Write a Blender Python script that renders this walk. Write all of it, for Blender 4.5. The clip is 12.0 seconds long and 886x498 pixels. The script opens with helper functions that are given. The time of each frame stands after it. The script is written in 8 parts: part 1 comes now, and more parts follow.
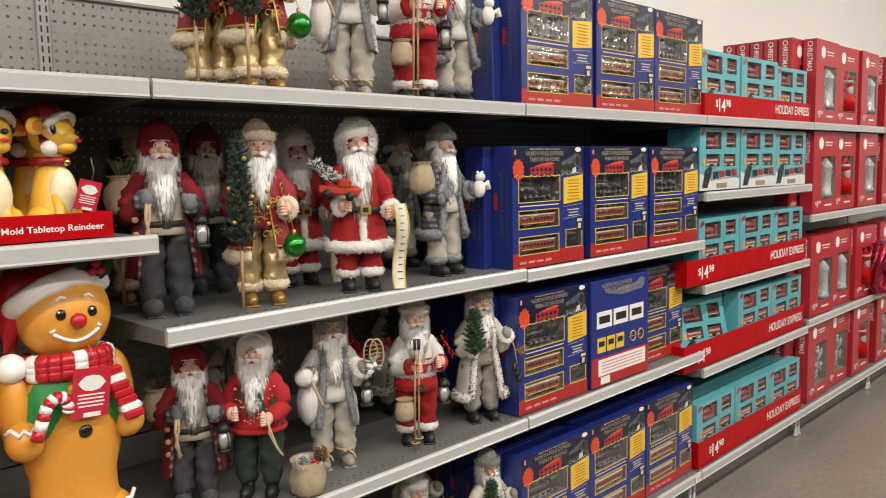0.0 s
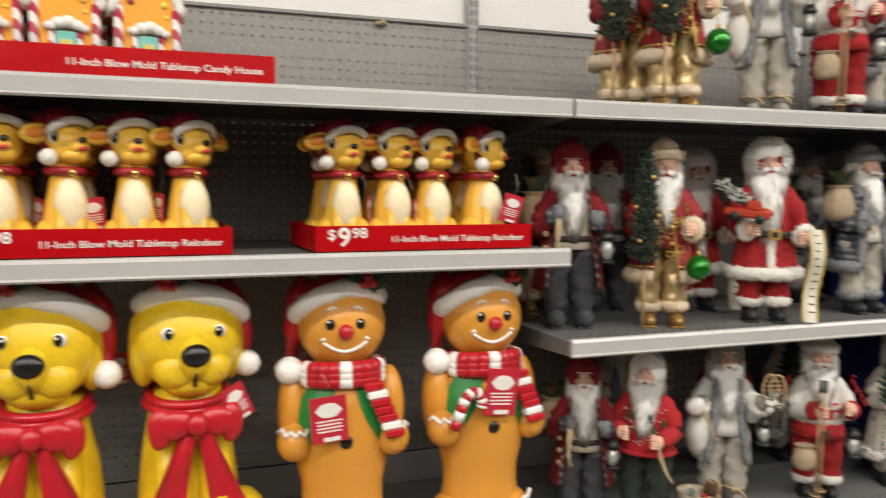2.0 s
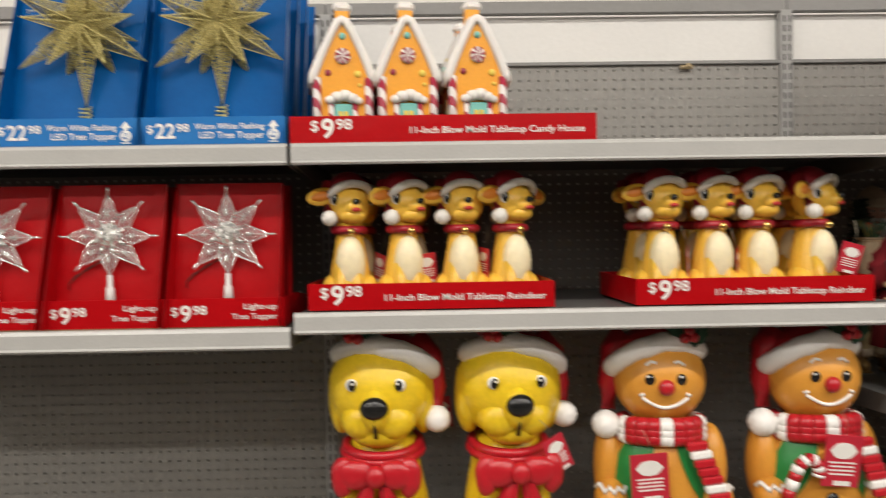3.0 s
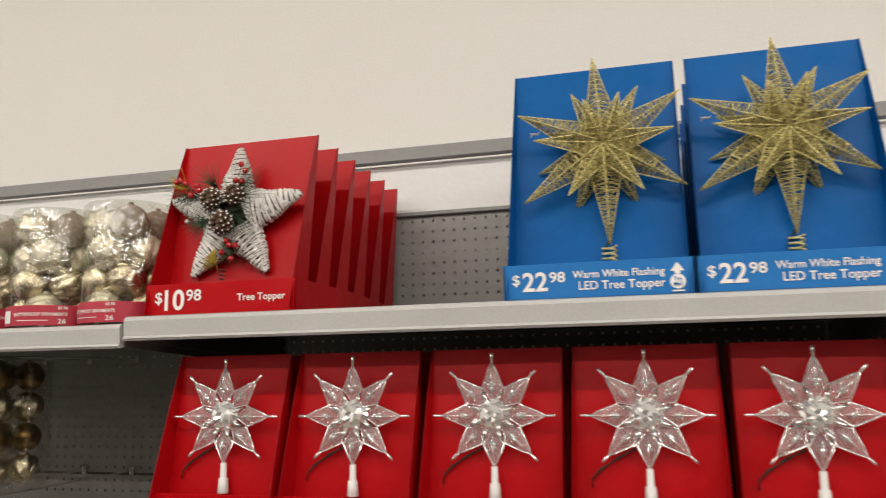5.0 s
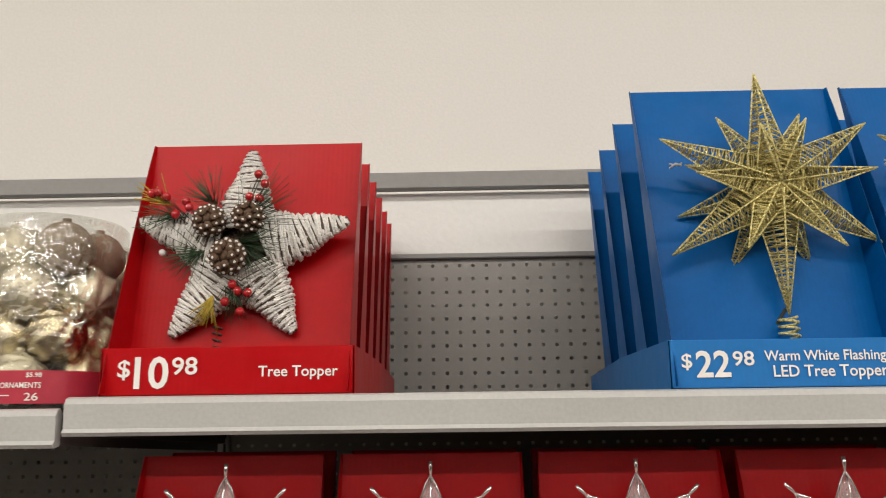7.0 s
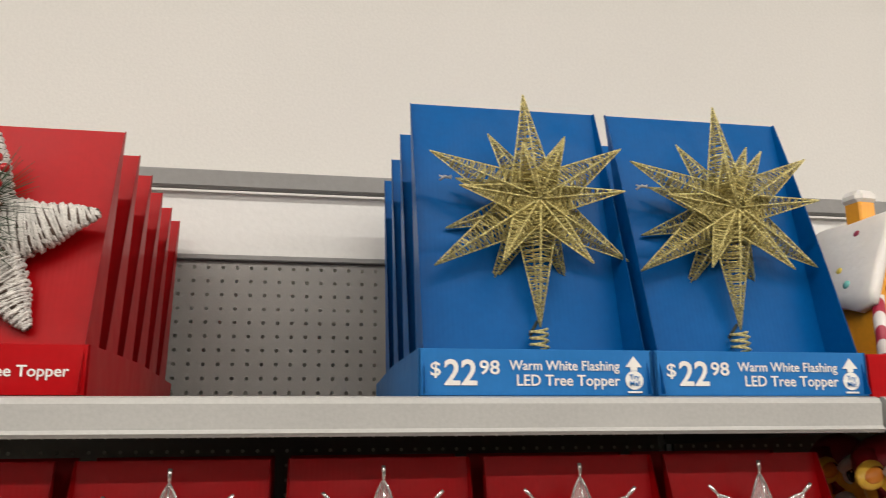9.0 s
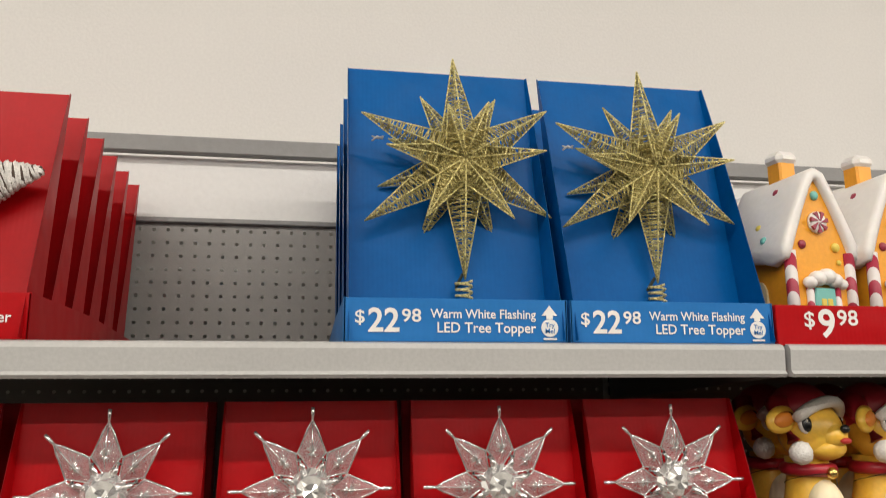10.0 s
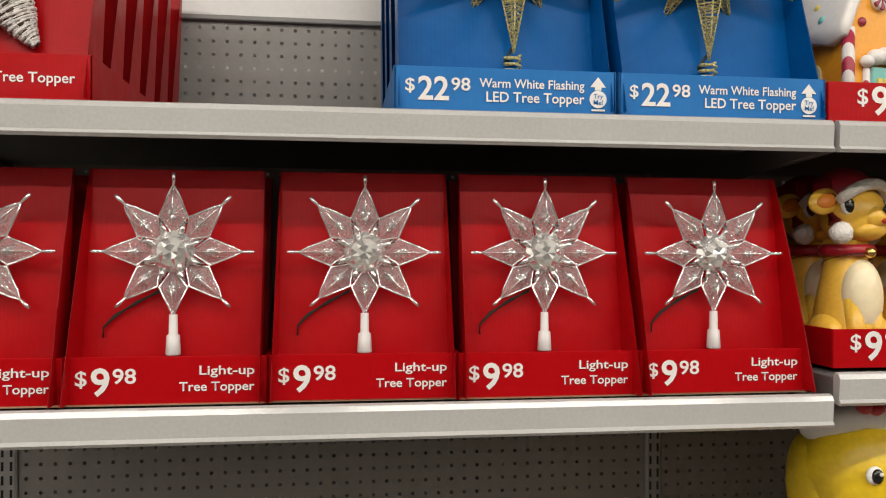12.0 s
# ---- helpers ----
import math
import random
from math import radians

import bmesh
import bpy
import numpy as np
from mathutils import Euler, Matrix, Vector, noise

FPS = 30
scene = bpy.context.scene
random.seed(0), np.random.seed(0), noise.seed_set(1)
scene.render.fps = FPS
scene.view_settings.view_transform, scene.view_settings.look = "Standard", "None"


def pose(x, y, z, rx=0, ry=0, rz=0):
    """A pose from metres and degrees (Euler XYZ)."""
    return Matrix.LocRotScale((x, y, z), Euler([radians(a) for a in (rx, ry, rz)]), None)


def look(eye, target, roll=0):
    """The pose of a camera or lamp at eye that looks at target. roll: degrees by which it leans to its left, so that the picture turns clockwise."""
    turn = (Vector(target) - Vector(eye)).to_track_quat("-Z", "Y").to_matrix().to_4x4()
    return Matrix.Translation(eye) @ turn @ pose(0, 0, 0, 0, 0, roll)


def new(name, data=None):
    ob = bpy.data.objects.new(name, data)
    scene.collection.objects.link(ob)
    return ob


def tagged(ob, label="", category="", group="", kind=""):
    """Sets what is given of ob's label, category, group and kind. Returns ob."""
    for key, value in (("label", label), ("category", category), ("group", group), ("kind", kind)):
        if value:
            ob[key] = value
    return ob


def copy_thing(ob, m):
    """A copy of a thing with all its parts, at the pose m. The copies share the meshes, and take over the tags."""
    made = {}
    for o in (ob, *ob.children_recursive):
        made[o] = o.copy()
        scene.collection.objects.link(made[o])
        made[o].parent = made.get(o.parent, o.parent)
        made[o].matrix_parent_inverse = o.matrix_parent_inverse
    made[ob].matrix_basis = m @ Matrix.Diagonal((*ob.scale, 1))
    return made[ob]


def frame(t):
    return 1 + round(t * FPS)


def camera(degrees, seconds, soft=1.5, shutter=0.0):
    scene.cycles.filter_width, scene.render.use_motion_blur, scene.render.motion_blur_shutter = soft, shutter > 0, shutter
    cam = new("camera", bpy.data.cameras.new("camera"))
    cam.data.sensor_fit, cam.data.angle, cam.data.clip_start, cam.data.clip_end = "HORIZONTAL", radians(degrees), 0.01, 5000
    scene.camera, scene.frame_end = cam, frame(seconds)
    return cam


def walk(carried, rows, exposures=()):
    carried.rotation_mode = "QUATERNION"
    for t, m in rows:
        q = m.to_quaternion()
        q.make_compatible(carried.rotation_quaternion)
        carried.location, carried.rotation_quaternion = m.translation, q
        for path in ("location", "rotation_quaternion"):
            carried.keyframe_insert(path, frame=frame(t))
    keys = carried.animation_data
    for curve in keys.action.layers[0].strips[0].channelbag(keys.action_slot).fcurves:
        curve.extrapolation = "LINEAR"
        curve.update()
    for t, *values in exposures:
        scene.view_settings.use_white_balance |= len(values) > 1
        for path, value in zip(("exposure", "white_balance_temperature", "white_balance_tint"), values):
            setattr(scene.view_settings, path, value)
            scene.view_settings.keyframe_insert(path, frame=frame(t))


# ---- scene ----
cam = camera(58.9, 12.0, soft=1.0, shutter=0.4)
PATH = [
    (0, (0.479, -1.582, 1.543), (1.886, -0.176, 1.333), -1.2),
    (0.5, (0.465, -1.575, 1.541), (1.809, -0.108, 1.337), -1.2),
    (1, (0.449, -1.557, 1.53), (1.645, 0.034, 1.338), -1.2),
    (1.5, (0.423, -1.53, 1.523), (1.395, 0.21, 1.355), -0.6),
    (2, (0.379, -1.512, 1.53), (1.053, 0.365, 1.39), 0.2),
    (2.5, (0.342, -1.506, 1.54), (0.687, 0.462, 1.445), -0.1),
    (3, (0.261, -1.492, 1.56), (0.298, 0.507, 1.521), -0.9),
    (3.5, (0.175, -1.457, 1.595), (-0.058, 0.53, 1.616), -1.6),
    (3.7, (0.093, -1.424, 1.603), (-0.215, 0.55, 1.684), -2.1),
    (5.3, (-0.422, -1.126, 1.632), (-0.95, 0.776, 1.958), -0.8),
    (5.5, (-0.48, -1.123, 1.633), (-0.962, 0.79, 1.959), -0.6),
    (6, (-0.609, -1.046, 1.629), (-0.969, 0.885, 2.006), -0.8),
    (6.5, (-0.715, -0.922, 1.697), (-0.905, 1.03, 2.088), -1.5),
    (6.7, (-0.764, -0.889, 1.709), (-0.886, 1.066, 2.113), -1.2),
    (8.3, (-0.817, -0.822, 1.716), (-0.596, 1.119, 2.144), -0.1),
    (8.5, (-0.775, -0.832, 1.717), (-0.507, 1.102, 2.149), -0.2),
    (9, (-0.684, -0.857, 1.707), (-0.348, 1.066, 2.141), -0.3),
    (9.5, (-0.632, -0.891, 1.691), (-0.276, 1.033, 2.104), -0.4),
    (10, (-0.606, -0.918, 1.67), (-0.263, 1.016, 2.045), -0.4),
    (10.5, (-0.593, -0.92, 1.631), (-0.282, 1.033, 1.926), -0.3),
    (11, (-0.585, -0.926, 1.598), (-0.301, 1.046, 1.776), 0.2),
    (11.5, (-0.593, -0.93, 1.574), (-0.344, 1.054, 1.633), 0.4),
    (12, (-0.622, -0.926, 1.566), (-0.366, 1.057, 1.573), 0.2),
]
EXPOSURES = [(0.0, 0.30), (1.5, 0.28), (2.5, 0.15), (5.3, 0.0), (12.0, 0.0)]
walk(cam, [(t, look(eye, target, roll)) for t, eye, target, roll in PATH], EXPOSURES)

# ---------------------------------------------------------------- light
world = bpy.data.worlds.new("world")
scene.world = world
world.use_nodes = True
world.node_tree.nodes["Background"].inputs[0].default_value = (0.9, 0.93, 1.0, 1)
world.node_tree.nodes["Background"].inputs[1].default_value = 0.02
LAMP_POWER = 62.0
BACK = 0.59          # plane of the perforated panels
BAY = 1.22           # width of one shelving bay
CEILING = 4.3


def strip_lamp(x, y):
    data = bpy.data.lights.new("strip_light", "AREA")
    data.shape, data.size, data.size_y = "RECTANGLE", 2.3, 0.14
    data.energy, data.color = LAMP_POWER, (1.0, 0.945, 0.87)
    ob = new("strip_light", data)
    ob.matrix_world = pose(x, y, CEILING - 0.13)
    return ob


for ly in (-2.4, -4.9):
    for lx in (-5.0, -2.2, 0.6, 3.4, 6.2, 9.0):
        strip_lamp(lx, ly)

# ---------------------------------------------------------------- materials
MATS = {}


def mat(name, col, rough=0.5, metal=0.0, var=0.12, scale=6.0, fine=90.0, bump=0.05, alpha=1.0, spec=0.5, coat=0.0, rand=0.0, sheen=0.0, sub=0.0):
    """A painted or woven surface: two scales of variation in colour and gloss, and a fine relief."""
    if name in MATS:
        return MATS[name]
    m = bpy.data.materials.new(name)
    m.use_nodes = True
    nt = m.node_tree
    b = nt.nodes["Principled BSDF"]
    tc = nt.nodes.new("ShaderNodeTexCoord")
    big, small = nt.nodes.new("ShaderNodeTexNoise"), nt.nodes.new("ShaderNodeTexNoise")
    big.inputs["Scale"].default_value, small.inputs["Scale"].default_value = scale, fine
    big.inputs["Detail"].default_value, small.inputs["Detail"].default_value = 3, 2
    nt.links.new(tc.outputs["Object"], big.inputs["Vector"])
    nt.links.new(tc.outputs["Object"], small.inputs["Vector"])
    add = nt.nodes.new("ShaderNodeMath")
    add.operation = "ADD"
    nt.links.new(big.outputs["Fac"], add.inputs[0])
    nt.links.new(small.outputs["Fac"], add.inputs[1])
    last = add.outputs[0]
    if rand:
        oi = nt.nodes.new("ShaderNodeObjectInfo")
        mul = nt.nodes.new("ShaderNodeMath")
        mul.operation = "MULTIPLY_ADD"
        mul.inputs[1].default_value = rand
        nt.links.new(oi.outputs["Random"], mul.inputs[0])
        nt.links.new(last, mul.inputs[2])
        last = mul.outputs[0]
    ramp = nt.nodes.new("ShaderNodeMapRange")
    ramp.inputs["From Min"].default_value, ramp.inputs["From Max"].default_value = 0.6, 1.4 + rand
    ramp.inputs["To Min"].default_value, ramp.inputs["To Max"].default_value = 1 - var, 1 + var * 0.6
    nt.links.new(last, ramp.inputs["Value"])
    mix = nt.nodes.new("ShaderNodeVectorMath")
    mix.operation = "SCALE"
    mix.inputs[0].default_value = col
    nt.links.new(ramp.outputs[0], mix.inputs["Scale"])
    nt.links.new(mix.outputs[0], b.inputs["Base Color"])
    rr = nt.nodes.new("ShaderNodeMapRange")
    rr.inputs["To Min"].default_value, rr.inputs["To Max"].default_value = max(0.03, rough * 0.85), min(1.0, rough * 1.2)
    nt.links.new(big.outputs["Fac"], rr.inputs["Value"])
    nt.links.new(rr.outputs[0], b.inputs["Roughness"])
    b.inputs["Metallic"].default_value = metal
    b.inputs["Specular IOR Level"].default_value = spec
    b.inputs["Alpha"].default_value = alpha
    b.inputs["Coat Weight"].default_value = coat
    b.inputs["Coat Roughness"].default_value = 0.12
    if sheen:
        b.inputs["Sheen Weight"].default_value = sheen
    if sub:
        b.inputs["Subsurface Weight"].default_value = sub
        b.inputs["Subsurface Radius"].default_value = (0.02, 0.012, 0.006)
        b.inputs["Subsurface Scale"].default_value = 0.5
    if bump:
        bp = nt.nodes.new("ShaderNodeBump")
        bp.inputs["Strength"].default_value, bp.inputs["Distance"].default_value = min(1.0, bump * 4), 0.002
        nt.links.new(small.outputs["Fac"], bp.inputs["Height"])
        nt.links.new(bp.outputs[0], b.inputs["Normal"])
    MATS[name] = m
    return m


def striped(name, a, c, scale, axis="Z", slant=0.0, rough=0.45, sharp=True):
    """Two painted colours in bands along an axis of the object."""
    if name in MATS:
        return MATS[name]
    m = mat(name, a, rough, var=0.1)
    nt = m.node_tree
    b = nt.nodes["Principled BSDF"]
    tc = nt.nodes.new("ShaderNodeTexCoord")
    mp = nt.nodes.new("ShaderNodeMapping")
    mp.inputs["Rotation"].default_value = (0, slant, 0)
    wv = nt.nodes.new("ShaderNodeTexWave")
    wv.bands_direction = axis
    wv.inputs["Scale"].default_value = scale
    cr = nt.nodes.new("ShaderNodeValToRGB")
    cr.color_ramp.elements[0].position, cr.color_ramp.elements[1].position = (0.48, 0.54) if sharp else (0.2, 0.8)
    cr.color_ramp.elements[0].color, cr.color_ramp.elements[1].color = (*a, 1), (*c, 1)
    nt.links.new(tc.outputs["Object"], mp.inputs["Vector"])
    nt.links.new(mp.outputs[0], wv.inputs["Vector"])
    nt.links.new(wv.outputs["Fac"], cr.inputs[0])
    nt.links.new(cr.outputs[0], b.inputs["Base Color"])
    return m


def checked(name, a, c, d, scale, rough=0.85):
    """A woven check of three colours."""
    if name in MATS:
        return MATS[name]
    m = mat(name, a, rough, var=0.1, bump=0.2, fine=500)
    nt = m.node_tree
    b = nt.nodes["Principled BSDF"]
    tc = nt.nodes.new("ShaderNodeTexCoord")
    fac = None
    for axis in ("X", "Z"):
        wv = nt.nodes.new("ShaderNodeTexWave")
        wv.bands_direction = axis
        wv.inputs["Scale"].default_value = scale
        nt.links.new(tc.outputs["Object"], wv.inputs["Vector"])
        gt = nt.nodes.new("ShaderNodeMath")
        gt.operation = "GREATER_THAN"
        gt.inputs[1].default_value = 0.6
        nt.links.new(wv.outputs["Fac"], gt.inputs[0])
        if fac is None:
            fac = gt
        else:
            ad = nt.nodes.new("ShaderNodeMath")
            ad.operation = "ADD"
            nt.links.new(fac.outputs[0], ad.inputs[0])
            nt.links.new(gt.outputs[0], ad.inputs[1])
            hf = nt.nodes.new("ShaderNodeMath")
            hf.operation = "MULTIPLY"
            hf.inputs[1].default_value = 0.5
            nt.links.new(ad.outputs[0], hf.inputs[0])
            fac = hf
    cr = nt.nodes.new("ShaderNodeValToRGB")
    cr.color_ramp.interpolation = "CONSTANT"
    cr.color_ramp.elements[0].color, cr.color_ramp.elements[1].color = (*a, 1), (*d, 1)
    cr.color_ramp.elements[1].position = 0.75
    e = cr.color_ramp.elements.new(0.25)
    e.color = (*c, 1)
    nt.links.new(fac.outputs[0], cr.inputs[0])
    nt.links.new(cr.outputs[0], b.inputs["Base Color"])
    return m


def film_mat(name, tint, clear, rough=0.12, crease=0.009, size=38):
    """Clear plastic: see-through, with its own gloss and creases."""
    if name in MATS:
        return MATS[name]
    m = bpy.data.materials.new(name)
    m.use_nodes = True
    nt = m.node_tree
    out = nt.nodes["Material Output"]
    nt.nodes.remove(nt.nodes["Principled BSDF"])
    tr, gl, mx = nt.nodes.new("ShaderNodeBsdfTransparent"), nt.nodes.new("ShaderNodeBsdfGlossy"), nt.nodes.new("ShaderNodeMixShader")
    tr.inputs[0].default_value = (*tint, 1)
    gl.inputs["Roughness"].default_value = rough
    tc, nz, bp = nt.nodes.new("ShaderNodeTexCoord"), nt.nodes.new("ShaderNodeTexNoise"), nt.nodes.new("ShaderNodeBump")
    nz.inputs["Scale"].default_value, nz.inputs["Detail"].default_value = size, 2
    bp.inputs["Strength"].default_value, bp.inputs["Distance"].default_value = 0.9, crease
    nt.links.new(tc.outputs["Object"], nz.inputs["Vector"])
    nt.links.new(nz.outputs["Fac"], bp.inputs["Height"])
    nt.links.new(bp.outputs[0], gl.inputs["Normal"])
    mx.inputs[0].default_value = clear
    nt.links.new(tr.outputs[0], mx.inputs[1])
    nt.links.new(gl.outputs[0], mx.inputs[2])
    nt.links.new(mx.outputs[0], out.inputs["Surface"])
    MATS[name] = m
    return m


# ---------------------------------------------------------------- mesh building
class Shape:
    """Collects faces of several materials into one mesh."""

    def __init__(self):
        self.v, self.f, self.m, self.s, self.n = [], [], [], [], 0

    def add(self, verts, faces, m=0, smooth=True, xf=None):
        verts = np.asarray(verts, float).reshape(-1, 3)
        if xf is not None:
            a = np.array(xf)
            verts = verts @ a[:3, :3].T + a[:3, 3]
        self.v.append(verts)
        n = self.n
        for f in faces:
            self.f.append([i + n for i in f])
        self.m += [m] * len(faces)
        self.s += [smooth] * len(faces)
        self.n += len(verts)
        return self

    def box(self, c, size, m=0, bev=0.0, xf=None, taper=(1, 1)):
        hx, hy, hz = (s / 2 for s in size)
        b = min(bev, hx * 0.9, hy * 0.9, hz * 0.9)
        cx, cy, cz = c
        if b <= 0:
            vs = []
            for z in (-1, 1):
                tx, ty = taper if z > 0 else (1, 1)
                vs += [(cx + x * hx * tx, cy + y * hy * ty, cz + z * hz) for x, y in ((-1, -1), (1, -1), (1, 1), (-1, 1))]
            return self.add(vs, [(3, 2, 1, 0), (4, 5, 6, 7), (0, 1, 5, 4), (1, 2, 6, 5), (2, 3, 7, 6), (3, 0, 4, 7)], m, False, xf)
        vs, key = [], {}
        for sx in (-1, 1):
            for sy in (-1, 1):
                for sz in (-1, 1):
                    tx, ty = taper if sz > 0 else (1, 1)
                    for ax in range(3):
                        d = [hx - b, hy - b, hz - b]
                        d[ax] += b
                        key[sx, sy, sz, ax] = len(vs)
                        vs.append((cx + sx * d[0] * tx, cy + sy * d[1] * ty, cz + sz * d[2]))
        fs = []
        for ax in range(3):
            o = [(1, 2), (2, 0), (0, 1)][ax]
            for s in (-1, 1):
                q = []
                for p, r in ((-1, -1), (1, -1), (1, 1), (-1, 1)):
                    k = [0, 0, 0]
                    k[ax], k[o[0]], k[o[1]] = s, p, r
                    q.append(key[(*k, ax)])
                fs.append(q if s > 0 else q[::-1])
        for ax in range(3):
            o = [(1, 2), (2, 0), (0, 1)][ax]
            for p in (-1, 1):
                for r in (-1, 1):
                    ks = []
                    for s in (-1, 1):
                        k = [0, 0, 0]
                        k[ax], k[o[0]], k[o[1]] = s, p, r
                        ks.append(tuple(k))
                    q = [key[(*ks[0], o[0])], key[(*ks[1], o[0])], key[(*ks[1], o[1])], key[(*ks[0], o[1])]]
                    fs.append(q if p * r > 0 else q[::-1])
        for sx in (-1, 1):
            for sy in (-1, 1):
                for sz in (-1, 1):
                    q = [key[sx, sy, sz, 0], key[sx, sy, sz, 1], key[sx, sy, sz, 2]]
                    fs.append(q if sx * sy * sz > 0 else q[::-1])
        return self.add(vs, fs, m, False, xf)

    def ball(self, c, r, m=0, seg=16, rings=10, xf=None, rough=0.0, freq=20.0, flat=False):
        r = (r, r, r) if isinstance(r, (int, float)) else r
        vs = [(0, 0, -1)]
        for i in range(1, rings):
            t = math.pi * i / rings
            for j in range(seg):
                a = 2 * math.pi * j / seg
                vs.append((math.sin(t) * math.cos(a), math.sin(t) * math.sin(a), -math.cos(t)))
        vs.append((0, 0, 1))
        fs = [(0, 1 + (j + 1) % seg, 1 + j) for j in range(seg)]
        for i in range(rings - 2):
            for j in range(seg):
                a, b2 = 1 + i * seg + j, 1 + i * seg + (j + 1) % seg
                fs.append((a, b2, b2 + seg, a + seg))
        top = len(vs) - 1
        fs += [(top, top - seg + j, top - seg + (j + 1) % seg) for j in range(seg)]
        out = []
        for x, y, z in vs:
            k = 1.0
            if rough:
                k += rough * noise.noise(Vector((x * r[0] + c[0], y * r[1] + c[1], z * r[2] + c[2])) * freq)
            out.append((c[0] + x * r[0] * k, c[1] + y * r[1] * k, c[2] + z * r[2] * k))
        return self.add(out, fs, m, not flat, xf)

    def lathe(self, prof, m=0, seg=20, c=(0, 0, 0), sq=(1, 1), xf=None, rough=0.0, freq=14.0, folds=0.0, nf=9, smooth=True):
        """prof: rows of (radius, height); sq stretches it across x and y; folds: pleats that grow towards the foot."""
        vs, fs = [], []
        n = len(prof)
        for i, (r, z) in enumerate(prof):
            for j in range(seg):
                a = 2 * math.pi * j / seg
                k = r
                if rough:
                    k += rough * noise.noise(Vector((math.cos(a) * r + c[0], math.sin(a) * r + c[1], z + c[2])) * freq)
                if folds:
                    k += folds * (1 - i / n) * math.sin(a * nf + 1.3 * math.sin(3 * a))
                vs.append((c[0] + k * math.cos(a) * sq[0], c[1] + k * math.sin(a) * sq[1], c[2] + z))
        for i in range(n - 1):
            for j in range(seg):
                a, b2 = i * seg + j, i * seg + (j + 1) % seg
                fs.append((a, b2, b2 + seg, a + seg))
        fs.append(tuple(range(seg))[::-1])
        fs.append(tuple(range((n - 1) * seg, n * seg)))
        return self.add(vs, fs, m, smooth, xf)

    def tube(self, pts, rad, m=0, seg=8, closed=False, xf=None, rough=0.0, smooth=True):
        pts = [Vector(p) for p in pts]
        n = len(pts)
        rad = [rad] * n if isinstance(rad, (int, float)) else rad
        vs, fs = [], []
        up = Vector((0.13, 0.31, 0.94))
        for i, p in enumerate(pts):
            d = (pts[(i + 1) % n] - pts[i - 1]) if closed else (pts[min(i + 1, n - 1)] - pts[max(i - 1, 0)])
            if d.length < 1e-9:
                d = Vector((0, 0, 1))
            d.normalize()
            u = d.cross(up)
            if u.length < 0.05:
                u = d.cross(Vector((1, 0, 0)))
            u.normalize()
            w = d.cross(u)
            for j in range(seg):
                a = 2 * math.pi * j / seg
                k = rad[i] * (1 + (rough * noise.noise((p + u * math.cos(a) * 0.03 + w * math.sin(a) * 0.03) * 40) if rough else 0))
                vs.append(p + (u * math.cos(a) + w * math.sin(a)) * k)
        for i in range(n if closed else n - 1):
            for j in range(seg):
                a, b2 = i * seg + j, i * seg + (j + 1) % seg
                c2, d2 = ((i + 1) % n) * seg + (j + 1) % seg, ((i + 1) % n) * seg + j
                fs.append((a, b2, c2, d2))
        if not closed:
            fs.append(tuple(range(seg))[::-1])
            fs.append(tuple(range((n - 1) * seg, n * seg)))
        return self.add([tuple(v) for v in vs], fs, m, smooth, xf)

    def prism(self, outline, y0, y1, m=0, smooth=False, xf=None):
        """An outline in x and z, drawn from y0 back to y1."""
        n = len(outline)
        vs = [(x, y0, z) for x, z in outline] + [(x, y1, z) for x, z in outline]
        fs = [tuple(range(n)), tuple(range(n, 2 * n))[::-1]]
        fs += [(i, i + n, (i + 1) % n + n, (i + 1) % n) for i in range(n)]
        return self.add(vs, fs, m, smooth, xf)

    def tuft(self, p, d, length, w, m=0, droop=0.0):
        """One lock of hair: a bent blade with three sides."""
        p, d = Vector(p), Vector(d).normalized()
        u = d.cross(Vector((0.3, 0.2, 0.9)))
        if u.length < 0.05:
            u = Vector((1, 0, 0))
        u.normalize()
        k = d.cross(u)
        mid = p + d * length * 0.5
        tip = p + d * length + Vector((0, 0, -droop * length))
        vs = [p + u * w, p - u * w * 0.5 + k * w * 0.8, p - u * w * 0.5 - k * w * 0.8]
        vs += [mid + u * w * 0.7, mid - u * w * 0.35 + k * w * 0.5, mid - u * w * 0.35 - k * w * 0.5, tip]
        return self.add([tuple(v) for v in vs], [(0, 1, 4, 3), (1, 2, 5, 4), (2, 0, 3, 5), (3, 4, 6), (4, 5, 6), (5, 3, 6)], m)

    def fur(self, c, r, n, length, w, m=0, down=0.4, keep=None, spread=0.35):
        """Locks over an ellipsoid."""
        r = (r, r, r) if isinstance(r, (int, float)) else r
        for i in range(n):
            z = 1 - 2 * (i + 0.5) / n
            a = i * 2.39996
            s = math.sqrt(1 - z * z)
            q = Vector((s * math.cos(a), s * math.sin(a), z))
            if keep and not keep(q):
                continue
            d = Vector((q.x / r[0], q.y / r[1], q.z / r[2])).normalized()
            d += Vector((random.uniform(-spread, spread), random.uniform(-spread, spread), -down + random.uniform(-spread, spread)))
            self.tuft((c[0] + q.x * r[0] * 0.93, c[1] + q.y * r[1] * 0.93, c[2] + q.z * r[2] * 0.93), d, length * random.uniform(0.6, 1.25), w, m, 0.15)
        return self

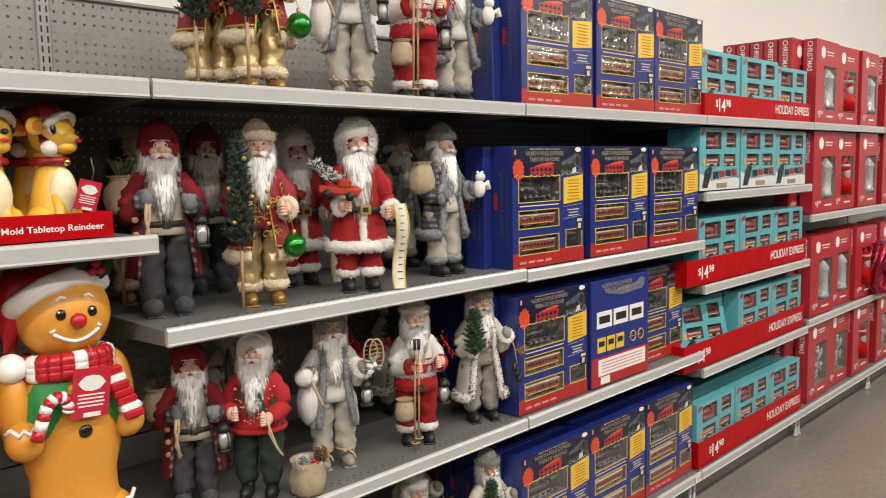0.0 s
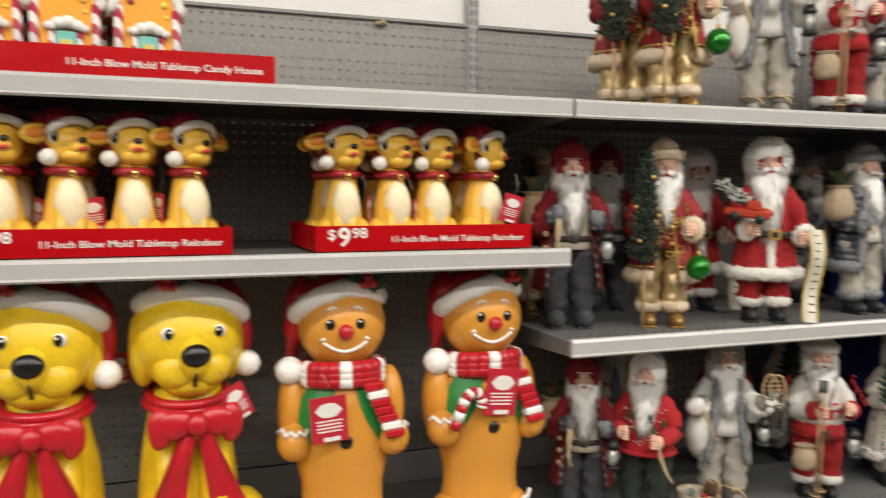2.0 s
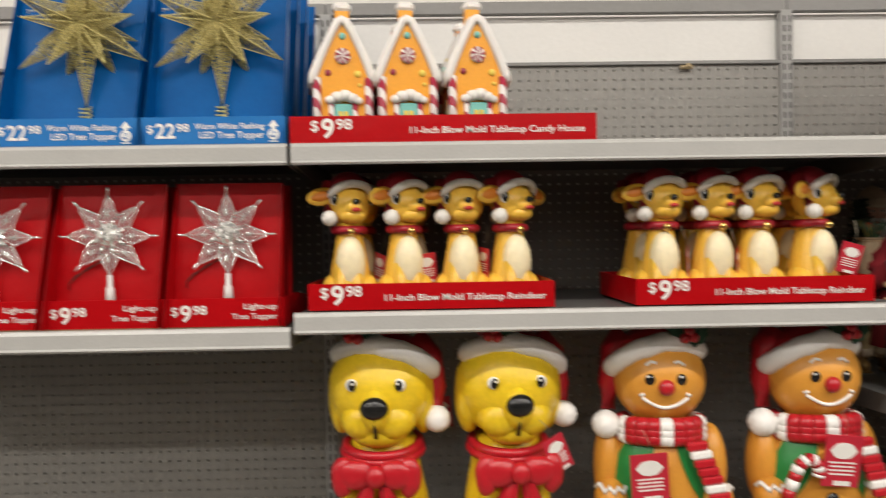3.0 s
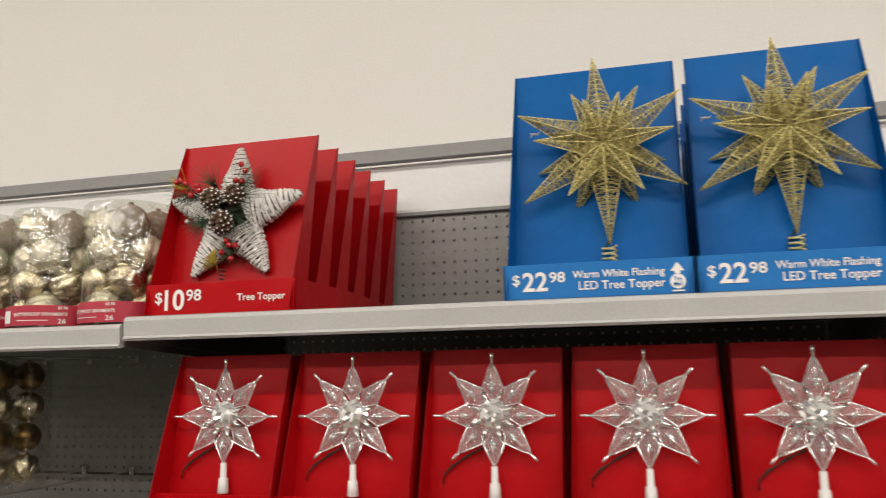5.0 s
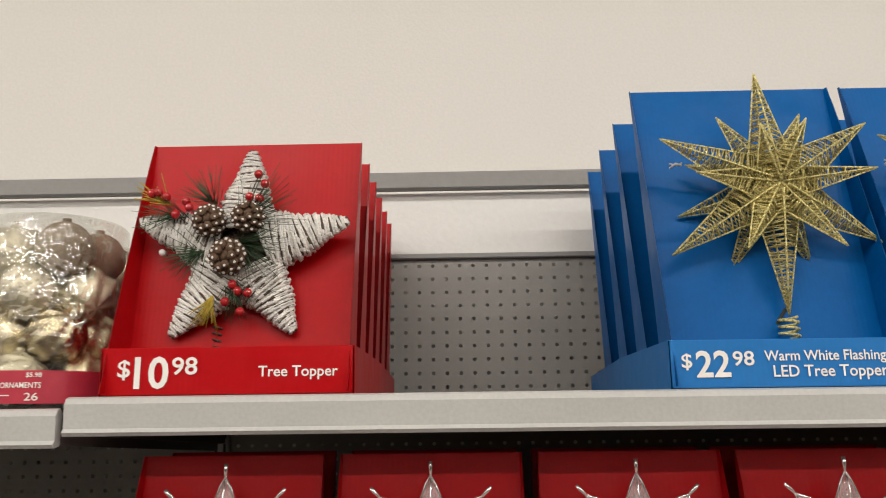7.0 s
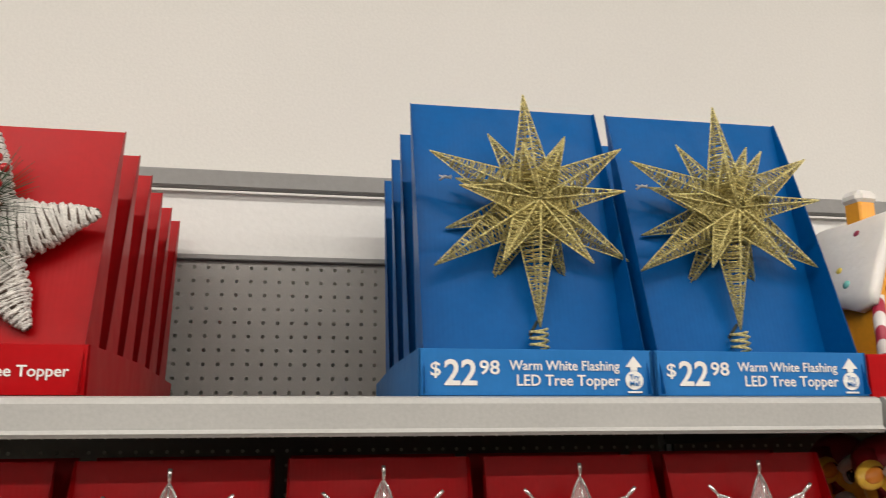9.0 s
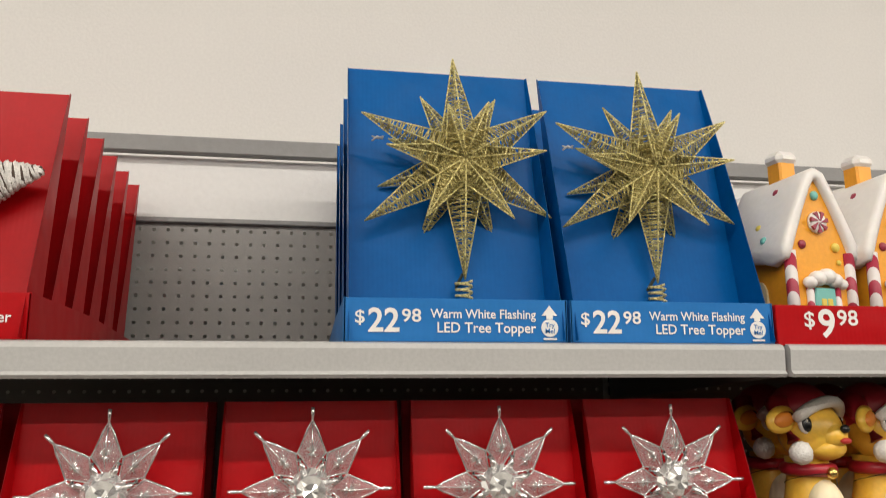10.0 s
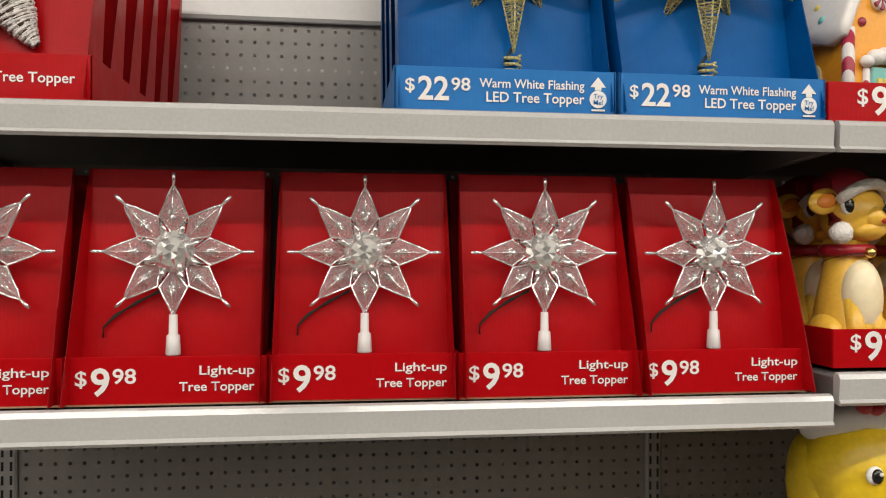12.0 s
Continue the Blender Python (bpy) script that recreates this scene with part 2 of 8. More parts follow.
    def fur_ring(self, pts, rad, m, per, length, w, body=True, closed=True):
        """A roll of fur along a line."""
        if body:
            self.tube(pts, rad, m, 9, closed, rough=0.35)
        n = len(pts)
        for i in range(n if closed else n - 1):
            a, b2 = Vector(pts[i]), Vector(pts[(i + 1) % n])
            d = (b2 - a).normalized()
            for _ in range(per):
                q = Vector((random.gauss(0, 1), random.gauss(0, 1), random.gauss(0, 1)))
                q -= d * q.dot(d)
                q.normalize()
                p = a.lerp(b2, random.random()) + q * rad * 0.9
                self.tuft(p, q + Vector((random.uniform(-0.6, 0.6), random.uniform(-0.6, 0.6), random.uniform(-0.7, 0.3))), length * random.uniform(0.6, 1.2), w, m)
        return self

    def mesh(self, name, mats):
        me = bpy.data.meshes.new(name)
        vs = np.concatenate(self.v) if self.v else np.zeros((0, 3))
        me.from_pydata(vs.tolist(), [], self.f)
        for k in mats:
            me.materials.append(k)
        me.polygons.foreach_set("material_index", self.m)
        me.polygons.foreach_set("use_smooth", self.s)
        me.update()
        return me


def part(name, shape, mats, parent=None, label=""):
    """One mesh object, under its thing or part."""
    mats = mats if isinstance(mats, (list, tuple)) else [mats]
    ob = new(name, shape.mesh(name, mats))
    if parent is not None:
        ob.parent = parent
    if label:
        ob["label"] = label
    return ob


def thing(name, label, category, group="", kind=""):
    return tagged(new(name), label, category, group, kind)


def ring(c, rx, ry, n=20, tilt=0.0, a0=0.0, a1=None):
    end = 2 * math.pi if a1 is None else a1
    k = n if a1 is None else n - 1
    return [(c[0] + rx * math.cos(a0 + (end - a0) * i / k), c[1] + ry * math.sin(a0 + (end - a0) * i / k), c[2] + tilt * math.sin(a0 + (end - a0) * i / k)) for i in range(n)]


CAP = {}


def lettering(body, x0, x1, z0, cap, y, m, parent, name="lettering", bold=0.012, xf=None):
    """Raised print on a front that faces -y: from x0 to x1, its baseline at z0, with capitals of the height cap."""
    def shape_of(txt):
        cu = bpy.data.curves.new("print", "FONT")
        cu.body, cu.resolution_u, cu.offset = txt, 3, bold
        ob = bpy.data.objects.new("print", cu)
        scene.collection.objects.link(ob)
        bpy.context.view_layer.update()
        me = bpy.data.meshes.new_from_object(ob.evaluated_get(bpy.context.evaluated_depsgraph_get()))
        bpy.data.objects.remove(ob)
        bpy.data.curves.remove(cu)
        return me
    if "H" not in CAP:
        me = shape_of("H")
        CAP["H"] = max(v.co.y for v in me.vertices)
    me = shape_of(body)
    co = np.array([v.co[:] for v in me.vertices])
    lo, hi = co[:, 0].min(), co[:, 0].max()
    res = np.zeros_like(co)
    res[:, 0] = x0 + (co[:, 0] - lo) / (hi - lo) * (x1 - x0)
    res[:, 1] = y
    res[:, 2] = z0 + co[:, 1] / CAP["H"] * cap
    if xf is not None:
        a = np.array(xf)
        res = res @ a[:3, :3].T + a[:3, 3]
    me.vertices.foreach_set("co", res.ravel())
    me.materials.clear()
    me.materials.append(m)
    me.update()
    ob = new(name, me)
    ob.parent = parent
    return ob


def price(dollars, cents, x, z, h, y, m, parent):
    """A price with a small dollar sign and raised cents."""
    lettering("$", x, x + h * 0.42, z + h * 0.36, h * 0.55, y, m, parent, "price")
    w = h * sum(0.46 if q == "1" else 0.68 for q in dollars)
    x += h * 0.06
    lettering(dollars, x + h * 0.5, x + h * 0.5 + w, z, h, y, m, parent, "price", 0.02)
    lettering(cents, x + h * 0.6 + w, x + h * 0.6 + w + h * 0.85, z + h * 0.43, h * 0.55, y, m, parent, "price", 0.015)

# ---------------------------------------------------------------- surfaces
WALL = mat("wall_paint", (0.78, 0.76, 0.73), 0.85, var=0.06, scale=0.7, fine=160, bump=0.04)
CEIL = mat("ceiling_paint", (0.75, 0.74, 0.70), 0.9, var=0.05, scale=0.5)
CONC = mat("polished_concrete", (0.225, 0.20, 0.17), 0.28, var=0.35, scale=1.3, fine=35, bump=0.01)
PANEL = mat("panel_paint", (0.275, 0.263, 0.246), 0.45, var=0.08, scale=2, fine=300, bump=0.03)
DECK = mat("shelf_paint", (0.155, 0.155, 0.15), 0.4, var=0.12, scale=3, fine=350, bump=0.04)
LIP = mat("price_channel", (0.48, 0.475, 0.46), 0.22, var=0.10, scale=4, fine=220, bump=0.02, coat=0.25)
RAIL = mat("rail_paint", (0.25, 0.245, 0.24), 0.4, var=0.1, scale=4)
POST = mat("upright_paint", (0.36, 0.355, 0.35), 0.35, var=0.1, scale=4)
SLOT_GREY = mat("deck_slot", (0.07, 0.07, 0.07), 0.8, var=0.05)
SLOT = mat("slot_dark", (0.015, 0.015, 0.015), 0.9, var=0.05)
WHITE_PRINT = mat("white_print", (0.80, 0.78, 0.74), 0.5, var=0.04)
CLEAR = film_mat("clear_film", (0.95, 0.95, 0.94), 0.26, 0.05, 0.018, 17)

WHITE_PANEL = mat("white_panel", (0.78, 0.77, 0.75), 0.5, var=0.05, scale=2)
# dark on purpose: for the added wall that soaks up bounce light
BOUNCE_BLOCK = mat("bounce_block_dark", (0.10, 0.085, 0.08), 0.7, var=0.2, scale=2)

# ---------------------------------------------------------------- the room
X0, X1, Y0, Y1 = -6.5, 13.0, -6.0, 0.70


def slab(name, c, size, m, label):
    ob = part(name, Shape().box(c, size, 0), m)
    return tagged(ob, label, name.split("_")[0], kind="structure")


slab("floor", ((X0 + X1) / 2, (Y0 + Y1) / 2, -0.05), (X1 - X0 + 0.4, Y1 - Y0 + 0.4, 0.1), CONC, "polished grey-brown concrete shop floor")
slab("wall_north", ((X0 + X1) / 2, Y1 + 0.1, CEILING / 2), (X1 - X0 + 0.4, 0.2, CEILING), WALL, "cream painted store wall behind the shelving")
slab("wall_south", ((X0 + X1) / 2, Y0 - 0.1, CEILING / 2), (X1 - X0 + 0.4, 0.2, CEILING), WALL, "plain cream painted wall closing the aisle")
# added out of view: keeps low light and bounce off the shelf fronts
slab("wall_aisle", ((X0 + X1) / 2, -3.0, 1.05), (X1 - X0, 0.1, 2.1), BOUNCE_BLOCK, "unseen dark wall added across the aisle to cut bounce light")
slab("wall_east", (X1 + 0.1, (Y0 + Y1) / 2, CEILING / 2), (0.2, Y1 - Y0, CEILING), WALL, "plain cream painted end wall")
slab("wall_west", (X0 - 0.1, (Y0 + Y1) / 2, CEILING / 2), (0.2, Y1 - Y0, CEILING), WALL, "plain cream painted end wall")
slab("ceiling", ((X0 + X1) / 2, (Y0 + Y1) / 2, CEILING + 0.1), (X1 - X0 + 0.4, Y1 - Y0 + 0.4, 0.2), CEIL, "white painted ceiling of the store")


# ---------------------------------------------------------------- the shelving
def perforated(w, z0, z1, pitch=0.0254, r=0.0035):
    """A sheet of steel with round holes in a square grid, w wide."""
    nx, nz = round(w / pitch), round((z1 - z0) / pitch)
    px, pz = w / nx, (z1 - z0) / nz
    gx, gz = np.meshgrid(np.arange(nx + 1) * px, z0 + np.arange(nz + 1) * pz)
    grid = np.stack([gx.ravel(), np.zeros(gx.size), gz.ravel()], 1)
    cx, cz = np.meshgrid((np.arange(nx) + 0.5) * px, z0 + (np.arange(nz) + 0.5) * pz)
    cx, cz = cx.ravel(), cz.ravel()
    ang = np.radians([-112.5, -67.5, -22.5, 22.5, 67.5, 112.5, 157.5, 202.5])
    ox = (cx[:, None] + r * np.cos(ang)).ravel()
    oz = (cz[:, None] + r * np.sin(ang)).ravel()
    verts = np.concatenate([grid, np.stack([ox, np.zeros(ox.size), oz], 1)])
    faces = []
    base = len(grid)
    for k in range(nx * nz):
        i, j = k % nx, k // nx
        a = j * (nx + 1) + i
        c = (a, a + 1, a + nx + 2, a + nx + 1)
        o = base + k * 8
        for s in range(4):
            faces.append((c[s], c[(s + 1) % 4], o + (2 * s + 1), o + 2 * s))
            faces.append((c[(s + 1) % 4], o + (2 * s + 2) % 8, o + 2 * s + 1))
    return Shape().add(verts, faces, 0, False)


def bay(x, holes=True):
    """One bay of wall shelving: perforated panels, uprights with slots, a top rail, a base."""
    unit = thing("shelving_bay", "grey steel shelving bay with perforated back panels", "shelving", "bays of the shelf run")
    unit.location = (x, 0, 0)
    if holes:
        for a, b2 in ((1.40, 1.998), (0.80, 1.395)):
            p = part("back_panel", perforated(BAY - 0.034, a, b2), PANEL, unit)
            p.location = (0.017, BACK, 0)
        part("back_panel", Shape().box((BAY / 2, BACK, 0.48), (BAY - 0.034, 0.004, 0.63), 0), PANEL, unit)
    else:
        part("back_panel", Shape().box((BAY / 2, BACK, 1.07), (BAY - 0.034, 0.004, 1.85), 0), PANEL, unit)
    part("panel_edge", Shape().box((BAY / 2, BACK - 0.004, 2.003), (BAY - 0.034, 0.012, 0.01), 0, 0.002), RAIL, unit)
    part("top_rail", Shape().box((BAY / 2, BACK + 0.004, 2.152), (BAY, 0.022, 0.034), 0, 0.003), RAIL, unit)
    part("header_panel", Shape().box((BAY / 2, BACK + 0.022, 2.07), (BAY - 0.034, 0.004, 0.126), 0), WHITE_PANEL, unit, "white filler panel")
    up = part("upright", Shape().box((0, BACK + 0.015, 1.08), (0.032, 0.05, 2.12), 0, 0.003), POST, unit)
    sl = Shape()
    for i in range(52):
        for dx in (-0.0075, 0.0075):
            sl.box((dx, BACK - 0.0101, 0.82 + i * 0.0254), (0.0042, 0.001, 0.0165), 0)
    tagged(part("slot_row", sl, SLOT, up), kind="stuff")
    part("kick_plate", Shape().box((BAY / 2, 0.09, 0.06), (BAY - 0.01, 0.01, 0.115), 0, 0.002), DECK, unit)
    for dx in (0.02, BAY - 0.02):
        part("foot", Shape().lathe([(0.016, 0), (0.016, 0.012), (0.008, 0.016), (0.008, 0.13)], 0, 10, (dx, 0.045, 0)), POST, unit)
    return unit


for i in range(-3, 7):
    bay(i * BAY, holes=-2 <= i <= 2)


def shelf(x0, z, w=BAY, group="steel shelves", label="grey steel shelf with a pale price channel", y0=0.0):
    """A steel shelf: a thin deck with a folded front, a price channel on it and two brackets. z: its top at the front."""
    s = thing("metal_shelf", label, "shelf", group)
    s.location = (x0, y0, z)
    d = BACK - 0.003 - y0
    deck = Shape()
    g = 0.004
    deck.box((w / 2, d / 2 + 0.006, -0.006), (w - 2 * g, d - 0.012, 0.006), 0, 0.001)
    deck.box((w / 2, 0.011, -0.020), (w - 2 * g, 0.006, 0.030), 0, 0.001)
    part("deck", deck, DECK, s)
    slots = Shape()
    k = int(w / 0.0254)
    for r in range(2):
        for i in range(k):
            slots.box((0.02 + i * 0.0254 + r * 0.0127, 0.045 + r * 0.014, -0.0027), (0.010, 0.0032, 0.0009), 0)
    tagged(part("deck_perforation", slots, SLOT_GREY, s), kind="stuff")
    lip = Shape()
    prof = [(-0.002, 0.002), (0.004, 0.004), (0.0085, 0.0), (0.0085, -0.036), (-0.004, -0.038), (-0.0075, -0.034), (-0.0035, -0.030), (-0.0055, -0.004)]
    n = len(prof)
    vs = [(a, y, zz) for a in (g, w - g) for y, zz in prof]
    fs = [tuple(range(n)), tuple(range(n, 2 * n))[::-1]] + [(i, (i + 1) % n, (i + 1) % n + n, i + n) for i in range(n)]
    lip.add(vs, [f[::-1] for f in fs], 0, False)
    part("price_channel", lip, LIP, s)
    for dx in (0.006, w - 0.006):
        br = Shape()
        br.add([(dx + e, y, zz) for e in (-0.0015, 0.0015) for y, zz in ((0.012, -0.008), (d, -0.008), (d, -0.065), (d - 0.03, -0.065), (0.012, -0.036))],
               [(0, 1, 2, 3, 4), (9, 8, 7, 6, 5)] + [(i, i + 5, (i + 1) % 5 + 5, (i + 1) % 5) for i in range(5)], 0, False)
        part("bracket", br, DECK, s)
    return s


TOP, ASH, BSH, CMID, LOW, BASE = 1.732, 1.383, 1.410, 1.207, 0.712, 0.165
for i in range(-3, 7):
    shelf(i * BAY, TOP - (0.012 if i == -2 else 0))
    shelf(i * BAY, BASE, label="grey steel base shelf with a pale price channel")
shelf(-BAY, ASH)
shelf(0, BSH)
shelf(BAY, CMID)
shelf(2 * BAY, CMID - 0.006)
for i in (0, 1, 2):
    shelf(i * BAY, LOW)
for z in (1.405, 1.000, 0.628):
    shelf(3 * BAY, z)
for i in (4, 5):
    for z in (1.236, 0.656):
        shelf(i * BAY, z)

# ---------------------------------------------------------------- card displays with tree toppers
RED = mat("red_card", (0.415, 0.0025, 0.0055), 0.34, var=0.10, scale=5, fine=120, bump=0.02, spec=0.14)
RED_EDGE = mat("red_card_edge", (0.62, 0.09, 0.10), 0.6, var=0.2, scale=60)
BLUE = mat("blue_card", (0.0, 0.095, 0.330), 0.34, var=0.10, scale=5, fine=120, bump=0.02, spec=0.09)
BLUE_LIP = mat("blue_lip_card", (0.022, 0.165, 0.46), 0.38, var=0.06, scale=5, fine=120, bump=0.02, spec=0.15)
BLUE_EDGE = mat("blue_card_edge", (0.10, 0.35, 0.75), 0.6, var=0.2, scale=60)
INNER = mat("raw_card", (0.35, 0.25, 0.15), 0.8, var=0.15, scale=30)
GOLD = mat("gold_glitter", (1.0, 0.87, 0.37), 0.27, 0.34, var=0.55, scale=300, fine=1500, bump=0.25)
GOLD2 = mat("gold_foil", (0.98, 0.82, 0.32), 0.25, 0.36, var=0.7, scale=500, fine=1800, bump=0.25)
CHROME = mat("silver_plastic", (0.94, 0.92, 0.91), 0.16, 0.9, var=0.15, scale=80, fine=400, bump=0.03)
CRYSTAL = mat("crystal_plastic", (0.80, 0.74, 0.74), 0.10, 0.2, var=0.3, scale=120, fine=700, bump=0.12, alpha=0.27, spec=0.9)
GEM = mat("cut_gem", (0.97, 0.97, 0.95), 0.06, 0.78, var=0.25, scale=100, bump=0.0)
SOCKET = mat("frosted_socket", (0.80, 0.78, 0.76), 0.3, var=0.05, alpha=0.85)
CORD = mat("green_cord", (0.012, 0.02, 0.012), 0.6, var=0.1)


def fluted(m, pitch=0.0062):
    """Corrugated board: faint upright flutes and broad dents under the print."""
    nt = m.node_tree
    b = nt.nodes["Principled BSDF"]
    tc, wv, nz = nt.nodes.new("ShaderNodeTexCoord"), nt.nodes.new("ShaderNodeTexWave"), nt.nodes.new("ShaderNodeTexNoise")
    wv.bands_direction = "X"
    wv.inputs["Scale"].default_value = 0.314 / pitch
    wv.inputs["Distortion"].default_value = 0.6
    nz.inputs["Scale"].default_value, nz.inputs["Detail"].default_value = 11, 2
    nt.links.new(tc.outputs["Object"], wv.inputs["Vector"])
    nt.links.new(tc.outputs["Object"], nz.inputs["Vector"])
    dents, flutes = nt.nodes.new("ShaderNodeBump"), nt.nodes.new("ShaderNodeBump")
    dents.inputs["Strength"].default_value, dents.inputs["Distance"].default_value = 0.5, 0.008
    flutes.inputs["Strength"].default_value, flutes.inputs["Distance"].default_value = 0.10, 0.0006
    nt.links.new(nz.outputs["Fac"], dents.inputs["Height"])
    nt.links.new(wv.outputs["Fac"], flutes.inputs["Height"])
    nt.links.new(dents.outputs[0], flutes.inputs["Normal"])
    nt.links.new(flutes.outputs[0], b.inputs["Normal"])


for card in (RED, BLUE, BLUE_LIP):
    fluted(card)


def carton(name, label, w, lip_h, depth, cards, top_w, y_top, h, colour, lip_colour, edge, group, y_card=0.045):
    """An open card tray with a low front and leaning display cards with folded wings, one behind the other. Front at y = 0, centred on x."""
    t = thing(name, label, "display box", group)
    th = 0.0022
    tray = Shape()
    tray.box((0, th / 2, lip_h / 2), (w, th, lip_h), 0, 0.0007)
    for s in (-1, 1):
        tray.add([(s * (w / 2 - e), y, z) for e in (0.0, th) for y, z in ((0, 0), (depth, 0), (depth, lip_h * 0.72), (depth * 0.5, lip_h * 0.98), (0.0, lip_h))],
                 [(0, 1, 2, 3, 4), (9, 8, 7, 6, 5)] + [(i, (i + 1) % 5, (i + 1) % 5 + 5, i + 5) for i in range(5)], 0, False)
    tray.box((0, depth / 2, th / 2), (w - 2 * th, depth, th), 1)
    tray.box((0, depth - th / 2, lip_h * 0.35), (w, th, lip_h * 0.7), 0)
    part("tray", tray, [lip_colour, INNER], t)
    for k, yk in enumerate(cards):
        c = Shape()
        n = 10
        vs, fs = [], []
        for i in range(n + 1):                       # a card that bows a little as it leans
            u = i / n
            hw = (w / 2 - 0.006) * (1 - u) + top_w / 2 * u
            y = yk + (y_top - y_card) * u - (0 if k else 0.002 * math.sin(3 * u))
            z = 0.004 + (h - 0.004) * u
            wing = 0.058 * (1 - u) ** 0.9 + 0.006
            for e in (0, th):
                vs += [(-hw, y - wing + e, z), (-hw + e, y + e, z), (hw - e, y + e, z), (hw, y - wing + e, z)]
        for i in range(n):
            for e in (0, 4):
                a, b2 = i * 8 + e, (i + 1) * 8 + e
                for s in range(3):
                    q = (a + s, a + s + 1, b2 + s + 1, b2 + s)
                    fs.append(q if e == 0 else q[::-1])
        c.add(vs, fs, 0, False)
        rim = [[(i * 8 + s, i * 8 + s + 4, i * 8 + 12 + s, i * 8 + 8 + s) for i in range(n)] for s in (0, 3)]
        c.add(vs, rim[0] + [q[::-1] for q in rim[1]] + [(n * 8 + s, n * 8 + s + 1, n * 8 + s + 5, n * 8 + s + 4) for s in range(3)], 1, False)
        part("display_card", c, [colour, edge], t)
    return t


def wire_spike(sh, o, d, length, half, m, step=0.0043, r=0.00092, twist=0.4):
    """A hollow ray: four edge wires and a wire wound round them."""
    o, d = Vector(o), Vector(d).normalized()
    u = d.cross(Vector((0, 1, 0.05)))
    u.normalize()
    w = d.cross(u)
    cs = [u * half, w * half * 0.8, -u * half, -w * half * 0.8]
    tip = o + d * length
    for c in cs:
        sh.tube([o + c, o + c * 0.5 + d * length * 0.5, tip], [r * 1.35, r * 1.35, r * 1.2], m, 4)
    pts = []
    n = int(length / step)
    for i in range(n * 4):
        k = i / (n * 4) * 0.97
        jit = random.uniform(-0.0022, 0.0022)
        pts.append(o + cs[i % 4] * (1 - k) + d * (length * k + jit))
    sh.tube(pts, r, m + 1, 3)
    pts = []
    for i in range(n * 2):                              # a second, looser winding the other way
        k = i / (n * 2) * 0.95
        pts.append(o + cs[-i % 4] * (1 - k) * 0.98 + d * (length * k + random.uniform(-0.004, 0.004)))
    sh.tube(pts, r, m, 3)


def gold_star(star):
    """Rays in three ranks round the middle, each a part of the star."""
    rays = [(Vector((dx, 0.0, dz)), Vector((dx, 0, dz)).length - 0.012, 0.031) for dx, dz in ((-0.012, 0.146), (0.120, 0.078), (-0.136, 0.062), (0.122, -0.074), (-0.130, -0.086), (0.002, -0.160))]
    for a, l, tilt in ((62, 0.112, 0.30), (117, 0.108, 0.30), (158, 0.098, 0.35), (195, 0.108, 0.32), (243, 0.112, 0.3), (297, 0.105, 0.32), (345, 0.09, 0.35), (20, 0.085, 0.4)):
        rays.append((Vector((math.cos(radians(a)), tilt, math.sin(radians(a)))), l, 0.0235))
    for a, l, tilt in ((4, 0.102, -0.38), (177, 0.102, -0.38), (238, 0.100, -0.42), (304, 0.102, -0.42), (68, 0.075, -0.55), (112, 0.07, -0.6)):
        rays.append((Vector((math.cos(radians(a)), tilt, math.sin(radians(a)))), l, 0.0215))
    for v, l, half in rays:
        s = Shape()
        wire_spike(s, v.normalized() * 0.010, v, l, half, 0)
        part("ray", s, [GOLD, GOLD2], star)


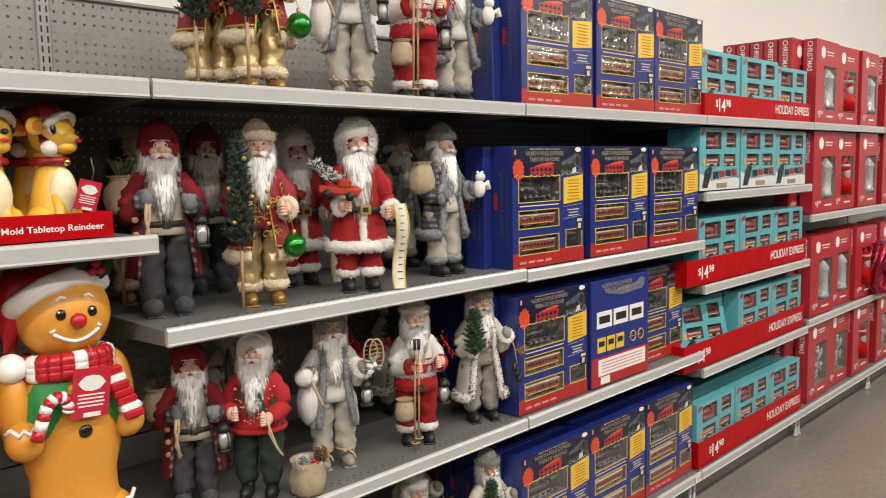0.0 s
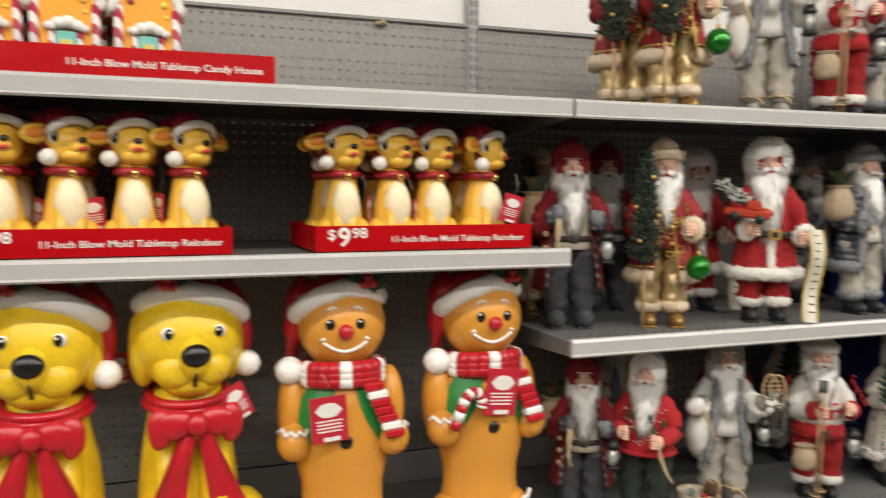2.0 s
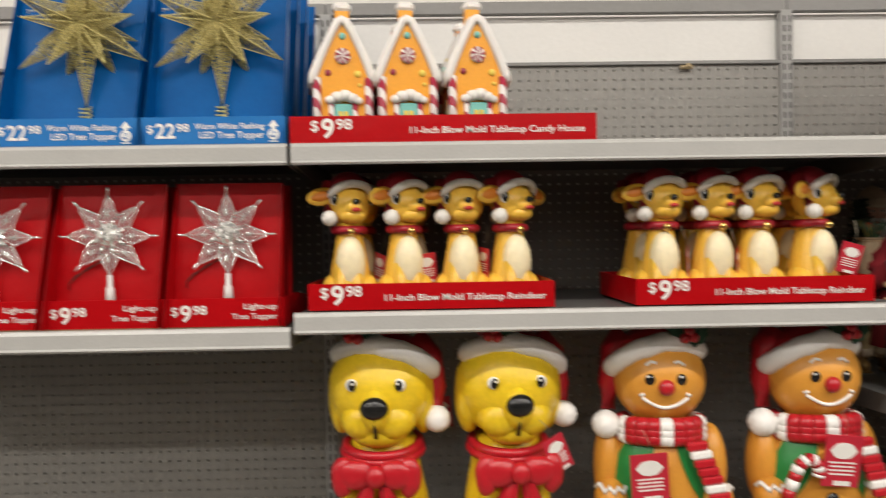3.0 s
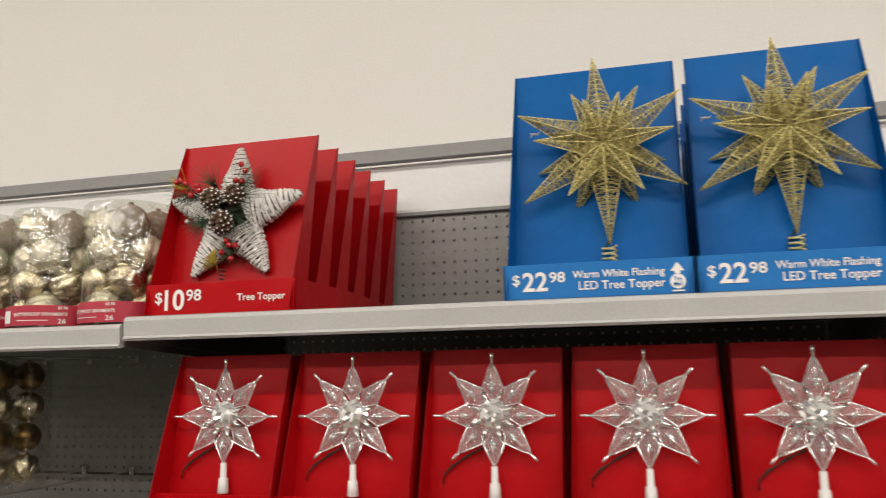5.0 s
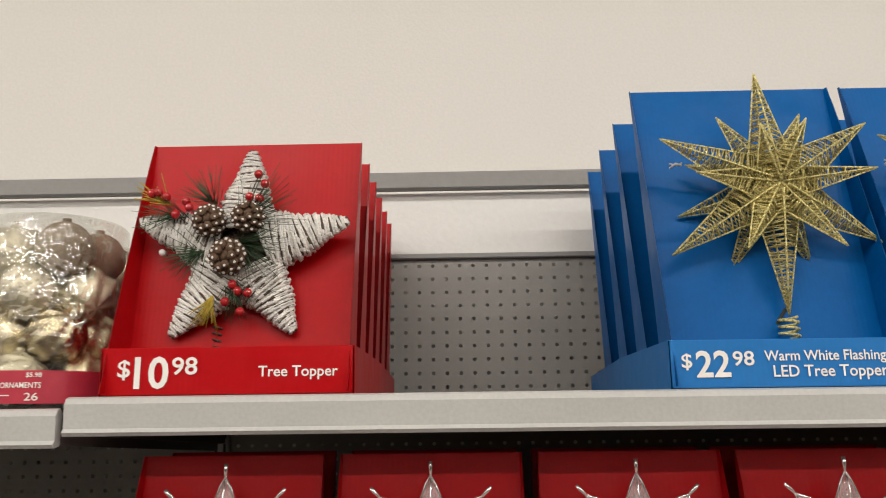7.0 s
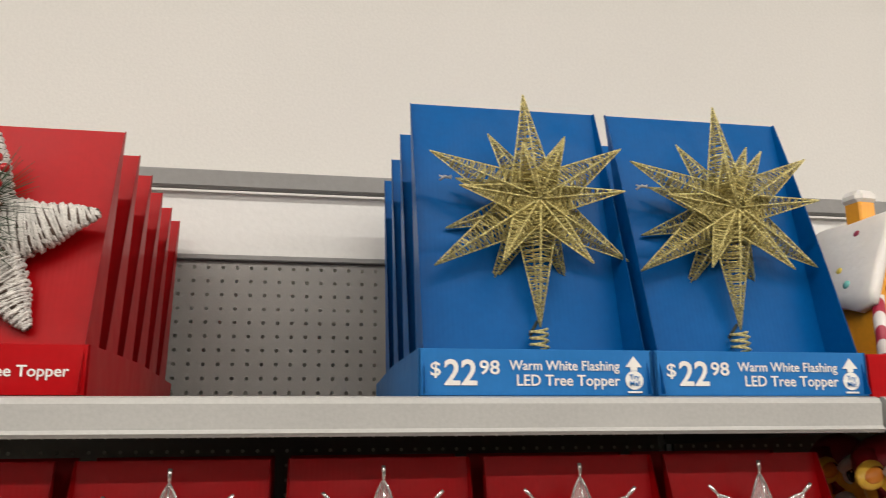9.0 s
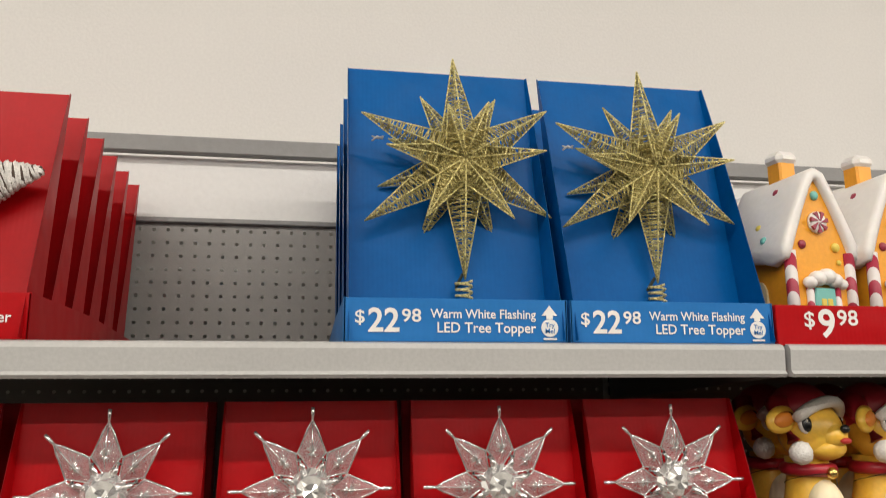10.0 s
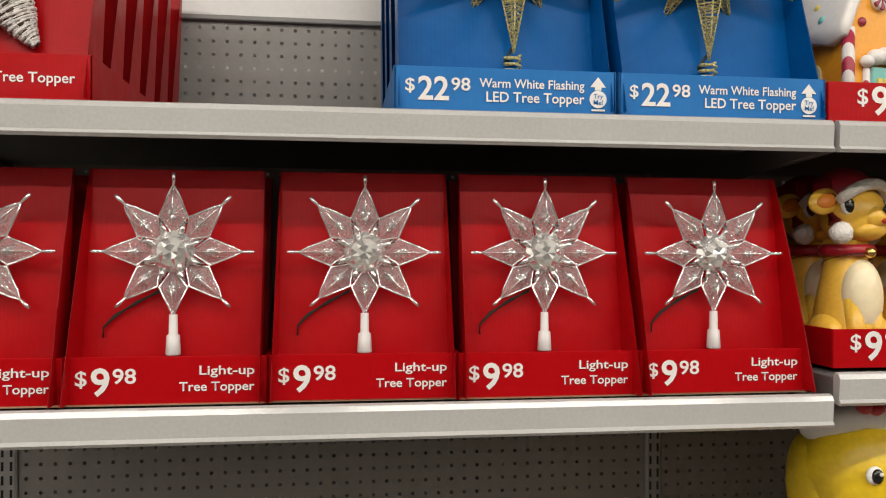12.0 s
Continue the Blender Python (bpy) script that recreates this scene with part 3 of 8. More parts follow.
def led_topper_box(x, shift):
    """The blue display with a gold wire star."""
    t = carton("led_topper_display", "bright blue card display with a gold wire star tree topper", 0.275, 0.054, 0.52,
               [0.052 + 0.118 * i for i in range(4)], 0.262, 0.132, 0.400, BLUE, BLUE_LIP, BLUE_EDGE, "blue topper displays", y_card=0.052)
    star = part("star_topper", Shape().ball((0, 0, 0), 0.017, 0, 8, 6, flat=True), GOLD, t, "gold glitter wire star with many points")
    gold_star(star)
    star.location = (shift, 0.052, 0.244)
    coil = Shape()
    coil.tube([(0.011 * math.cos(a * 0.8) , 0.011 * math.sin(a * 0.8), -0.160 - 0.0016 * a * 0.62) for a in range(26)], 0.0017, 0, 5)
    part("spring_base", coil, GOLD, star, "gold wire spring")
    cd = Shape()
    cd.tube([(0, 0.004, -0.150), (-0.008, 0.016, -0.168), (-0.03, 0.022, -0.188)], 0.0022, 0, 6)
    part("cord", cd, CORD, star)
    tie = Shape()
    tie.tube([(-0.118, 0.022, 0.03), (-0.112, 0.016, 0.034), (-0.104, 0.018, 0.032)], 0.0016, 0, 5)
    tie.tube([(-0.118, 0.022, 0.036), (-0.110, 0.017, 0.032), (-0.103, 0.02, 0.036)], 0.0013, 0, 5)
    part("plastic_tie", tie, SOCKET, star)
    y = -0.0012
    price("22", "98", -0.1240, 0.0140, 0.0275, y, WHITE_PRINT, t)
    lettering("Warm White Flashing", -0.034, 0.0970, 0.0305, 0.0108, y, WHITE_PRINT, t)
    lettering("LED Tree Topper", -0.0255, 0.0970, 0.0132, 0.0122, y, WHITE_PRINT, t)
    ar = Shape()
    ar.prism([(0.1045, 0.0345), (0.1245, 0.0345), (0.1145, 0.047)], y, y + 0.0008, 0)
    ar.prism([(0.1105, 0.0305), (0.1185, 0.0305), (0.1185, 0.0355), (0.1105, 0.0355)], y - 0.0002, y + 0.0006, 0)
    disc = [(0.1145 + 0.0108 * math.cos(a * math.pi / 12), 0.0195 + 0.0108 * math.sin(a * math.pi / 12)) for a in range(24)]
    ar.prism(disc, y, y + 0.0008, 0)
    part("try_me_sign", ar, WHITE_PRINT, t, "white arrow and round button print")
    for word, z in (("Try", 0.0205), ("Me!", 0.0130)):
        lettering(word, 0.1085, 0.1205, z, 0.0056, y - 0.0008, BLUE_LIP, t)
    part("small_print", Shape().box((0.1145, y, 0.0060), (0.017, 0.0008, 0.0022), 0), WHITE_PRINT, t)
    t.matrix_world = pose(x, 0.010, TOP + 0.003)
    return t


led_topper_box(-0.4235, 0.018)
led_topper_box(-0.1445, 0.004)


def crystal_star():
    """Eight faceted rays with silver rims round a cut gem: shape of the rays, then of the rims."""
    rays, rim = [], Shape()
    for k in range(8):
        a = k * math.pi / 4
        rot = Matrix.Rotation(a, 4, "Y")
        L = 0.082 if k != 4 else 0.078
        out = [(0, 0.020), (0.0165, 0.043), (0.006, L - 0.012), (0, L), (-0.006, L - 0.012), (-0.0165, 0.043)]
        vs = [(0, -0.013, 0.044)] + [(x, 0, z) for x, z in out] + [(0, 0.006, 0.045)]
        n = len(out)
        fs = [(0, 1 + i, 1 + (i + 1) % n) for i in range(n)] + [(n + 1, 1 + (i + 1) % n, 1 + i) for i in range(n)]
        rays.append(Shape().add(vs, fs, 0, False, rot))
        rim.tube([(x, -0.001, z) for x, z in out], 0.0016, 0, 6, True, rot)
        rim.tube([(0, -0.013, 0.044), (0, -0.008, 0.062), (0, -0.001, L)], 0.0009, 0, 4, False, rot)
        rim.tube([(0, -0.001, L - 0.003), (0, -0.001, L + 0.008), (0, -0.001, L + 0.014)], [0.0018, 0.0026, 0.0022], 0, 7, False, rot)
        for f in range(9):                                    # fine ribs that fan out in each ray
            b2 = radians(-64 + f * 16)
            r = 0.0155 * (0.75 + 0.25 * math.cos(b2)) + (0.012 if f in (4,) else 0)
            rim.tube([(0, -0.0125, 0.044), (r * math.sin(b2) * 0.9, -0.0035, 0.044 + r * math.cos(b2))], 0.00062, 0, 3, False, rot)
            rim.tube([(0, -0.0125, 0.044), (r * math.sin(b2) * 0.6, -0.006, 0.044 - r * 0.55 * math.cos(b2))], 0.00062, 0, 3, False, rot)
        mid = Matrix.Rotation(a + math.pi / 8, 4, "Y")
        rim.tube([(0, -0.004, 0.022), (0, -0.010, 0.031), (0, -0.003, 0.038)], [0.0035, 0.0042, 0.003], 0, 6, False, mid)
    return rays, rim


def cut_gem():
    g = Shape()
    n = 12
    vs = [(0, -0.016, 0)]
    for rr, yy, off in ((0.009, -0.0175, 0), (0.0175, -0.013, 0.5), (0.0260, -0.004, 0), (0.0265, 0.002, 0)):
        vs += [(rr * math.cos(2 * math.pi * (i + off) / n), yy + random.uniform(-0.0026, 0.0026), rr * math.sin(2 * math.pi * (i + off) / n)) for i in range(n)]
    fs = [(0, 1 + (i + 1) % n, 1 + i) for i in range(n)]
    for k in range(3):
        for i in range(n):
            a, b2 = 1 + k * n + i, 1 + k * n + (i + 1) % n
            c2, d2 = b2 + n, a + n
            fs += [(a, b2, d2), (b2, c2, d2)]
    return g.add(vs, fs, 0, False)


def lightup_topper_box():
    t = carton("lightup_topper_display", "red card display with a clear eight-pointed light-up star topper", 0.2300, 0.057, 0.30,
               [0.034, 0.13], 0.212, 0.070, 0.283, RED, RED, RED_EDGE, "red light-up topper displays", y_card=0.034)
    rays, rim = crystal_star()
    st = part("star_topper", rim, [CHROME], t, "clear plastic star with silver rims")
    st.location = (0.001, 0.030, 0.180)
    for ray in rays:
        part("ray", ray, [CRYSTAL], st, "clear faceted ray")
    part("gem", cut_gem(), [GEM], st, "cut clear gem")
    so = Shape().lathe([(0.0050, -0.076), (0.0055, -0.100), (0.0078, -0.101), (0.0092, -0.124), (0.0085, -0.125)][::-1], 0, 10)
    part("socket", so, SOCKET, st, "frosted white plastic socket")
    cd = Shape()
    for e in (-0.0012, 0.0012):
        cd.tube([(-0.018, 0.008, -0.048 + e), (-0.045, 0.010, -0.062 - e), (-0.070, 0.009, -0.078 + e), (-0.083, 0.008, -0.092), (-0.083, 0.007, -0.104)], 0.0013, 0, 5)
    part("cord", cd, CORD, st)
    y = -0.0012
    price("9", "98", -0.1020, 0.0130, 0.0310, y, WHITE_PRINT, t)
    lettering("Light-up", 0.0375, 0.1010, 0.0355, 0.0105, y, WHITE_PRINT, t)
    lettering("Tree Topper", 0.0145, 0.1010, 0.0165, 0.0105, y, WHITE_PRINT, t)
    return t


first = lightup_topper_box()
first.matrix_world = pose(-0.1345, 0.028, ASH + 0.002, 0, 0, 0.6)
for i, (dx, dy, rz) in enumerate(((-0.3645, 0.026, 0.2), (-0.5945, 0.030, -0.6), (-0.8250, 0.028, -0.3), (-1.0560, 0.027, 0.5))):
    copy_thing(first, pose(dx, dy, ASH + 0.002, 0, 0, rz))

# ---------------------------------------------------------------- the woven star with pine cones
BIRCH = mat("white_birch_twig", (0.76, 0.73, 0.69), 0.85, var=0.4, scale=90, fine=500, bump=0.3)
TWIG = mat("dark_twig", (0.09, 0.06, 0.045), 0.9, var=0.4, scale=120, fine=500, bump=0.3)
CONE = mat("pine_cone", (0.10, 0.055, 0.03), 0.8, var=0.3, scale=150)
SNOW = mat("snow_flock", (0.78, 0.76, 0.74), 0.9, var=0.08, scale=150, bump=0.3, fine=900)
BERRY = mat("red_berry", (0.42, 0.01, 0.015), 0.18, var=0.15, scale=100, coat=0.4)
NEEDLE = mat("pine_needle", (0.035, 0.075, 0.032), 0.6, var=0.4, scale=60)
SPRIG = mat("yellow_sprig", (0.42, 0.30, 0.03), 0.6, var=0.3, scale=60)


def pine_cone(sh, c, r, axis, m, tip):
    """Scales in a spiral round a core, each with a pale tip."""
    q = Vector(axis).normalized().to_track_quat("Z", "Y").to_matrix().to_4x4()
    xf = Matrix.Translation(c) @ q
    sh.ball((0, 0, 0), (r * 0.6, r * 0.6, r), m, 8, 6, xf)
    for i in range(46):
        u = (i + 0.5) / 46
        z = r * (1 - 1.7 * u)
        rr = r * 0.95 * math.sin(math.pi * min(1, 0.12 + u * 0.8)) ** 0.8
        a = i * 2.39996
        for k, mm, s in ((1.0, m, 0.30), (1.10, tip, 0.17)):
            sh.ball((rr * k * math.cos(a), rr * k * math.sin(a), z + 0.06 * r * k), (r * s, r * s, r * 0.12), mm, 6, 4, xf)


def needles(sh, c, d, n, length, m, spread=0.5, r=0.0006):
    d = Vector(d).normalized()
    for _ in range(n):
        v = d + Vector((random.gauss(0, spread), random.gauss(0, spread) * 0.5, random.gauss(0, spread)))
        v.normalize()
        p = Vector(c) + d * random.uniform(0, length * 0.3)
        sh.tube([p, p + v * length * random.uniform(0.6, 1.1)], [r, r * 0.5], m, 3)


def woven_star():
    arms = []
    for k, (dx, dz) in enumerate(((0.008, 0.128), (0.128, 0.036), (0.064, -0.100), (-0.084, -0.102), (-0.130, 0.040))):
        s = Shape()
        arms.append(s)
        d = Vector((dx, 0, dz))
        L = d.length
        d.normalize()
        u = Vector((d.z, 0, -d.x))
        turns, per = 24, 10
        for col, phase, keep in ((0, 0.0, 1.0), (0, 1.57, 1.03), (0, 3.14, 1.01), (1, 4.7, 0.97)):    # three pale vines and a dark one, wound to the tip
            pts, rr = [], []
            for i in range(turns * per):
                t = 0.20 + 0.78 * i / (turns * per)
                hw = (0.046 * (1 - t) ** 0.85 + 0.0022) * keep * (1 + 0.07 * math.sin(i * 0.37 + k))
                a = 2 * math.pi * i / per + phase
                tl = 0.16 * math.sin(i * 0.05 + k * 2)
                pts.append(d * L * t + u * math.cos(a) * hw + Vector((0, 0.42 * hw * math.sin(a), 0)) + d * math.cos(a) * hw * tl)
                rr.append(0.0019 + 0.0006 * math.sin(i * 0.9))
            s.tube(pts, rr, col, 4, rough=0.3)
        s.tube([d * L * 0.15, d * L * 0.6, d * L * 1.0], [0.011, 0.006, 0.001], 1, 7)
    cones = []
    for c, r, ax in (((-0.036, -0.020, 0.032), 0.0175, (0.1, -1, 0.1)), ((0.010, -0.022, 0.034), 0.0175, (0.3, -1, 0.5)), ((-0.010, -0.026, -0.012), 0.0190, (0, -1, -0.1))):
        cones.append(Shape())
        pine_cone(cones[-1], c, r, ax, 0, 1)
    gr = Shape()
    for c, d, n, l in (((-0.01, -0.012, 0.01), (0.8, -0.3, -0.35), 60, 0.06), ((-0.01, -0.012, 0.03), (0.9, -0.2, 0.45), 50, 0.075), ((-0.04, -0.012, 0.0), (-0.8, -0.2, -0.3), 40, 0.045),
                       ((-0.03, -0.01, 0.05), (-0.6, -0.2, 0.7), 40, 0.05), ((-0.01, -0.01, -0.03), (0.2, -0.2, -1), 40, 0.05), ((-0.07, -0.01, 0.04), (-1, -0.2, 0.25), 30, 0.05)):
        needles(gr, c, d, n, l, 0)
    berries = []
    for x, z in ((0.010, 0.062), (0.022, 0.060), (0.028, 0.078), (0.020, 0.090), (-0.078, 0.042), (-0.066, 0.058), (-0.062, 0.050), (-0.100, 0.070), (-0.090, 0.064), (-0.108, 0.068),
                 (0.000, -0.052), (0.012, -0.054), (-0.014, -0.064), (0.004, -0.076), (-0.006, -0.044)):
        be = Shape()
        berries.append(be)
        be.ball((x, -0.020, z), 0.0055, 0, 10, 7)
        be.tube([(x, -0.018, z), (x * 0.6 - 0.01, -0.006, z * 0.6)], 0.0007, 1, 4)
    sprigs = []
    for p, d in (((-0.03, -0.014, -0.055), (-0.25, -0.2, -1)), ((-0.085, -0.014, 0.055), (-1, -0.2, 0.4))):
        sprigs.append(Shape())
        needles(sprigs[-1], p, d, 26, 0.036, 0, 0.28, 0.0010)
    return arms, cones, gr, berries, sprigs


def woven_topper_box():
    t = carton("woven_topper_display", "red card display with a birch twig star topper, stacked six deep", 0.283, 0.054, 0.52,
               [0.050 + 0.088 * i for i in range(6)], 0.270, 0.100, 0.325, RED, RED, RED_EDGE, "", y_card=0.050)
    a, b2, c, d, e = woven_star()
    st = part("star_topper", Shape().ball((0, 0.004, 0), (0.034, 0.014, 0.034), 0, 12, 8), TWIG, t, "whitewashed twig star")
    st.location = (-0.001, 0.050, 0.173)
    for arm in a:
        part("star_arm", arm, [BIRCH, TWIG], st, "arm wound with white twigs")
    for q in b2:
        part("pine_cone", q, [CONE, SNOW], st, "frosted pine cone")
    part("pine_sprig", c, NEEDLE, st)
    for q in d:
        part("berry", q, [BERRY, TWIG], st)
    for q in e:
        tagged(part("yellow_sprig", q, SPRIG, st), kind="stuff")
    sp = Shape()
    sp.tube([(0.006 * math.cos(i * 0.9) - 0.03, 0.012 + 0.006 * math.sin(i * 0.9), -0.085 - i * 0.0011) for i in range(34)], 0.0013, 0, 4)
    part("spring_base", sp, TWIG, st)
    kn = Shape().tube([(-0.10, 0.01, 0.0), (-0.1, 0.002, 0.001)], 0.004, 0, 8)
    part("plastic_tie", kn, SOCKET, st)
    y = -0.0012
    price("10", "98", -0.1215, 0.0100, 0.0335, y, WHITE_PRINT, t)
    lettering("Tree Topper", 0.0350, 0.1230, 0.0210, 0.0115, y, WHITE_PRINT, t)
    t.matrix_world = pose(-1.046, 0.012, TOP + 0.003)
    return t


woven_topper_box()


# ---------------------------------------------------------------- low red trays
def low_tray(x0, x1, y, z, h, words, wx0, wx1, label, big, depth=0.30, dollars="9", cents="98", group="low red trays", slant=0.0, px=0.025, cap=None):
    w = x1 - x0
    t = thing("display_tray", label, "display tray", group)
    th = 0.0025
    part("tray_front", Shape().box((w / 2, th / 2, h / 2), (w, th, h), 0, 0.0008), RED, t)
    for sx in (th / 2, w - th / 2):
        part("tray_side", Shape().box((sx, depth / 2 + th, h / 2), (th, depth, h), 0, 0.0008), RED, t)
    part("tray_back", Shape().box((w / 2, depth + th, h / 2), (w, th, h), 0, 0.0008), RED, t)
    part("tray_base", Shape().box((w / 2, depth / 2, 0.0015), (w - 2 * th, depth - th, 0.003), 0), INNER, t)
    price(dollars, cents, px, h * 0.22, big, -0.0012, WHITE_PRINT, t)
    if words:
        lettering(words, wx0, wx1, h * 0.34, cap or big * 0.40, -0.0012, WHITE_PRINT, t)
    t.matrix_world = pose(x0, y, z, 0, 0, slant)
    return t


low_tray(0.0, 0.588, 0.014, TOP + 0.003, 0.053, "11-Inch Blow Mold Tabletop Candy House", 0.230, 0.565, "red card tray of blow mold candy houses", 0.036, px=0.040, cap=0.0125)
low_tray(0.025, 0.507, 0.040, BSH + 0.003, 0.052, "11-Inch Blow Mold Tabletop Reindeer", 0.150, 0.465, "red card tray of four sitting reindeer figures", 0.037, px=0.024, cap=0.0125)
low_tray(0.668, 1.146, 0.040, BSH + 0.003, 0.052, "11-Inch Blow Mold Tabletop Reindeer", 0.158, 0.458, "red card tray of sitting reindeer figures", 0.037, slant=1.0, px=0.024, cap=0.0125)
for x0, x1, y, z, h in ((3.668, 4.868, 0.012, TOP + 0.003, 0.096), (3.545, 4.868, 0.02, 1.003, 0.115), (3.525, 4.868, 0.02, 0.631, 0.118), (3.672, 4.868, 0.02, 0.168, 0.120)):
    low_tray(x0, x1, y, z, h, "HOLIDAY EXPRESS", (x1 - x0) - 0.46, (x1 - x0) - 0.03, "long red card tray of boxed toy trains", 0.055, 0.38, "14", "98", "long red trays", 0, 0.10, cap=0.042)


# ---------------------------------------------------------------- boxed train sets
NAVY = mat("navy_print", (0.016, 0.030, 0.195), 0.3, var=0.15, scale=9, fine=200, bump=0.02, coat=0.3)
TRAIN_RED = mat("train_box_red", (0.40, 0.025, 0.022), 0.3, var=0.12, scale=9, fine=200, coat=0.3)
YELLOW_PRINT = mat("yellow_print", (0.72, 0.50, 0.04), 0.4, var=0.06)
DARK = mat("dark_moulding", (0.022, 0.024, 0.024), 0.35, var=0.2, scale=40)
COACH = mat("coach_red", (0.30, 0.06, 0.04), 0.4, var=0.2, scale=40)
CREAM = mat("cream_moulding", (0.62, 0.55, 0.42), 0.5, var=0.1, scale=40)
CAVITY = mat("box_inside", (0.13, 0.13, 0.14), 0.7, var=0.2)
GREY_PRINT = mat("grey_print", (0.16, 0.17, 0.20), 0.4, var=0.5, scale=70)
NIGHT = mat("night_print", (0.006, 0.009, 0.045), 0.3, var=0.5, scale=40, fine=300, coat=0.3)
TITLE_PRINT = mat("dull_gold_print", (0.34, 0.29, 0.19), 0.4, var=0.3, scale=120)
STEEL_PRINT = mat("steel_print", (0.10, 0.11, 0.13), 0.35, var=0.6, scale=90)
SHRINK = film_mat("shrink_wrap", (0.97, 0.97, 0.97), 0.11, 0.07)


def holed_front(sh, w, h, holes, y, m, depth=0.05, inside=None):
    """A front with rectangular windows and the boxes behind them. holes: (x0, z0, x1, z1)."""
    xs = sorted({0, w, *(a for q in holes for a in (q[0], q[2]))})
    zs = sorted({0, h, *(a for q in holes for a in (q[1], q[3]))})
    for i in range(len(xs) - 1):
        for j in range(len(zs) - 1):
            cx, cz = (xs[i] + xs[i + 1]) / 2, (zs[j] + zs[j + 1]) / 2
            if any(q[0] < cx < q[2] and q[1] < cz < q[3] for q in holes):
                continue
            mm = m(cz) if callable(m) else m
            sh.add([(xs[i], y, zs[j]), (xs[i + 1], y, zs[j]), (xs[i + 1], y, zs[j + 1]), (xs[i], y, zs[j + 1])], [(0, 1, 2, 3)], mm, False)
    for a, b2, c, d in holes:
        v = [(a, y, b2), (c, y, b2), (c, y, d), (a, y, d)]
        v += [(p[0], y + depth, p[2]) for p in v]
        sh.add(v, [(0, 4, 5, 1), (1, 5, 6, 2), (2, 6, 7, 3), (3, 7, 4, 0), (4, 7, 6, 5)], inside, False)


def frame_of(q, t, y, m, sh):
    a, b2, c, d = q
    for x0, z0, x1, z1 in ((a - t, b2 - t, c + t, b2), (a - t, d, c + t, d + t), (a - t, b2, a, d), (c, b2, c + t, d)):
        sh.box(((x0 + x1) / 2, y, (z0 + z1) / 2), (x1 - x0, 0.0016, z1 - z0), m)


def coach(w, h):
    s = Shape()
    s.box((w / 2, 0, h * 0.42), (w, 0.026, h * 0.5), 0, 0.002)
    s.box((w / 2, 0, h * 0.74), (w * 1.02, 0.028, h * 0.12), 1, 0.004)
    for i in range(9):
        s.box((w * (0.1 + 0.1 * i), -0.0135, h * 0.50), (w * 0.055, 0.002, h * 0.16), 2)
    s.box((w / 2, -0.0135, h * 0.24), (w * 0.9, 0.002, h * 0.05), 3)
    for i in (0.14, 0.24, 0.76, 0.86):
        s.tube([(w * i, -0.013, h * 0.10), (w * i, 0.010, h * 0.10)], h * 0.09, 2, 10)
    return s


def engine(w, h):
    s = Shape()
    s.tube([(w * 0.06, 0, h * 0.50), (w * 0.62, 0, h * 0.50)], h * 0.20, 0, 14)
    s.box((w * 0.75, 0, h * 0.52), (w * 0.24, 0.03, h * 0.52), 0, 0.003)
    s.box((w * 0.75, 0, h * 0.81), (w * 0.28, 0.034, h * 0.06), 0, 0.002)
    s.box((w * 0.45, 0, h * 0.27), (w * 0.84, 0.024, h * 0.08), 0, 0.002)
    s.tube([(w * 0.14, 0, h * 0.65), (w * 0.14, 0, h * 0.92)], [h * 0.05, h * 0.08], 0, 10)
    for i in (0.30, 0.46):
        s.ball((w * i, 0, h * 0.70), h * 0.08, 0, 10, 6)
    for i in (0.16, 0.32, 0.48, 0.68, 0.84):
        s.tube([(w * i, -0.014, h * 0.16), (w * i, 0.012, h * 0.16)], h * 0.13, 0, 14)
        s.tube([(w * i, -0.0155, h * 0.16), (w * i, -0.0135, h * 0.16)], h * 0.07, 1, 10)
    s.box((w * 0.44, -0.017, h * 0.16), (w * 0.4, 0.003, h * 0.03), 1)
    return s


def carton_side(t):
    """The narrow side: two lines of print that run down it and a small picture."""
    for words, y0, z1, size, cap in (("NORTH POLE EXPRESS", 0.052, 0.315, 0.215, 0.0130), ("Battery Operated • Opera con baterías", 0.024, 0.310, 0.235, 0.0080)):
        down = Matrix(((0, 1, 0, -0.0008), (0, 0, -1, y0), (-1, 0, 0, z1), (0, 0, 0, 1)))
        lettering(words, 0, size, 0, cap, 0, STEEL_PRINT, t, "side_print", xf=down)
    pic = Shape()
    pic.prism([(-0.008, -0.030), (0.007, -0.032), (0.010, 0.004), (0.002, 0.026), (-0.008, 0.018)], -0.0008, 0.0, 0, False, Matrix.Translation((-0.0006, 0.070, 0.225)) @ Matrix.Rotation(radians(-90), 4, "Z"))
    part("side_picture", pic, TRAIN_RED, t)


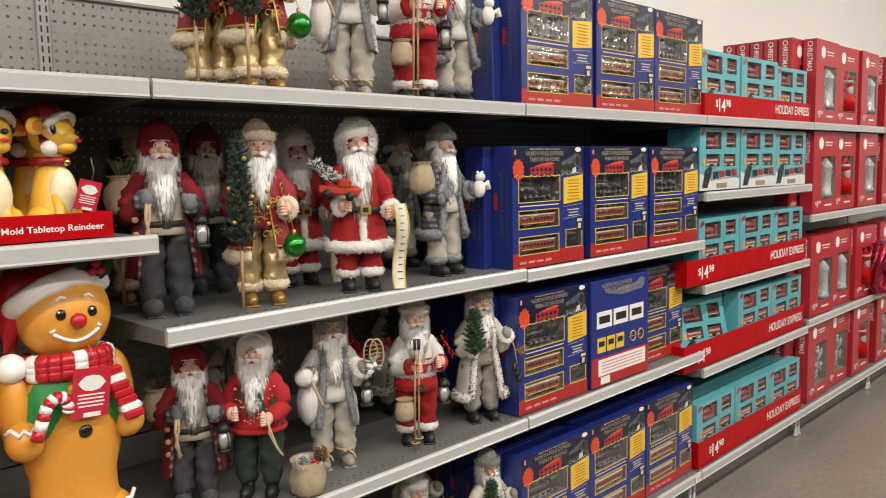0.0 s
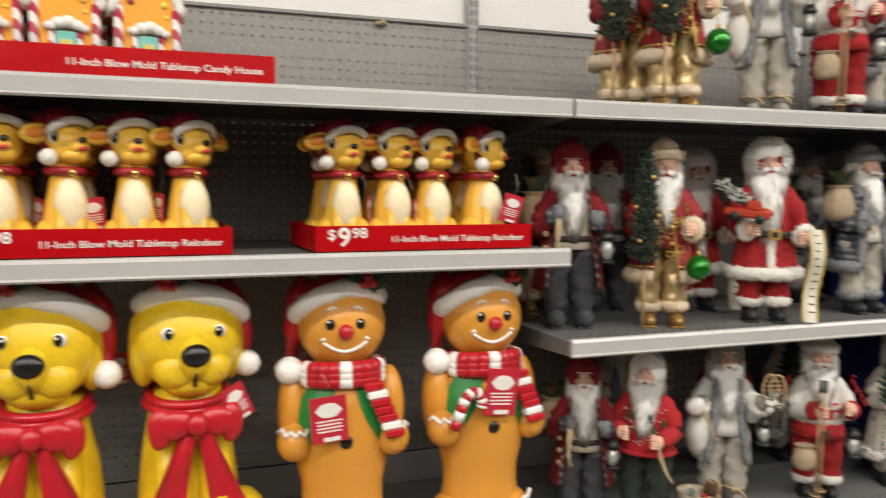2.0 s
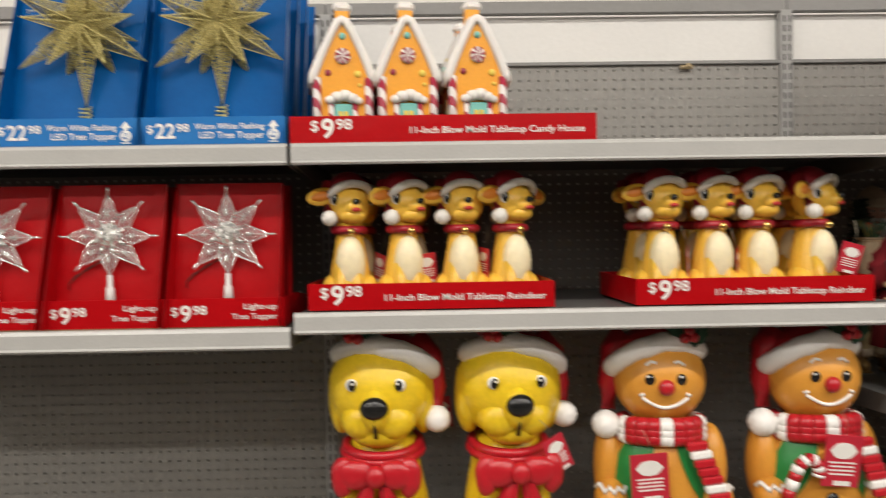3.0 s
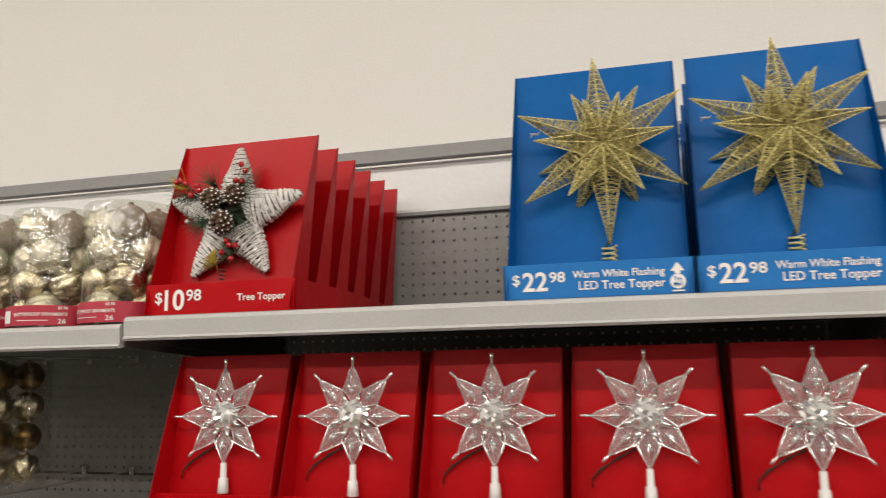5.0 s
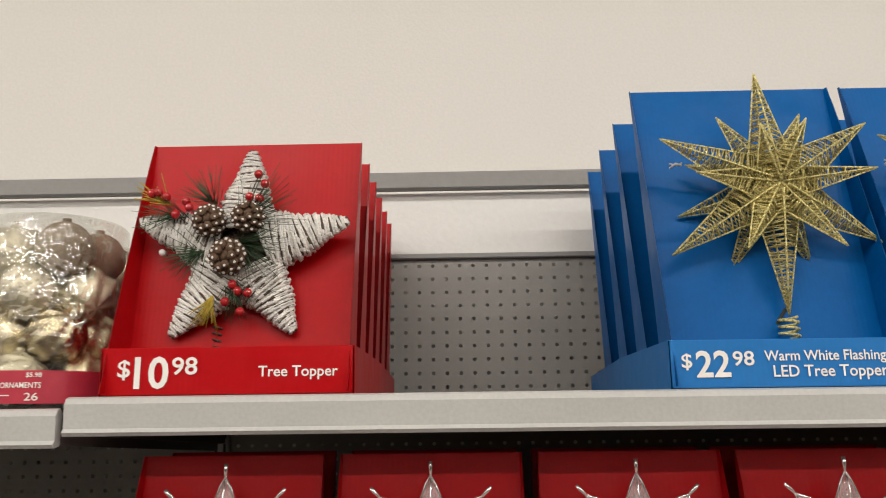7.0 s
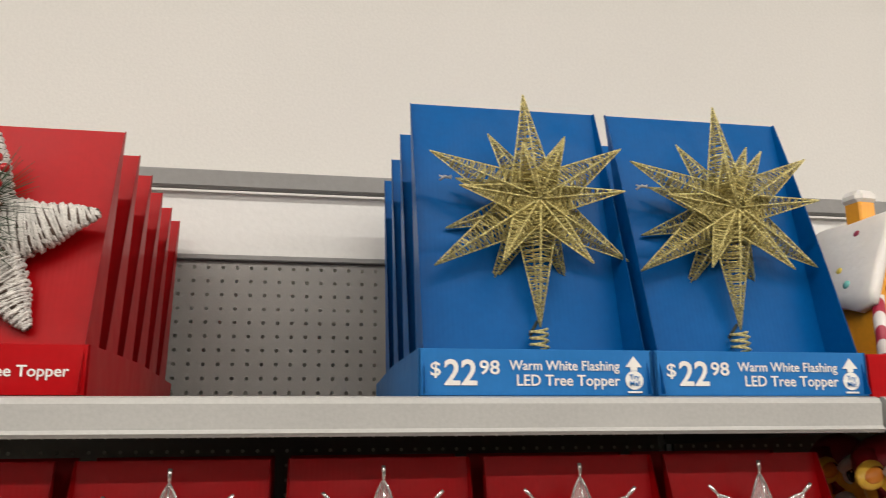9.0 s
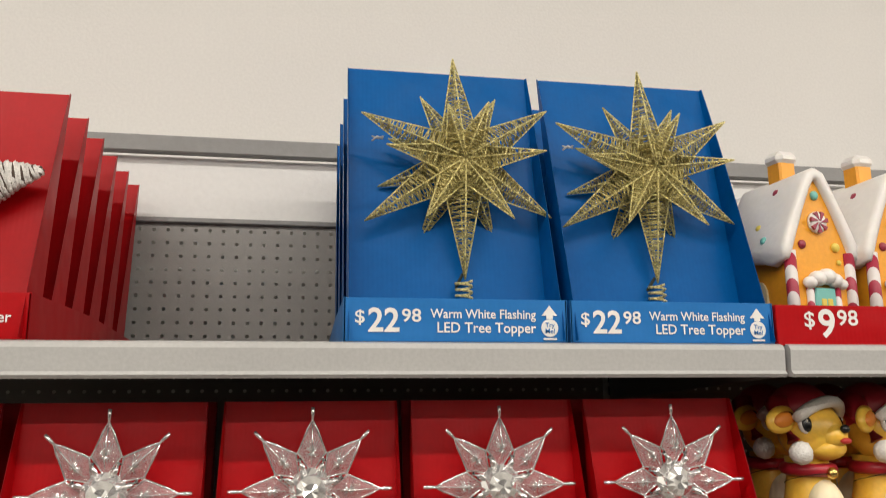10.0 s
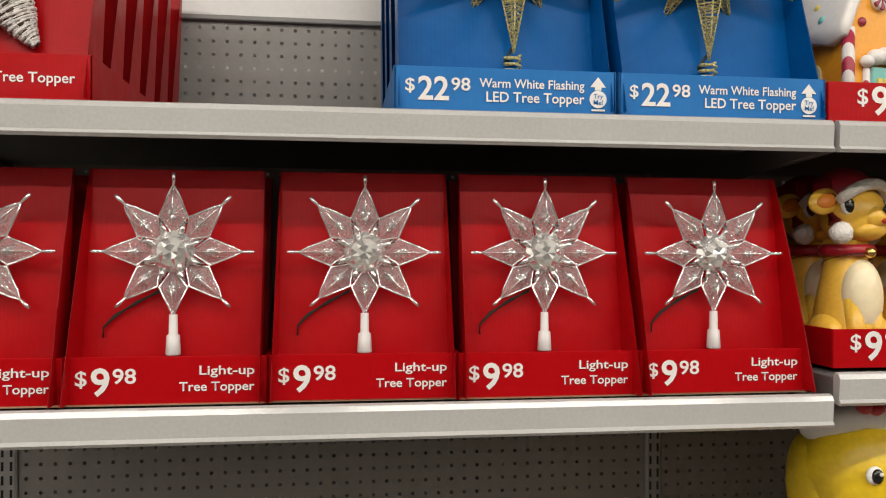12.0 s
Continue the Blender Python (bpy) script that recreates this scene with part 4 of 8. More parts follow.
def train_box():
    W, H, D = 0.392, 0.398, 0.082
    t = thing("train_set_box", "navy and red boxed toy train set with windows", "toy box", "navy train boxes")
    holes = [(0.032, 0.216, 0.250, 0.298), (0.032, 0.130, 0.244, 0.187), (0.032, 0.044, 0.244, 0.101), (0.286, 0.050, 0.378, 0.110)]
    body = Shape()
    holed_front(body, W, H, holes, 0, lambda z: 1 if z < 0.075 else 0, 0.036, 2)
    v = [(0, 0, 0), (W, 0, 0), (W, 0, H), (0, 0, H), (0, D, 0), (W, D, 0), (W, D, H), (0, D, H)]
    body.add(v, [(0, 3, 7, 4), (1, 5, 6, 2), (3, 2, 6, 7), (0, 4, 5, 1), (5, 4, 7, 6)], 0, False)
    c = part("carton", body, [NAVY, TRAIN_RED, CAVITY], t)
    fr = Shape()
    for q in holes:
        frame_of(q, 0.0024, -0.0009, 0, fr)
    part("window_border", fr, YELLOW_PRINT, c)
    e = part("toy_engine", engine(0.19, 0.075), [DARK, GREY_PRINT], t, "black toy steam engine behind film")
    e.location = (0.042, 0.019, 0.219)
    for z, h in ((0.132, 0.053), (0.046, 0.053)):
        # the cream roof strip has the white glare seen there put into its colour
        k = part("toy_coach", coach(0.19, h), [COACH, CREAM, DARK, YELLOW_PRINT], t, "dark red toy railway coach behind film")
        k.location = (0.042, 0.018, z)
    k = part("toy_tender", Shape().box((0.045, 0, 0.024), (0.07, 0.026, 0.034), 0, 0.003).box((0.045, 0, 0.044), (0.06, 0.02, 0.012), 1, 0.003), [DARK, GREY_PRINT], t)
    k.location = (0.287, 0.018, 0.054)
    film = Shape()
    for a, b2, c2, d in holes:
        n = 5
        film.add([(a + (c2 - a) * i / n, -0.0002 + 0.0016 * math.sin(i * 2.1 + j), b2 + (d - b2) * j / 3) for j in range(4) for i in range(n + 1)],
                 [(j * (n + 1) + i, j * (n + 1) + i + 1, (j + 1) * (n + 1) + i + 1, (j + 1) * (n + 1) + i) for j in range(3) for i in range(n)], 0)
    fo = part("window_film", film, CLEAR, c)
    fo.visible_shadow = False
    art = Shape()                                                # the printed night scene: a red coach behind a steam engine
    art.prism([(0.002, 0.300), (0.120, 0.299), (0.240, 0.303), (0.390, 0.312), (0.390, 0.396), (0.002, 0.396)], -0.0006, -0.0002, 0)
    art.prism([(0.092, 0.304), (0.216, 0.302), (0.220, 0.332), (0.190, 0.338), (0.092, 0.328)], -0.0012, -0.0004, 1)
    art.prism([(0.110, 0.331), (0.150, 0.340), (0.200, 0.346), (0.224, 0.340), (0.190, 0.334)], -0.0014, -0.0006, 5)
    for i in range(5):
        x = 0.098 + i * 0.023
        art.prism([(x, 0.316), (x + 0.014, 0.316), (x + 0.014, 0.326), (x, 0.325)], -0.0018, -0.0008, 0)
        art.prism([(x + 0.007 + 0.006 * math.cos(q * math.pi / 5), 0.304 + 0.006 * math.sin(q * math.pi / 5)) for q in range(10)], -0.0020, -0.0008, 3)
    art.prism([(0.222, 0.304), (0.262, 0.302), (0.262, 0.346), (0.238, 0.344), (0.222, 0.334)], -0.0012, -0.0004, 3)
    art.prism([(0.255, 0.300), (0.372, 0.306), (0.380, 0.348), (0.366, 0.372), (0.340, 0.376), (0.300, 0.358), (0.258, 0.350)], -0.0014, -0.0005, 3)
    art.prism([(0.262, 0.334), (0.318, 0.340), (0.350, 0.362), (0.340, 0.370), (0.300, 0.354), (0.262, 0.346)], -0.0020, -0.0010, 4)
    art.prism([(0.336, 0.374), (0.340, 0.388), (0.354, 0.388), (0.354, 0.374)], -0.0018, -0.0006, 3)
    art.prism([(0.352 + 0.020 * math.cos(q * math.pi / 9), 0.348 + 0.024 * math.sin(q * math.pi / 9)) for q in range(18)], -0.0024, -0.0010, 4)
    art.prism([(0.352 + 0.014 * math.cos(q * math.pi / 9), 0.348 + 0.017 * math.sin(q * math.pi / 9)) for q in range(18)], -0.0028, -0.0012, 3)
    art.prism([(0.318, 0.304), (0.346, 0.308), (0.342, 0.328), (0.326, 0.322)], -0.0026, -0.0010, 2)
    art.prism([(0.352, 0.302), (0.386, 0.306), (0.376, 0.326), (0.356, 0.322)], -0.0024, -0.0010, 4)
    for i in range(3):
        art.prism([(0.268 + i * 0.022 + 0.010 * math.cos(q * math.pi / 7), 0.308 + 0.010 * math.sin(q * math.pi / 7)) for q in range(14)], -0.0024, -0.0010, 4)
    for i in range(34):
        art.box((0.010 + 0.0112 * i, -0.0026, 0.3005 + 0.003 * math.sin(i * 1.9) + (0.004 if i > 22 else 0)), (0.004, 0.0008, 0.003), 2)
    art.prism([(0.356 + 0.017 * math.cos(q * math.pi / 8), 0.387 + 0.008 * math.sin(q * math.pi / 8)) for q in range(16)], -0.0030, -0.0014, 6)
    part("train_picture", art, [NIGHT, TRAIN_RED, CREAM, DARK, STEEL_PRINT, mat("orange_red_print", (0.62, 0.07, 0.02), 0.35, var=0.2, scale=120), WHITE_PRINT], t)
    seal = Shape()
    seal.prism([(0.030 + (0.030 if i % 2 else 0.025) * math.cos(i * math.pi / 12), 0.322 + (0.036 if i % 2 else 0.030) * math.sin(i * math.pi / 12)) for i in range(24)], -0.0022, -0.0006, 0)
    part("round_seal", seal, mat("orange_red_print", (0.62, 0.07, 0.02), 0.35, var=0.2, scale=120), t)
    y = -0.0014
    lettering("Battery Operated • Opera con baterías", 0.090, 0.250, 0.3865, 0.0048, y, CREAM, t)
    lettering("NORTH POLE EXPRESS", 0.070, 0.272, 0.3675, 0.0130, y, TITLE_PRINT, t)
    lettering("TREN DE NAVIDAD", 0.088, 0.250, 0.3480, 0.0130, y, TITLE_PRINT, t)
    note = Shape().prism([(0.272, 0.200), (0.384, 0.210), (0.384, 0.300), (0.272, 0.290)], -0.0024, -0.0006, 0)
    nt = part("yellow_note", note, YELLOW_PRINT, t)
    bars = Shape()
    for i in range(7):
        wd = random.uniform(0.04, 0.08)
        bars.box((0.328, -0.0029, 0.216 + i * 0.011), (wd, 0.0008, 0.004), 0)
    part("printed_lines", bars, mat("orange_print", (0.55, 0.16, 0.02), 0.5), nt)
    tx = Shape()
    for i in range(3):
        tx.box((0.328, y, 0.160 + i * 0.010), (random.uniform(0.05, 0.07), 0.0008, 0.0035), 0)
    for zz in (0.150, 0.192):
        for i in range(9):
            tx.box((0.276 + i * 0.0115, y, zz + i * 0.0007), (0.007, 0.0008, 0.0016), 0)
    tx.box((0.14, y, 0.203), (0.21, 0.0008, 0.0035), 0)
    for i in range(4):
        tx.box((0.05 + 0.045 * i, y, 0.018), (0.034, 0.0008, 0.008), 1)
    tx.box((0.015, y, 0.378), (0.008, 0.0008, 0.016), 1)
    part("small_print", tx, [CREAM, mat("pink_print", (0.60, 0.25, 0.25), 0.5)], t)
    mk = Shape().box((0.364, y, 0.128), (0.036, 0.001, 0.048), 0).box((0.364, y - 0.0008, 0.141), (0.028, 0.0008, 0.010), 1).box((0.364, y - 0.0008, 0.121), (0.016, 0.0008, 0.018), 1)
    part("black_mark", mk, [DARK, CREAM], t)
    carton_side(t)
    return t


def train_box_back():
    """The same carton turned round: its back carries pictures of the cars and a white panel."""
    W, H, D = 0.392, 0.398, 0.082
    t = thing("train_set_box", "navy and red train set box turned with its printed back out", "toy box", "navy train boxes")
    part("carton", Shape().box((W / 2, D / 2, H / 2), (W, D, H), 0, 0.0015), [NAVY], t)
    s = Shape()
    for i in range(3):
        s.box((0.085 + i * 0.11, -0.0006, 0.25), (0.098, 0.001, 0.062), 0)
        s.box((0.085 + i * 0.11, -0.0014, 0.25), (0.07, 0.001, 0.028), 1)
    for i in range(3):
        s.box((0.066 + i * 0.062, -0.0006, 0.155), (0.052, 0.001, 0.056), 2)
        s.box((0.066 + i * 0.062, -0.0014, 0.16), (0.036, 0.001, 0.02), 1)
    s.box((W / 2, -0.0006, 0.055), (W - 0.004, 0.001, 0.108), 3)
    s.box((W / 2 + 0.01, -0.0014, 0.070), (W - 0.07, 0.001, 0.062), 0)
    s.box((0.09, -0.0014, 0.020), (0.06, 0.001, 0.028), 0)
    for i in range(4):
        s.box((W / 2 + 0.01, -0.0022, 0.052 + 0.012 * i), (W - 0.11, 0.0008, 0.004), 4)
    for i in range(2):
        s.tube(ring((0.27 + i * 0.05, -0.002, 0.157), 0.02, 0.0, 4), 0.001, 2, 3)
    for c in (0.28, 0.335):
        ring2 = [(c + 0.02 * math.cos(a * math.pi / 8), -0.0012, 0.157 + 0.02 * math.sin(a * math.pi / 8)) for a in range(16)]
        s.tube(ring2, 0.002, 2, 4, True)
    s.prism([(0.20, 0.330), (0.345, 0.338), (0.366, 0.372), (0.335, 0.384), (0.30, 0.366), (0.10, 0.346)], -0.0016, -0.0005, 5)
    part("printed_back", s, [WHITE_PRINT, DARK, YELLOW_PRINT, TRAIN_RED, mat("pink_print", (0.60, 0.25, 0.25), 0.5), GREY_PRINT], t)
    lettering("NORTH POLE EXPRESS", 0.066, 0.270, 0.368, 0.0150, -0.0018, TITLE_PRINT, t)
    lettering("TREN DE NAVIDAD", 0.082, 0.252, 0.349, 0.0150, -0.0018, TITLE_PRINT, t)
    return t


def plain_train_box():
    """A carton of the stack behind, seen only at its side and top."""
    t = thing("train_set_box", "navy boxed toy train set in the stack behind", "toy box", "navy train boxes")
    part("carton", Shape().box((0.196, 0.041, 0.199), (0.392, 0.082, 0.398), 0, 0.0015), NAVY, t)
    carton_side(t)
    return t


tb, tbb, tbp = train_box(), train_box_back(), plain_train_box()
first = True
rows = [(CMID - 0.003, [(2.412, 0.032, 0), (2.845, 0.030, 0), (3.258, 0.030, 0)]),
        (LOW + 0.003, [(2.432, 0.030, 0), (2.842, 0.026, 1), (3.225, 0.075, 0)]),
        (BASE + 0.003, [(2.448, 0.034, 0), (2.850, 0.036, 0), (3.256, 0.040, 0)]),
        (TOP + 0.003, [(2.462, 0.030, 0), (2.880, 0.028, 0), (3.286, 0.030, 0)])]
for zz, cols in rows:
    for ci, (xx, yy, flip) in enumerate(cols):
        m = pose(xx, yy, zz, 0, 0, random.uniform(-0.6, 0.6))
        if flip:
            tbb.matrix_world = m
        elif first:
            tb.matrix_world, first = m, False
        else:
            copy_thing(tb, m)
        for k in range(1, 5):
            m = pose(xx + (-0.035 if ci == 0 and k == 1 else 0) + random.uniform(-0.012, 0.010), yy + 0.086 * k, zz, 0, 0, random.uniform(-0.5, 0.5))
            if tbp.location.length == 0:
                tbp.matrix_world = m
            else:
                copy_thing(tbp, m)

# ---------------------------------------------------------------- teal train boxes
TEAL = mat("teal_print", (0.12, 0.44, 0.49), 0.3, var=0.1, scale=9, fine=200, coat=0.3)
TEAL_WHITE = mat("snow_print", (0.70, 0.74, 0.75), 0.35, var=0.06)
MAROON = mat("maroon_moulding", (0.26, 0.05, 0.05), 0.35, var=0.3, scale=60)


def teal_box():
    W, H, D = 0.392, 0.277, 0.075
    t = thing("holiday_train_box", "teal boxed holiday train set with clear windows", "toy box", "teal train boxes")
    holes = [(0.055, 0.182, 0.205, 0.258), (0.255, 0.190, 0.355, 0.258), (0.060, 0.105, 0.190, 0.160), (0.232, 0.105, 0.350, 0.160)]
    b = Shape()
    holed_front(b, W, H, holes, 0, 0, 0.032, 1)
    v = [(0, 0, 0), (W, 0, 0), (W, 0, H), (0, 0, H), (0, D, 0), (W, D, 0), (W, D, H), (0, D, H)]
    b.add(v, [(0, 3, 7, 4), (1, 5, 6, 2), (3, 2, 6, 7), (0, 4, 5, 1), (5, 4, 7, 6)], 0, False)
    c = part("carton", b, [TEAL, CAVITY], t)
    for (a, b2, c2, d), fn, cols in ((holes[0], engine, [MAROON, GREY_PRINT]), (holes[1], coach, [MAROON, MAROON, DARK, CREAM]), (holes[2], coach, [MAROON, DARK, CREAM, CREAM]), (holes[3], coach, [MAROON, MAROON, CREAM, DARK])):
        k = part("toy_car", fn((c2 - a) * 0.88, (d - b2) * 0.95), cols, t)
        k.location = (a + (c2 - a) * 0.06, 0.017, b2 + 0.002)
    s = Shape()
    s.prism([(0.001, 0.001), (W - 0.001, 0.001), (W - 0.001, 0.048), (0.25, 0.060), (0.12, 0.045), (0.001, 0.078)], -0.0012, -0.0004, 0)
    s.prism([(0.02, 0.012), (0.07, 0.012), (0.10, 0.060), (0.115, 0.100), (0.085, 0.108), (0.045, 0.085), (0.03, 0.04)], -0.0024, -0.0006, 1)
    for i in range(4):
        s.box((0.15 + i * 0.062, -0.0018, 0.068 + i * 0.003), (0.050, 0.0014, 0.030), 2 if i % 2 else 1)
    for i in range(12):
        s.box((0.11 + i * 0.023, -0.002, 0.046 + 0.001 * i), (0.012, 0.0012, 0.006), 3)
    s.box((0.21, -0.0018, 0.020), (0.10, 0.0012, 0.022), 4)
    s.prism([(0.010, 0.238), (0.044, 0.250), (0.048, 0.270), (0.014, 0.262)], -0.0016, -0.0004, 2)
    part("printed_scene", s, [TEAL_WHITE, DARK, TRAIN_RED, GREY_PRINT, mat("brass_print", (0.33, 0.25, 0.12), 0.4)], t)
    dot = Shape().prism([(0.040 + 0.016 * math.cos(i * math.pi / 8), 0.128 + 0.018 * math.sin(i * math.pi / 8)) for i in range(16)], -0.0016, -0.0004, 0)
    part("round_seal", dot, mat("tan_print", (0.55, 0.38, 0.18), 0.4), t)
    wr = Shape()
    n, k = 14, 10
    wr.add([(W * i / n, -0.003 - 0.0022 * abs(noise.noise(Vector((i * 0.9, j * 0.8, 3.1)))), H * j / k) for j in range(k + 1) for i in range(n + 1)],
           [(j * (n + 1) + i, j * (n + 1) + i + 1, (j + 1) * (n + 1) + i + 1, (j + 1) * (n + 1) + i) for j in range(k) for i in range(n)], 0)
    w = part("shrink_wrap", wr, SHRINK, c, "glossy clear wrap")
    w.visible_shadow = False
    return t


def plain_teal_box():
    t = thing("holiday_train_box", "teal boxed holiday train set in the stack behind", "toy box", "teal train boxes")
    part("carton", Shape().box((0.196, 0.0375, 0.1385), (0.392, 0.075, 0.277), 0, 0.0015), TEAL, t)
    return t


th, thp = teal_box(), plain_teal_box()
first, firstp = True, True
for zz, tilt in ((TOP + 0.007, 0), (1.408, 0), (1.008, 0), (0.636, 1), (0.173, 0)):
    for i in range(3):
        m = pose(3.682 + i * 0.398, 0.030 + random.uniform(0, 0.01), zz + (0.003 if i < 2 else -0.012 if zz > 1.5 else 0), 0, 0, random.uniform(-1.0, 1.0))
        if tilt and i == 0:
            m = pose(3.60, 0.055, zz + 0.012, -14, 3, -5)
        if first:
            th.matrix_world, first = m, False
        else:
            copy_thing(th, m)
        for k in range(1, 4 if zz != 1.408 else 2):
            m = pose(3.684 + i * 0.398 + random.uniform(-0.008, 0.008), 0.036 + 0.082 * k, zz - (0.02 if zz < 1.5 else 0) * 0, 0, 0, random.uniform(-0.8, 0.8))
            if firstp:
                thp.matrix_world, firstp = m, False
            else:
                copy_thing(thp, m)

# ---------------------------------------------------------------- red window boxes
GIFT_RED = mat("gift_box_red", (0.43, 0.02, 0.03), 0.3, var=0.1, scale=9, fine=200, coat=0.3)
ACRYLIC = mat("clear_figure", (0.62, 0.62, 0.60), 0.12, 0.2, var=0.3, scale=60, alpha=0.7)


def window_figure(kind):
    s = Shape()
    if kind == 0:                                              # a snowflake
        for k in range(6):
            a = k * math.pi / 3
            d = Vector((math.sin(a), 0, math.cos(a)))
            u = Vector((math.cos(a), 0, -math.sin(a)))
            s.tube([Vector((0, 0, 0)), d * 0.10], 0.006, 0, 6)
            for r in (0.045, 0.07):
                for e in (-1, 1):
                    s.tube([d * r, d * (r + 0.025) + u * e * 0.025], 0.005, 0, 6)
    elif kind == 1:                                            # a bell-like figure in a red hood
        s.lathe([(0.052, -0.11), (0.05, -0.05), (0.035, 0.0), (0.02, 0.04)], 1, 14)
        s.ball((0, -0.008, 0.045), (0.034, 0.03, 0.04), 1, 12, 8)
        s.ball((0, -0.020, 0.01), (0.028, 0.02, 0.045), 0, 12, 8)
        s.lathe([(0.036, 0.065), (0.02, 0.10), (0.004, 0.125)], 1, 12)
        s.tube(ring((0, 0, 0.062), 0.036, 0.032, 14), 0.009, 0, 7, True)
    else:                                                      # a hanging lantern
        s.lathe([(0.03, -0.11), (0.045, -0.10), (0.045, -0.09), (0.038, -0.08), (0.038, 0.05), (0.045, 0.06), (0.02, 0.10), (0.006, 0.11)], 0, 12)
        s.ball((0, 0, -0.03), (0.02, 0.02, 0.04), 1, 10, 7)
    return s


def gift_box(kind):
    W, H, D = 0.345, 0.452, 0.070
    t = thing("window_gift_box", "glossy red window box with a holiday window decoration", "gift box", "red window boxes")
    b = Shape()
    hole = [(0.115, 0.075, 0.315, 0.315)]
    holed_front(b, W, H, hole, 0, 0, 0.05, 1)
    v = [(0, 0, 0), (W, 0, 0), (W, 0, H), (0, 0, H), (0, D, 0), (W, D, 0), (W, D, H), (0, D, H)]
    b.add(v, [(0, 3, 7, 4), (1, 5, 6, 2), (3, 2, 6, 7), (0, 4, 5, 1), (5, 4, 7, 6)], 0, False)
    c = part("carton", b, [GIFT_RED, mat("grey_inside", (0.16, 0.15, 0.14), 0.7)], t)
    f = part("window_figure", window_figure(kind), [ACRYLIC, RED], t)
    f.location = (0.215, 0.022, 0.195)
    fl = part("window_film", Shape().add([(0.115, -0.0004, 0.075), (0.315, -0.0004, 0.075), (0.315, -0.0004, 0.315), (0.115, -0.0004, 0.315)], [(0, 1, 2, 3)], 0), CLEAR, c)
    fl.visible_shadow = False
    s = Shape()
    hexa = [(0.10 + 0.034 * math.cos(radians(a)) * (1.0 if a % 60 else 0.85), 0.385 + 0.034 * math.sin(radians(a))) for a in range(0, 360, 30)]
    s.prism(hexa, -0.0014, -0.0004, 0)
    s.box((0.21, -0.0008, 0.392), (0.11, 0.0010, 0.006), 0)
    s.box((0.21, -0.0008, 0.376), (0.09, 0.0010, 0.005), 0)
    s.box((0.22, -0.0008, 0.040), (0.10, 0.0010, 0.009), 0)
    part("printed_mark", s, WHITE_PRINT, t)
    price("5", "48", 0.035, 0.034, 0.034, -0.0012, WHITE_PRINT, t)
    lettering("CHRISTMAS", -0.16, 0.0, 0, 0.026, 0, WHITE_PRINT, t, xf=Matrix.Translation((-0.0012, 0.048, 0.28)) @ Matrix.Rotation(radians(-90), 4, "Z") @ Matrix.Rotation(radians(90), 4, "Y"))
    return t


gifts = [gift_box(0), gift_box(1), gift_box(2)]
used = set()
for zz, ks in ((TOP + 0.003, (2, 1, 2)), (1.239, (2, 1, 2)), (0.659, (2, 2, 1)), (0.168, (0, 0, 1))):
    for bayi in (4, 5):
        for i, k in enumerate(ks):
            for d in range(6 if (zz > 1.6 and i == 0 and bayi == 4) else 2):
                m = pose(bayi * BAY + 0.09 + i * 0.375 - (0.14 if d else 0) * (1 if i == 0 and bayi == 4 else 0), 0.026 + 0.078 * d + (0.02 if i == 1 else 0), zz, 0, 0, random.uniform(-1.5, 1.5))
                if k in used:
                    copy_thing(gifts[k], m)
                else:
                    gifts[k].matrix_world = m
                    used.add(k)

# ---------------------------------------------------------------- tinsel garland at the far bay
TINSEL = mat("pink_tinsel", (0.55, 0.06, 0.12), 0.22, 0.9, var=0.5, scale=90, fine=400)
TINSEL2 = mat("silver_tinsel", (0.6, 0.62, 0.66), 0.2, 1.0, var=0.5, scale=90, fine=400)


def garland(x, y, z, m):
    s = Shape()
    for k in range(3):
        c = [(0.07 * math.cos(a * 0.35) + 0.012 * k, 0.02 * math.sin(a * 0.7) + 0.04 * k, 0.17 + 0.15 * math.sin(a * 0.35)) for a in range(18)]
        s.fur_ring(c, 0.020, 0, 26, 0.030, 0.0022)
    g = part("tinsel_garland", s, m)
    g.location = (x, y, z)
    tagged(g, "coiled shiny tinsel garland on the shelf", "garland", "tinsel garlands")


garland(6.02, -0.04, 0.66, TINSEL)
garland(6.20, -0.03, 0.66, TINSEL2)
garland(6.40, -0.03, 0.66, TINSEL)

# ---------------------------------------------------------------- tubs and packs of baubles
SILVER_BALL = mat("champagne_bauble", (0.72, 0.64, 0.46), 0.22, 1.0, var=0.35, scale=60, fine=900, bump=0.1)
GLITTER_BALL = mat("glitter_bauble", (0.42, 0.34, 0.25), 0.5, 0.6, var=0.5, scale=700, fine=1800, bump=0.4)
GOLD_BALL = mat("matt_gold_bauble", (0.26, 0.17, 0.055), 0.36, 1.0, var=0.15, scale=30)
PEARL_BALL = mat("pearl_bauble", (0.70, 0.65, 0.50), 0.25, 0.7, var=0.2, scale=50, bump=0.15, fine=600)
TUB = film_mat("tub_plastic", (0.96, 0.96, 0.94), 0.17, 0.04, 0.012)
LABEL_RED = mat("label_red", (0.42, 0.025, 0.05), 0.4, var=0.1)


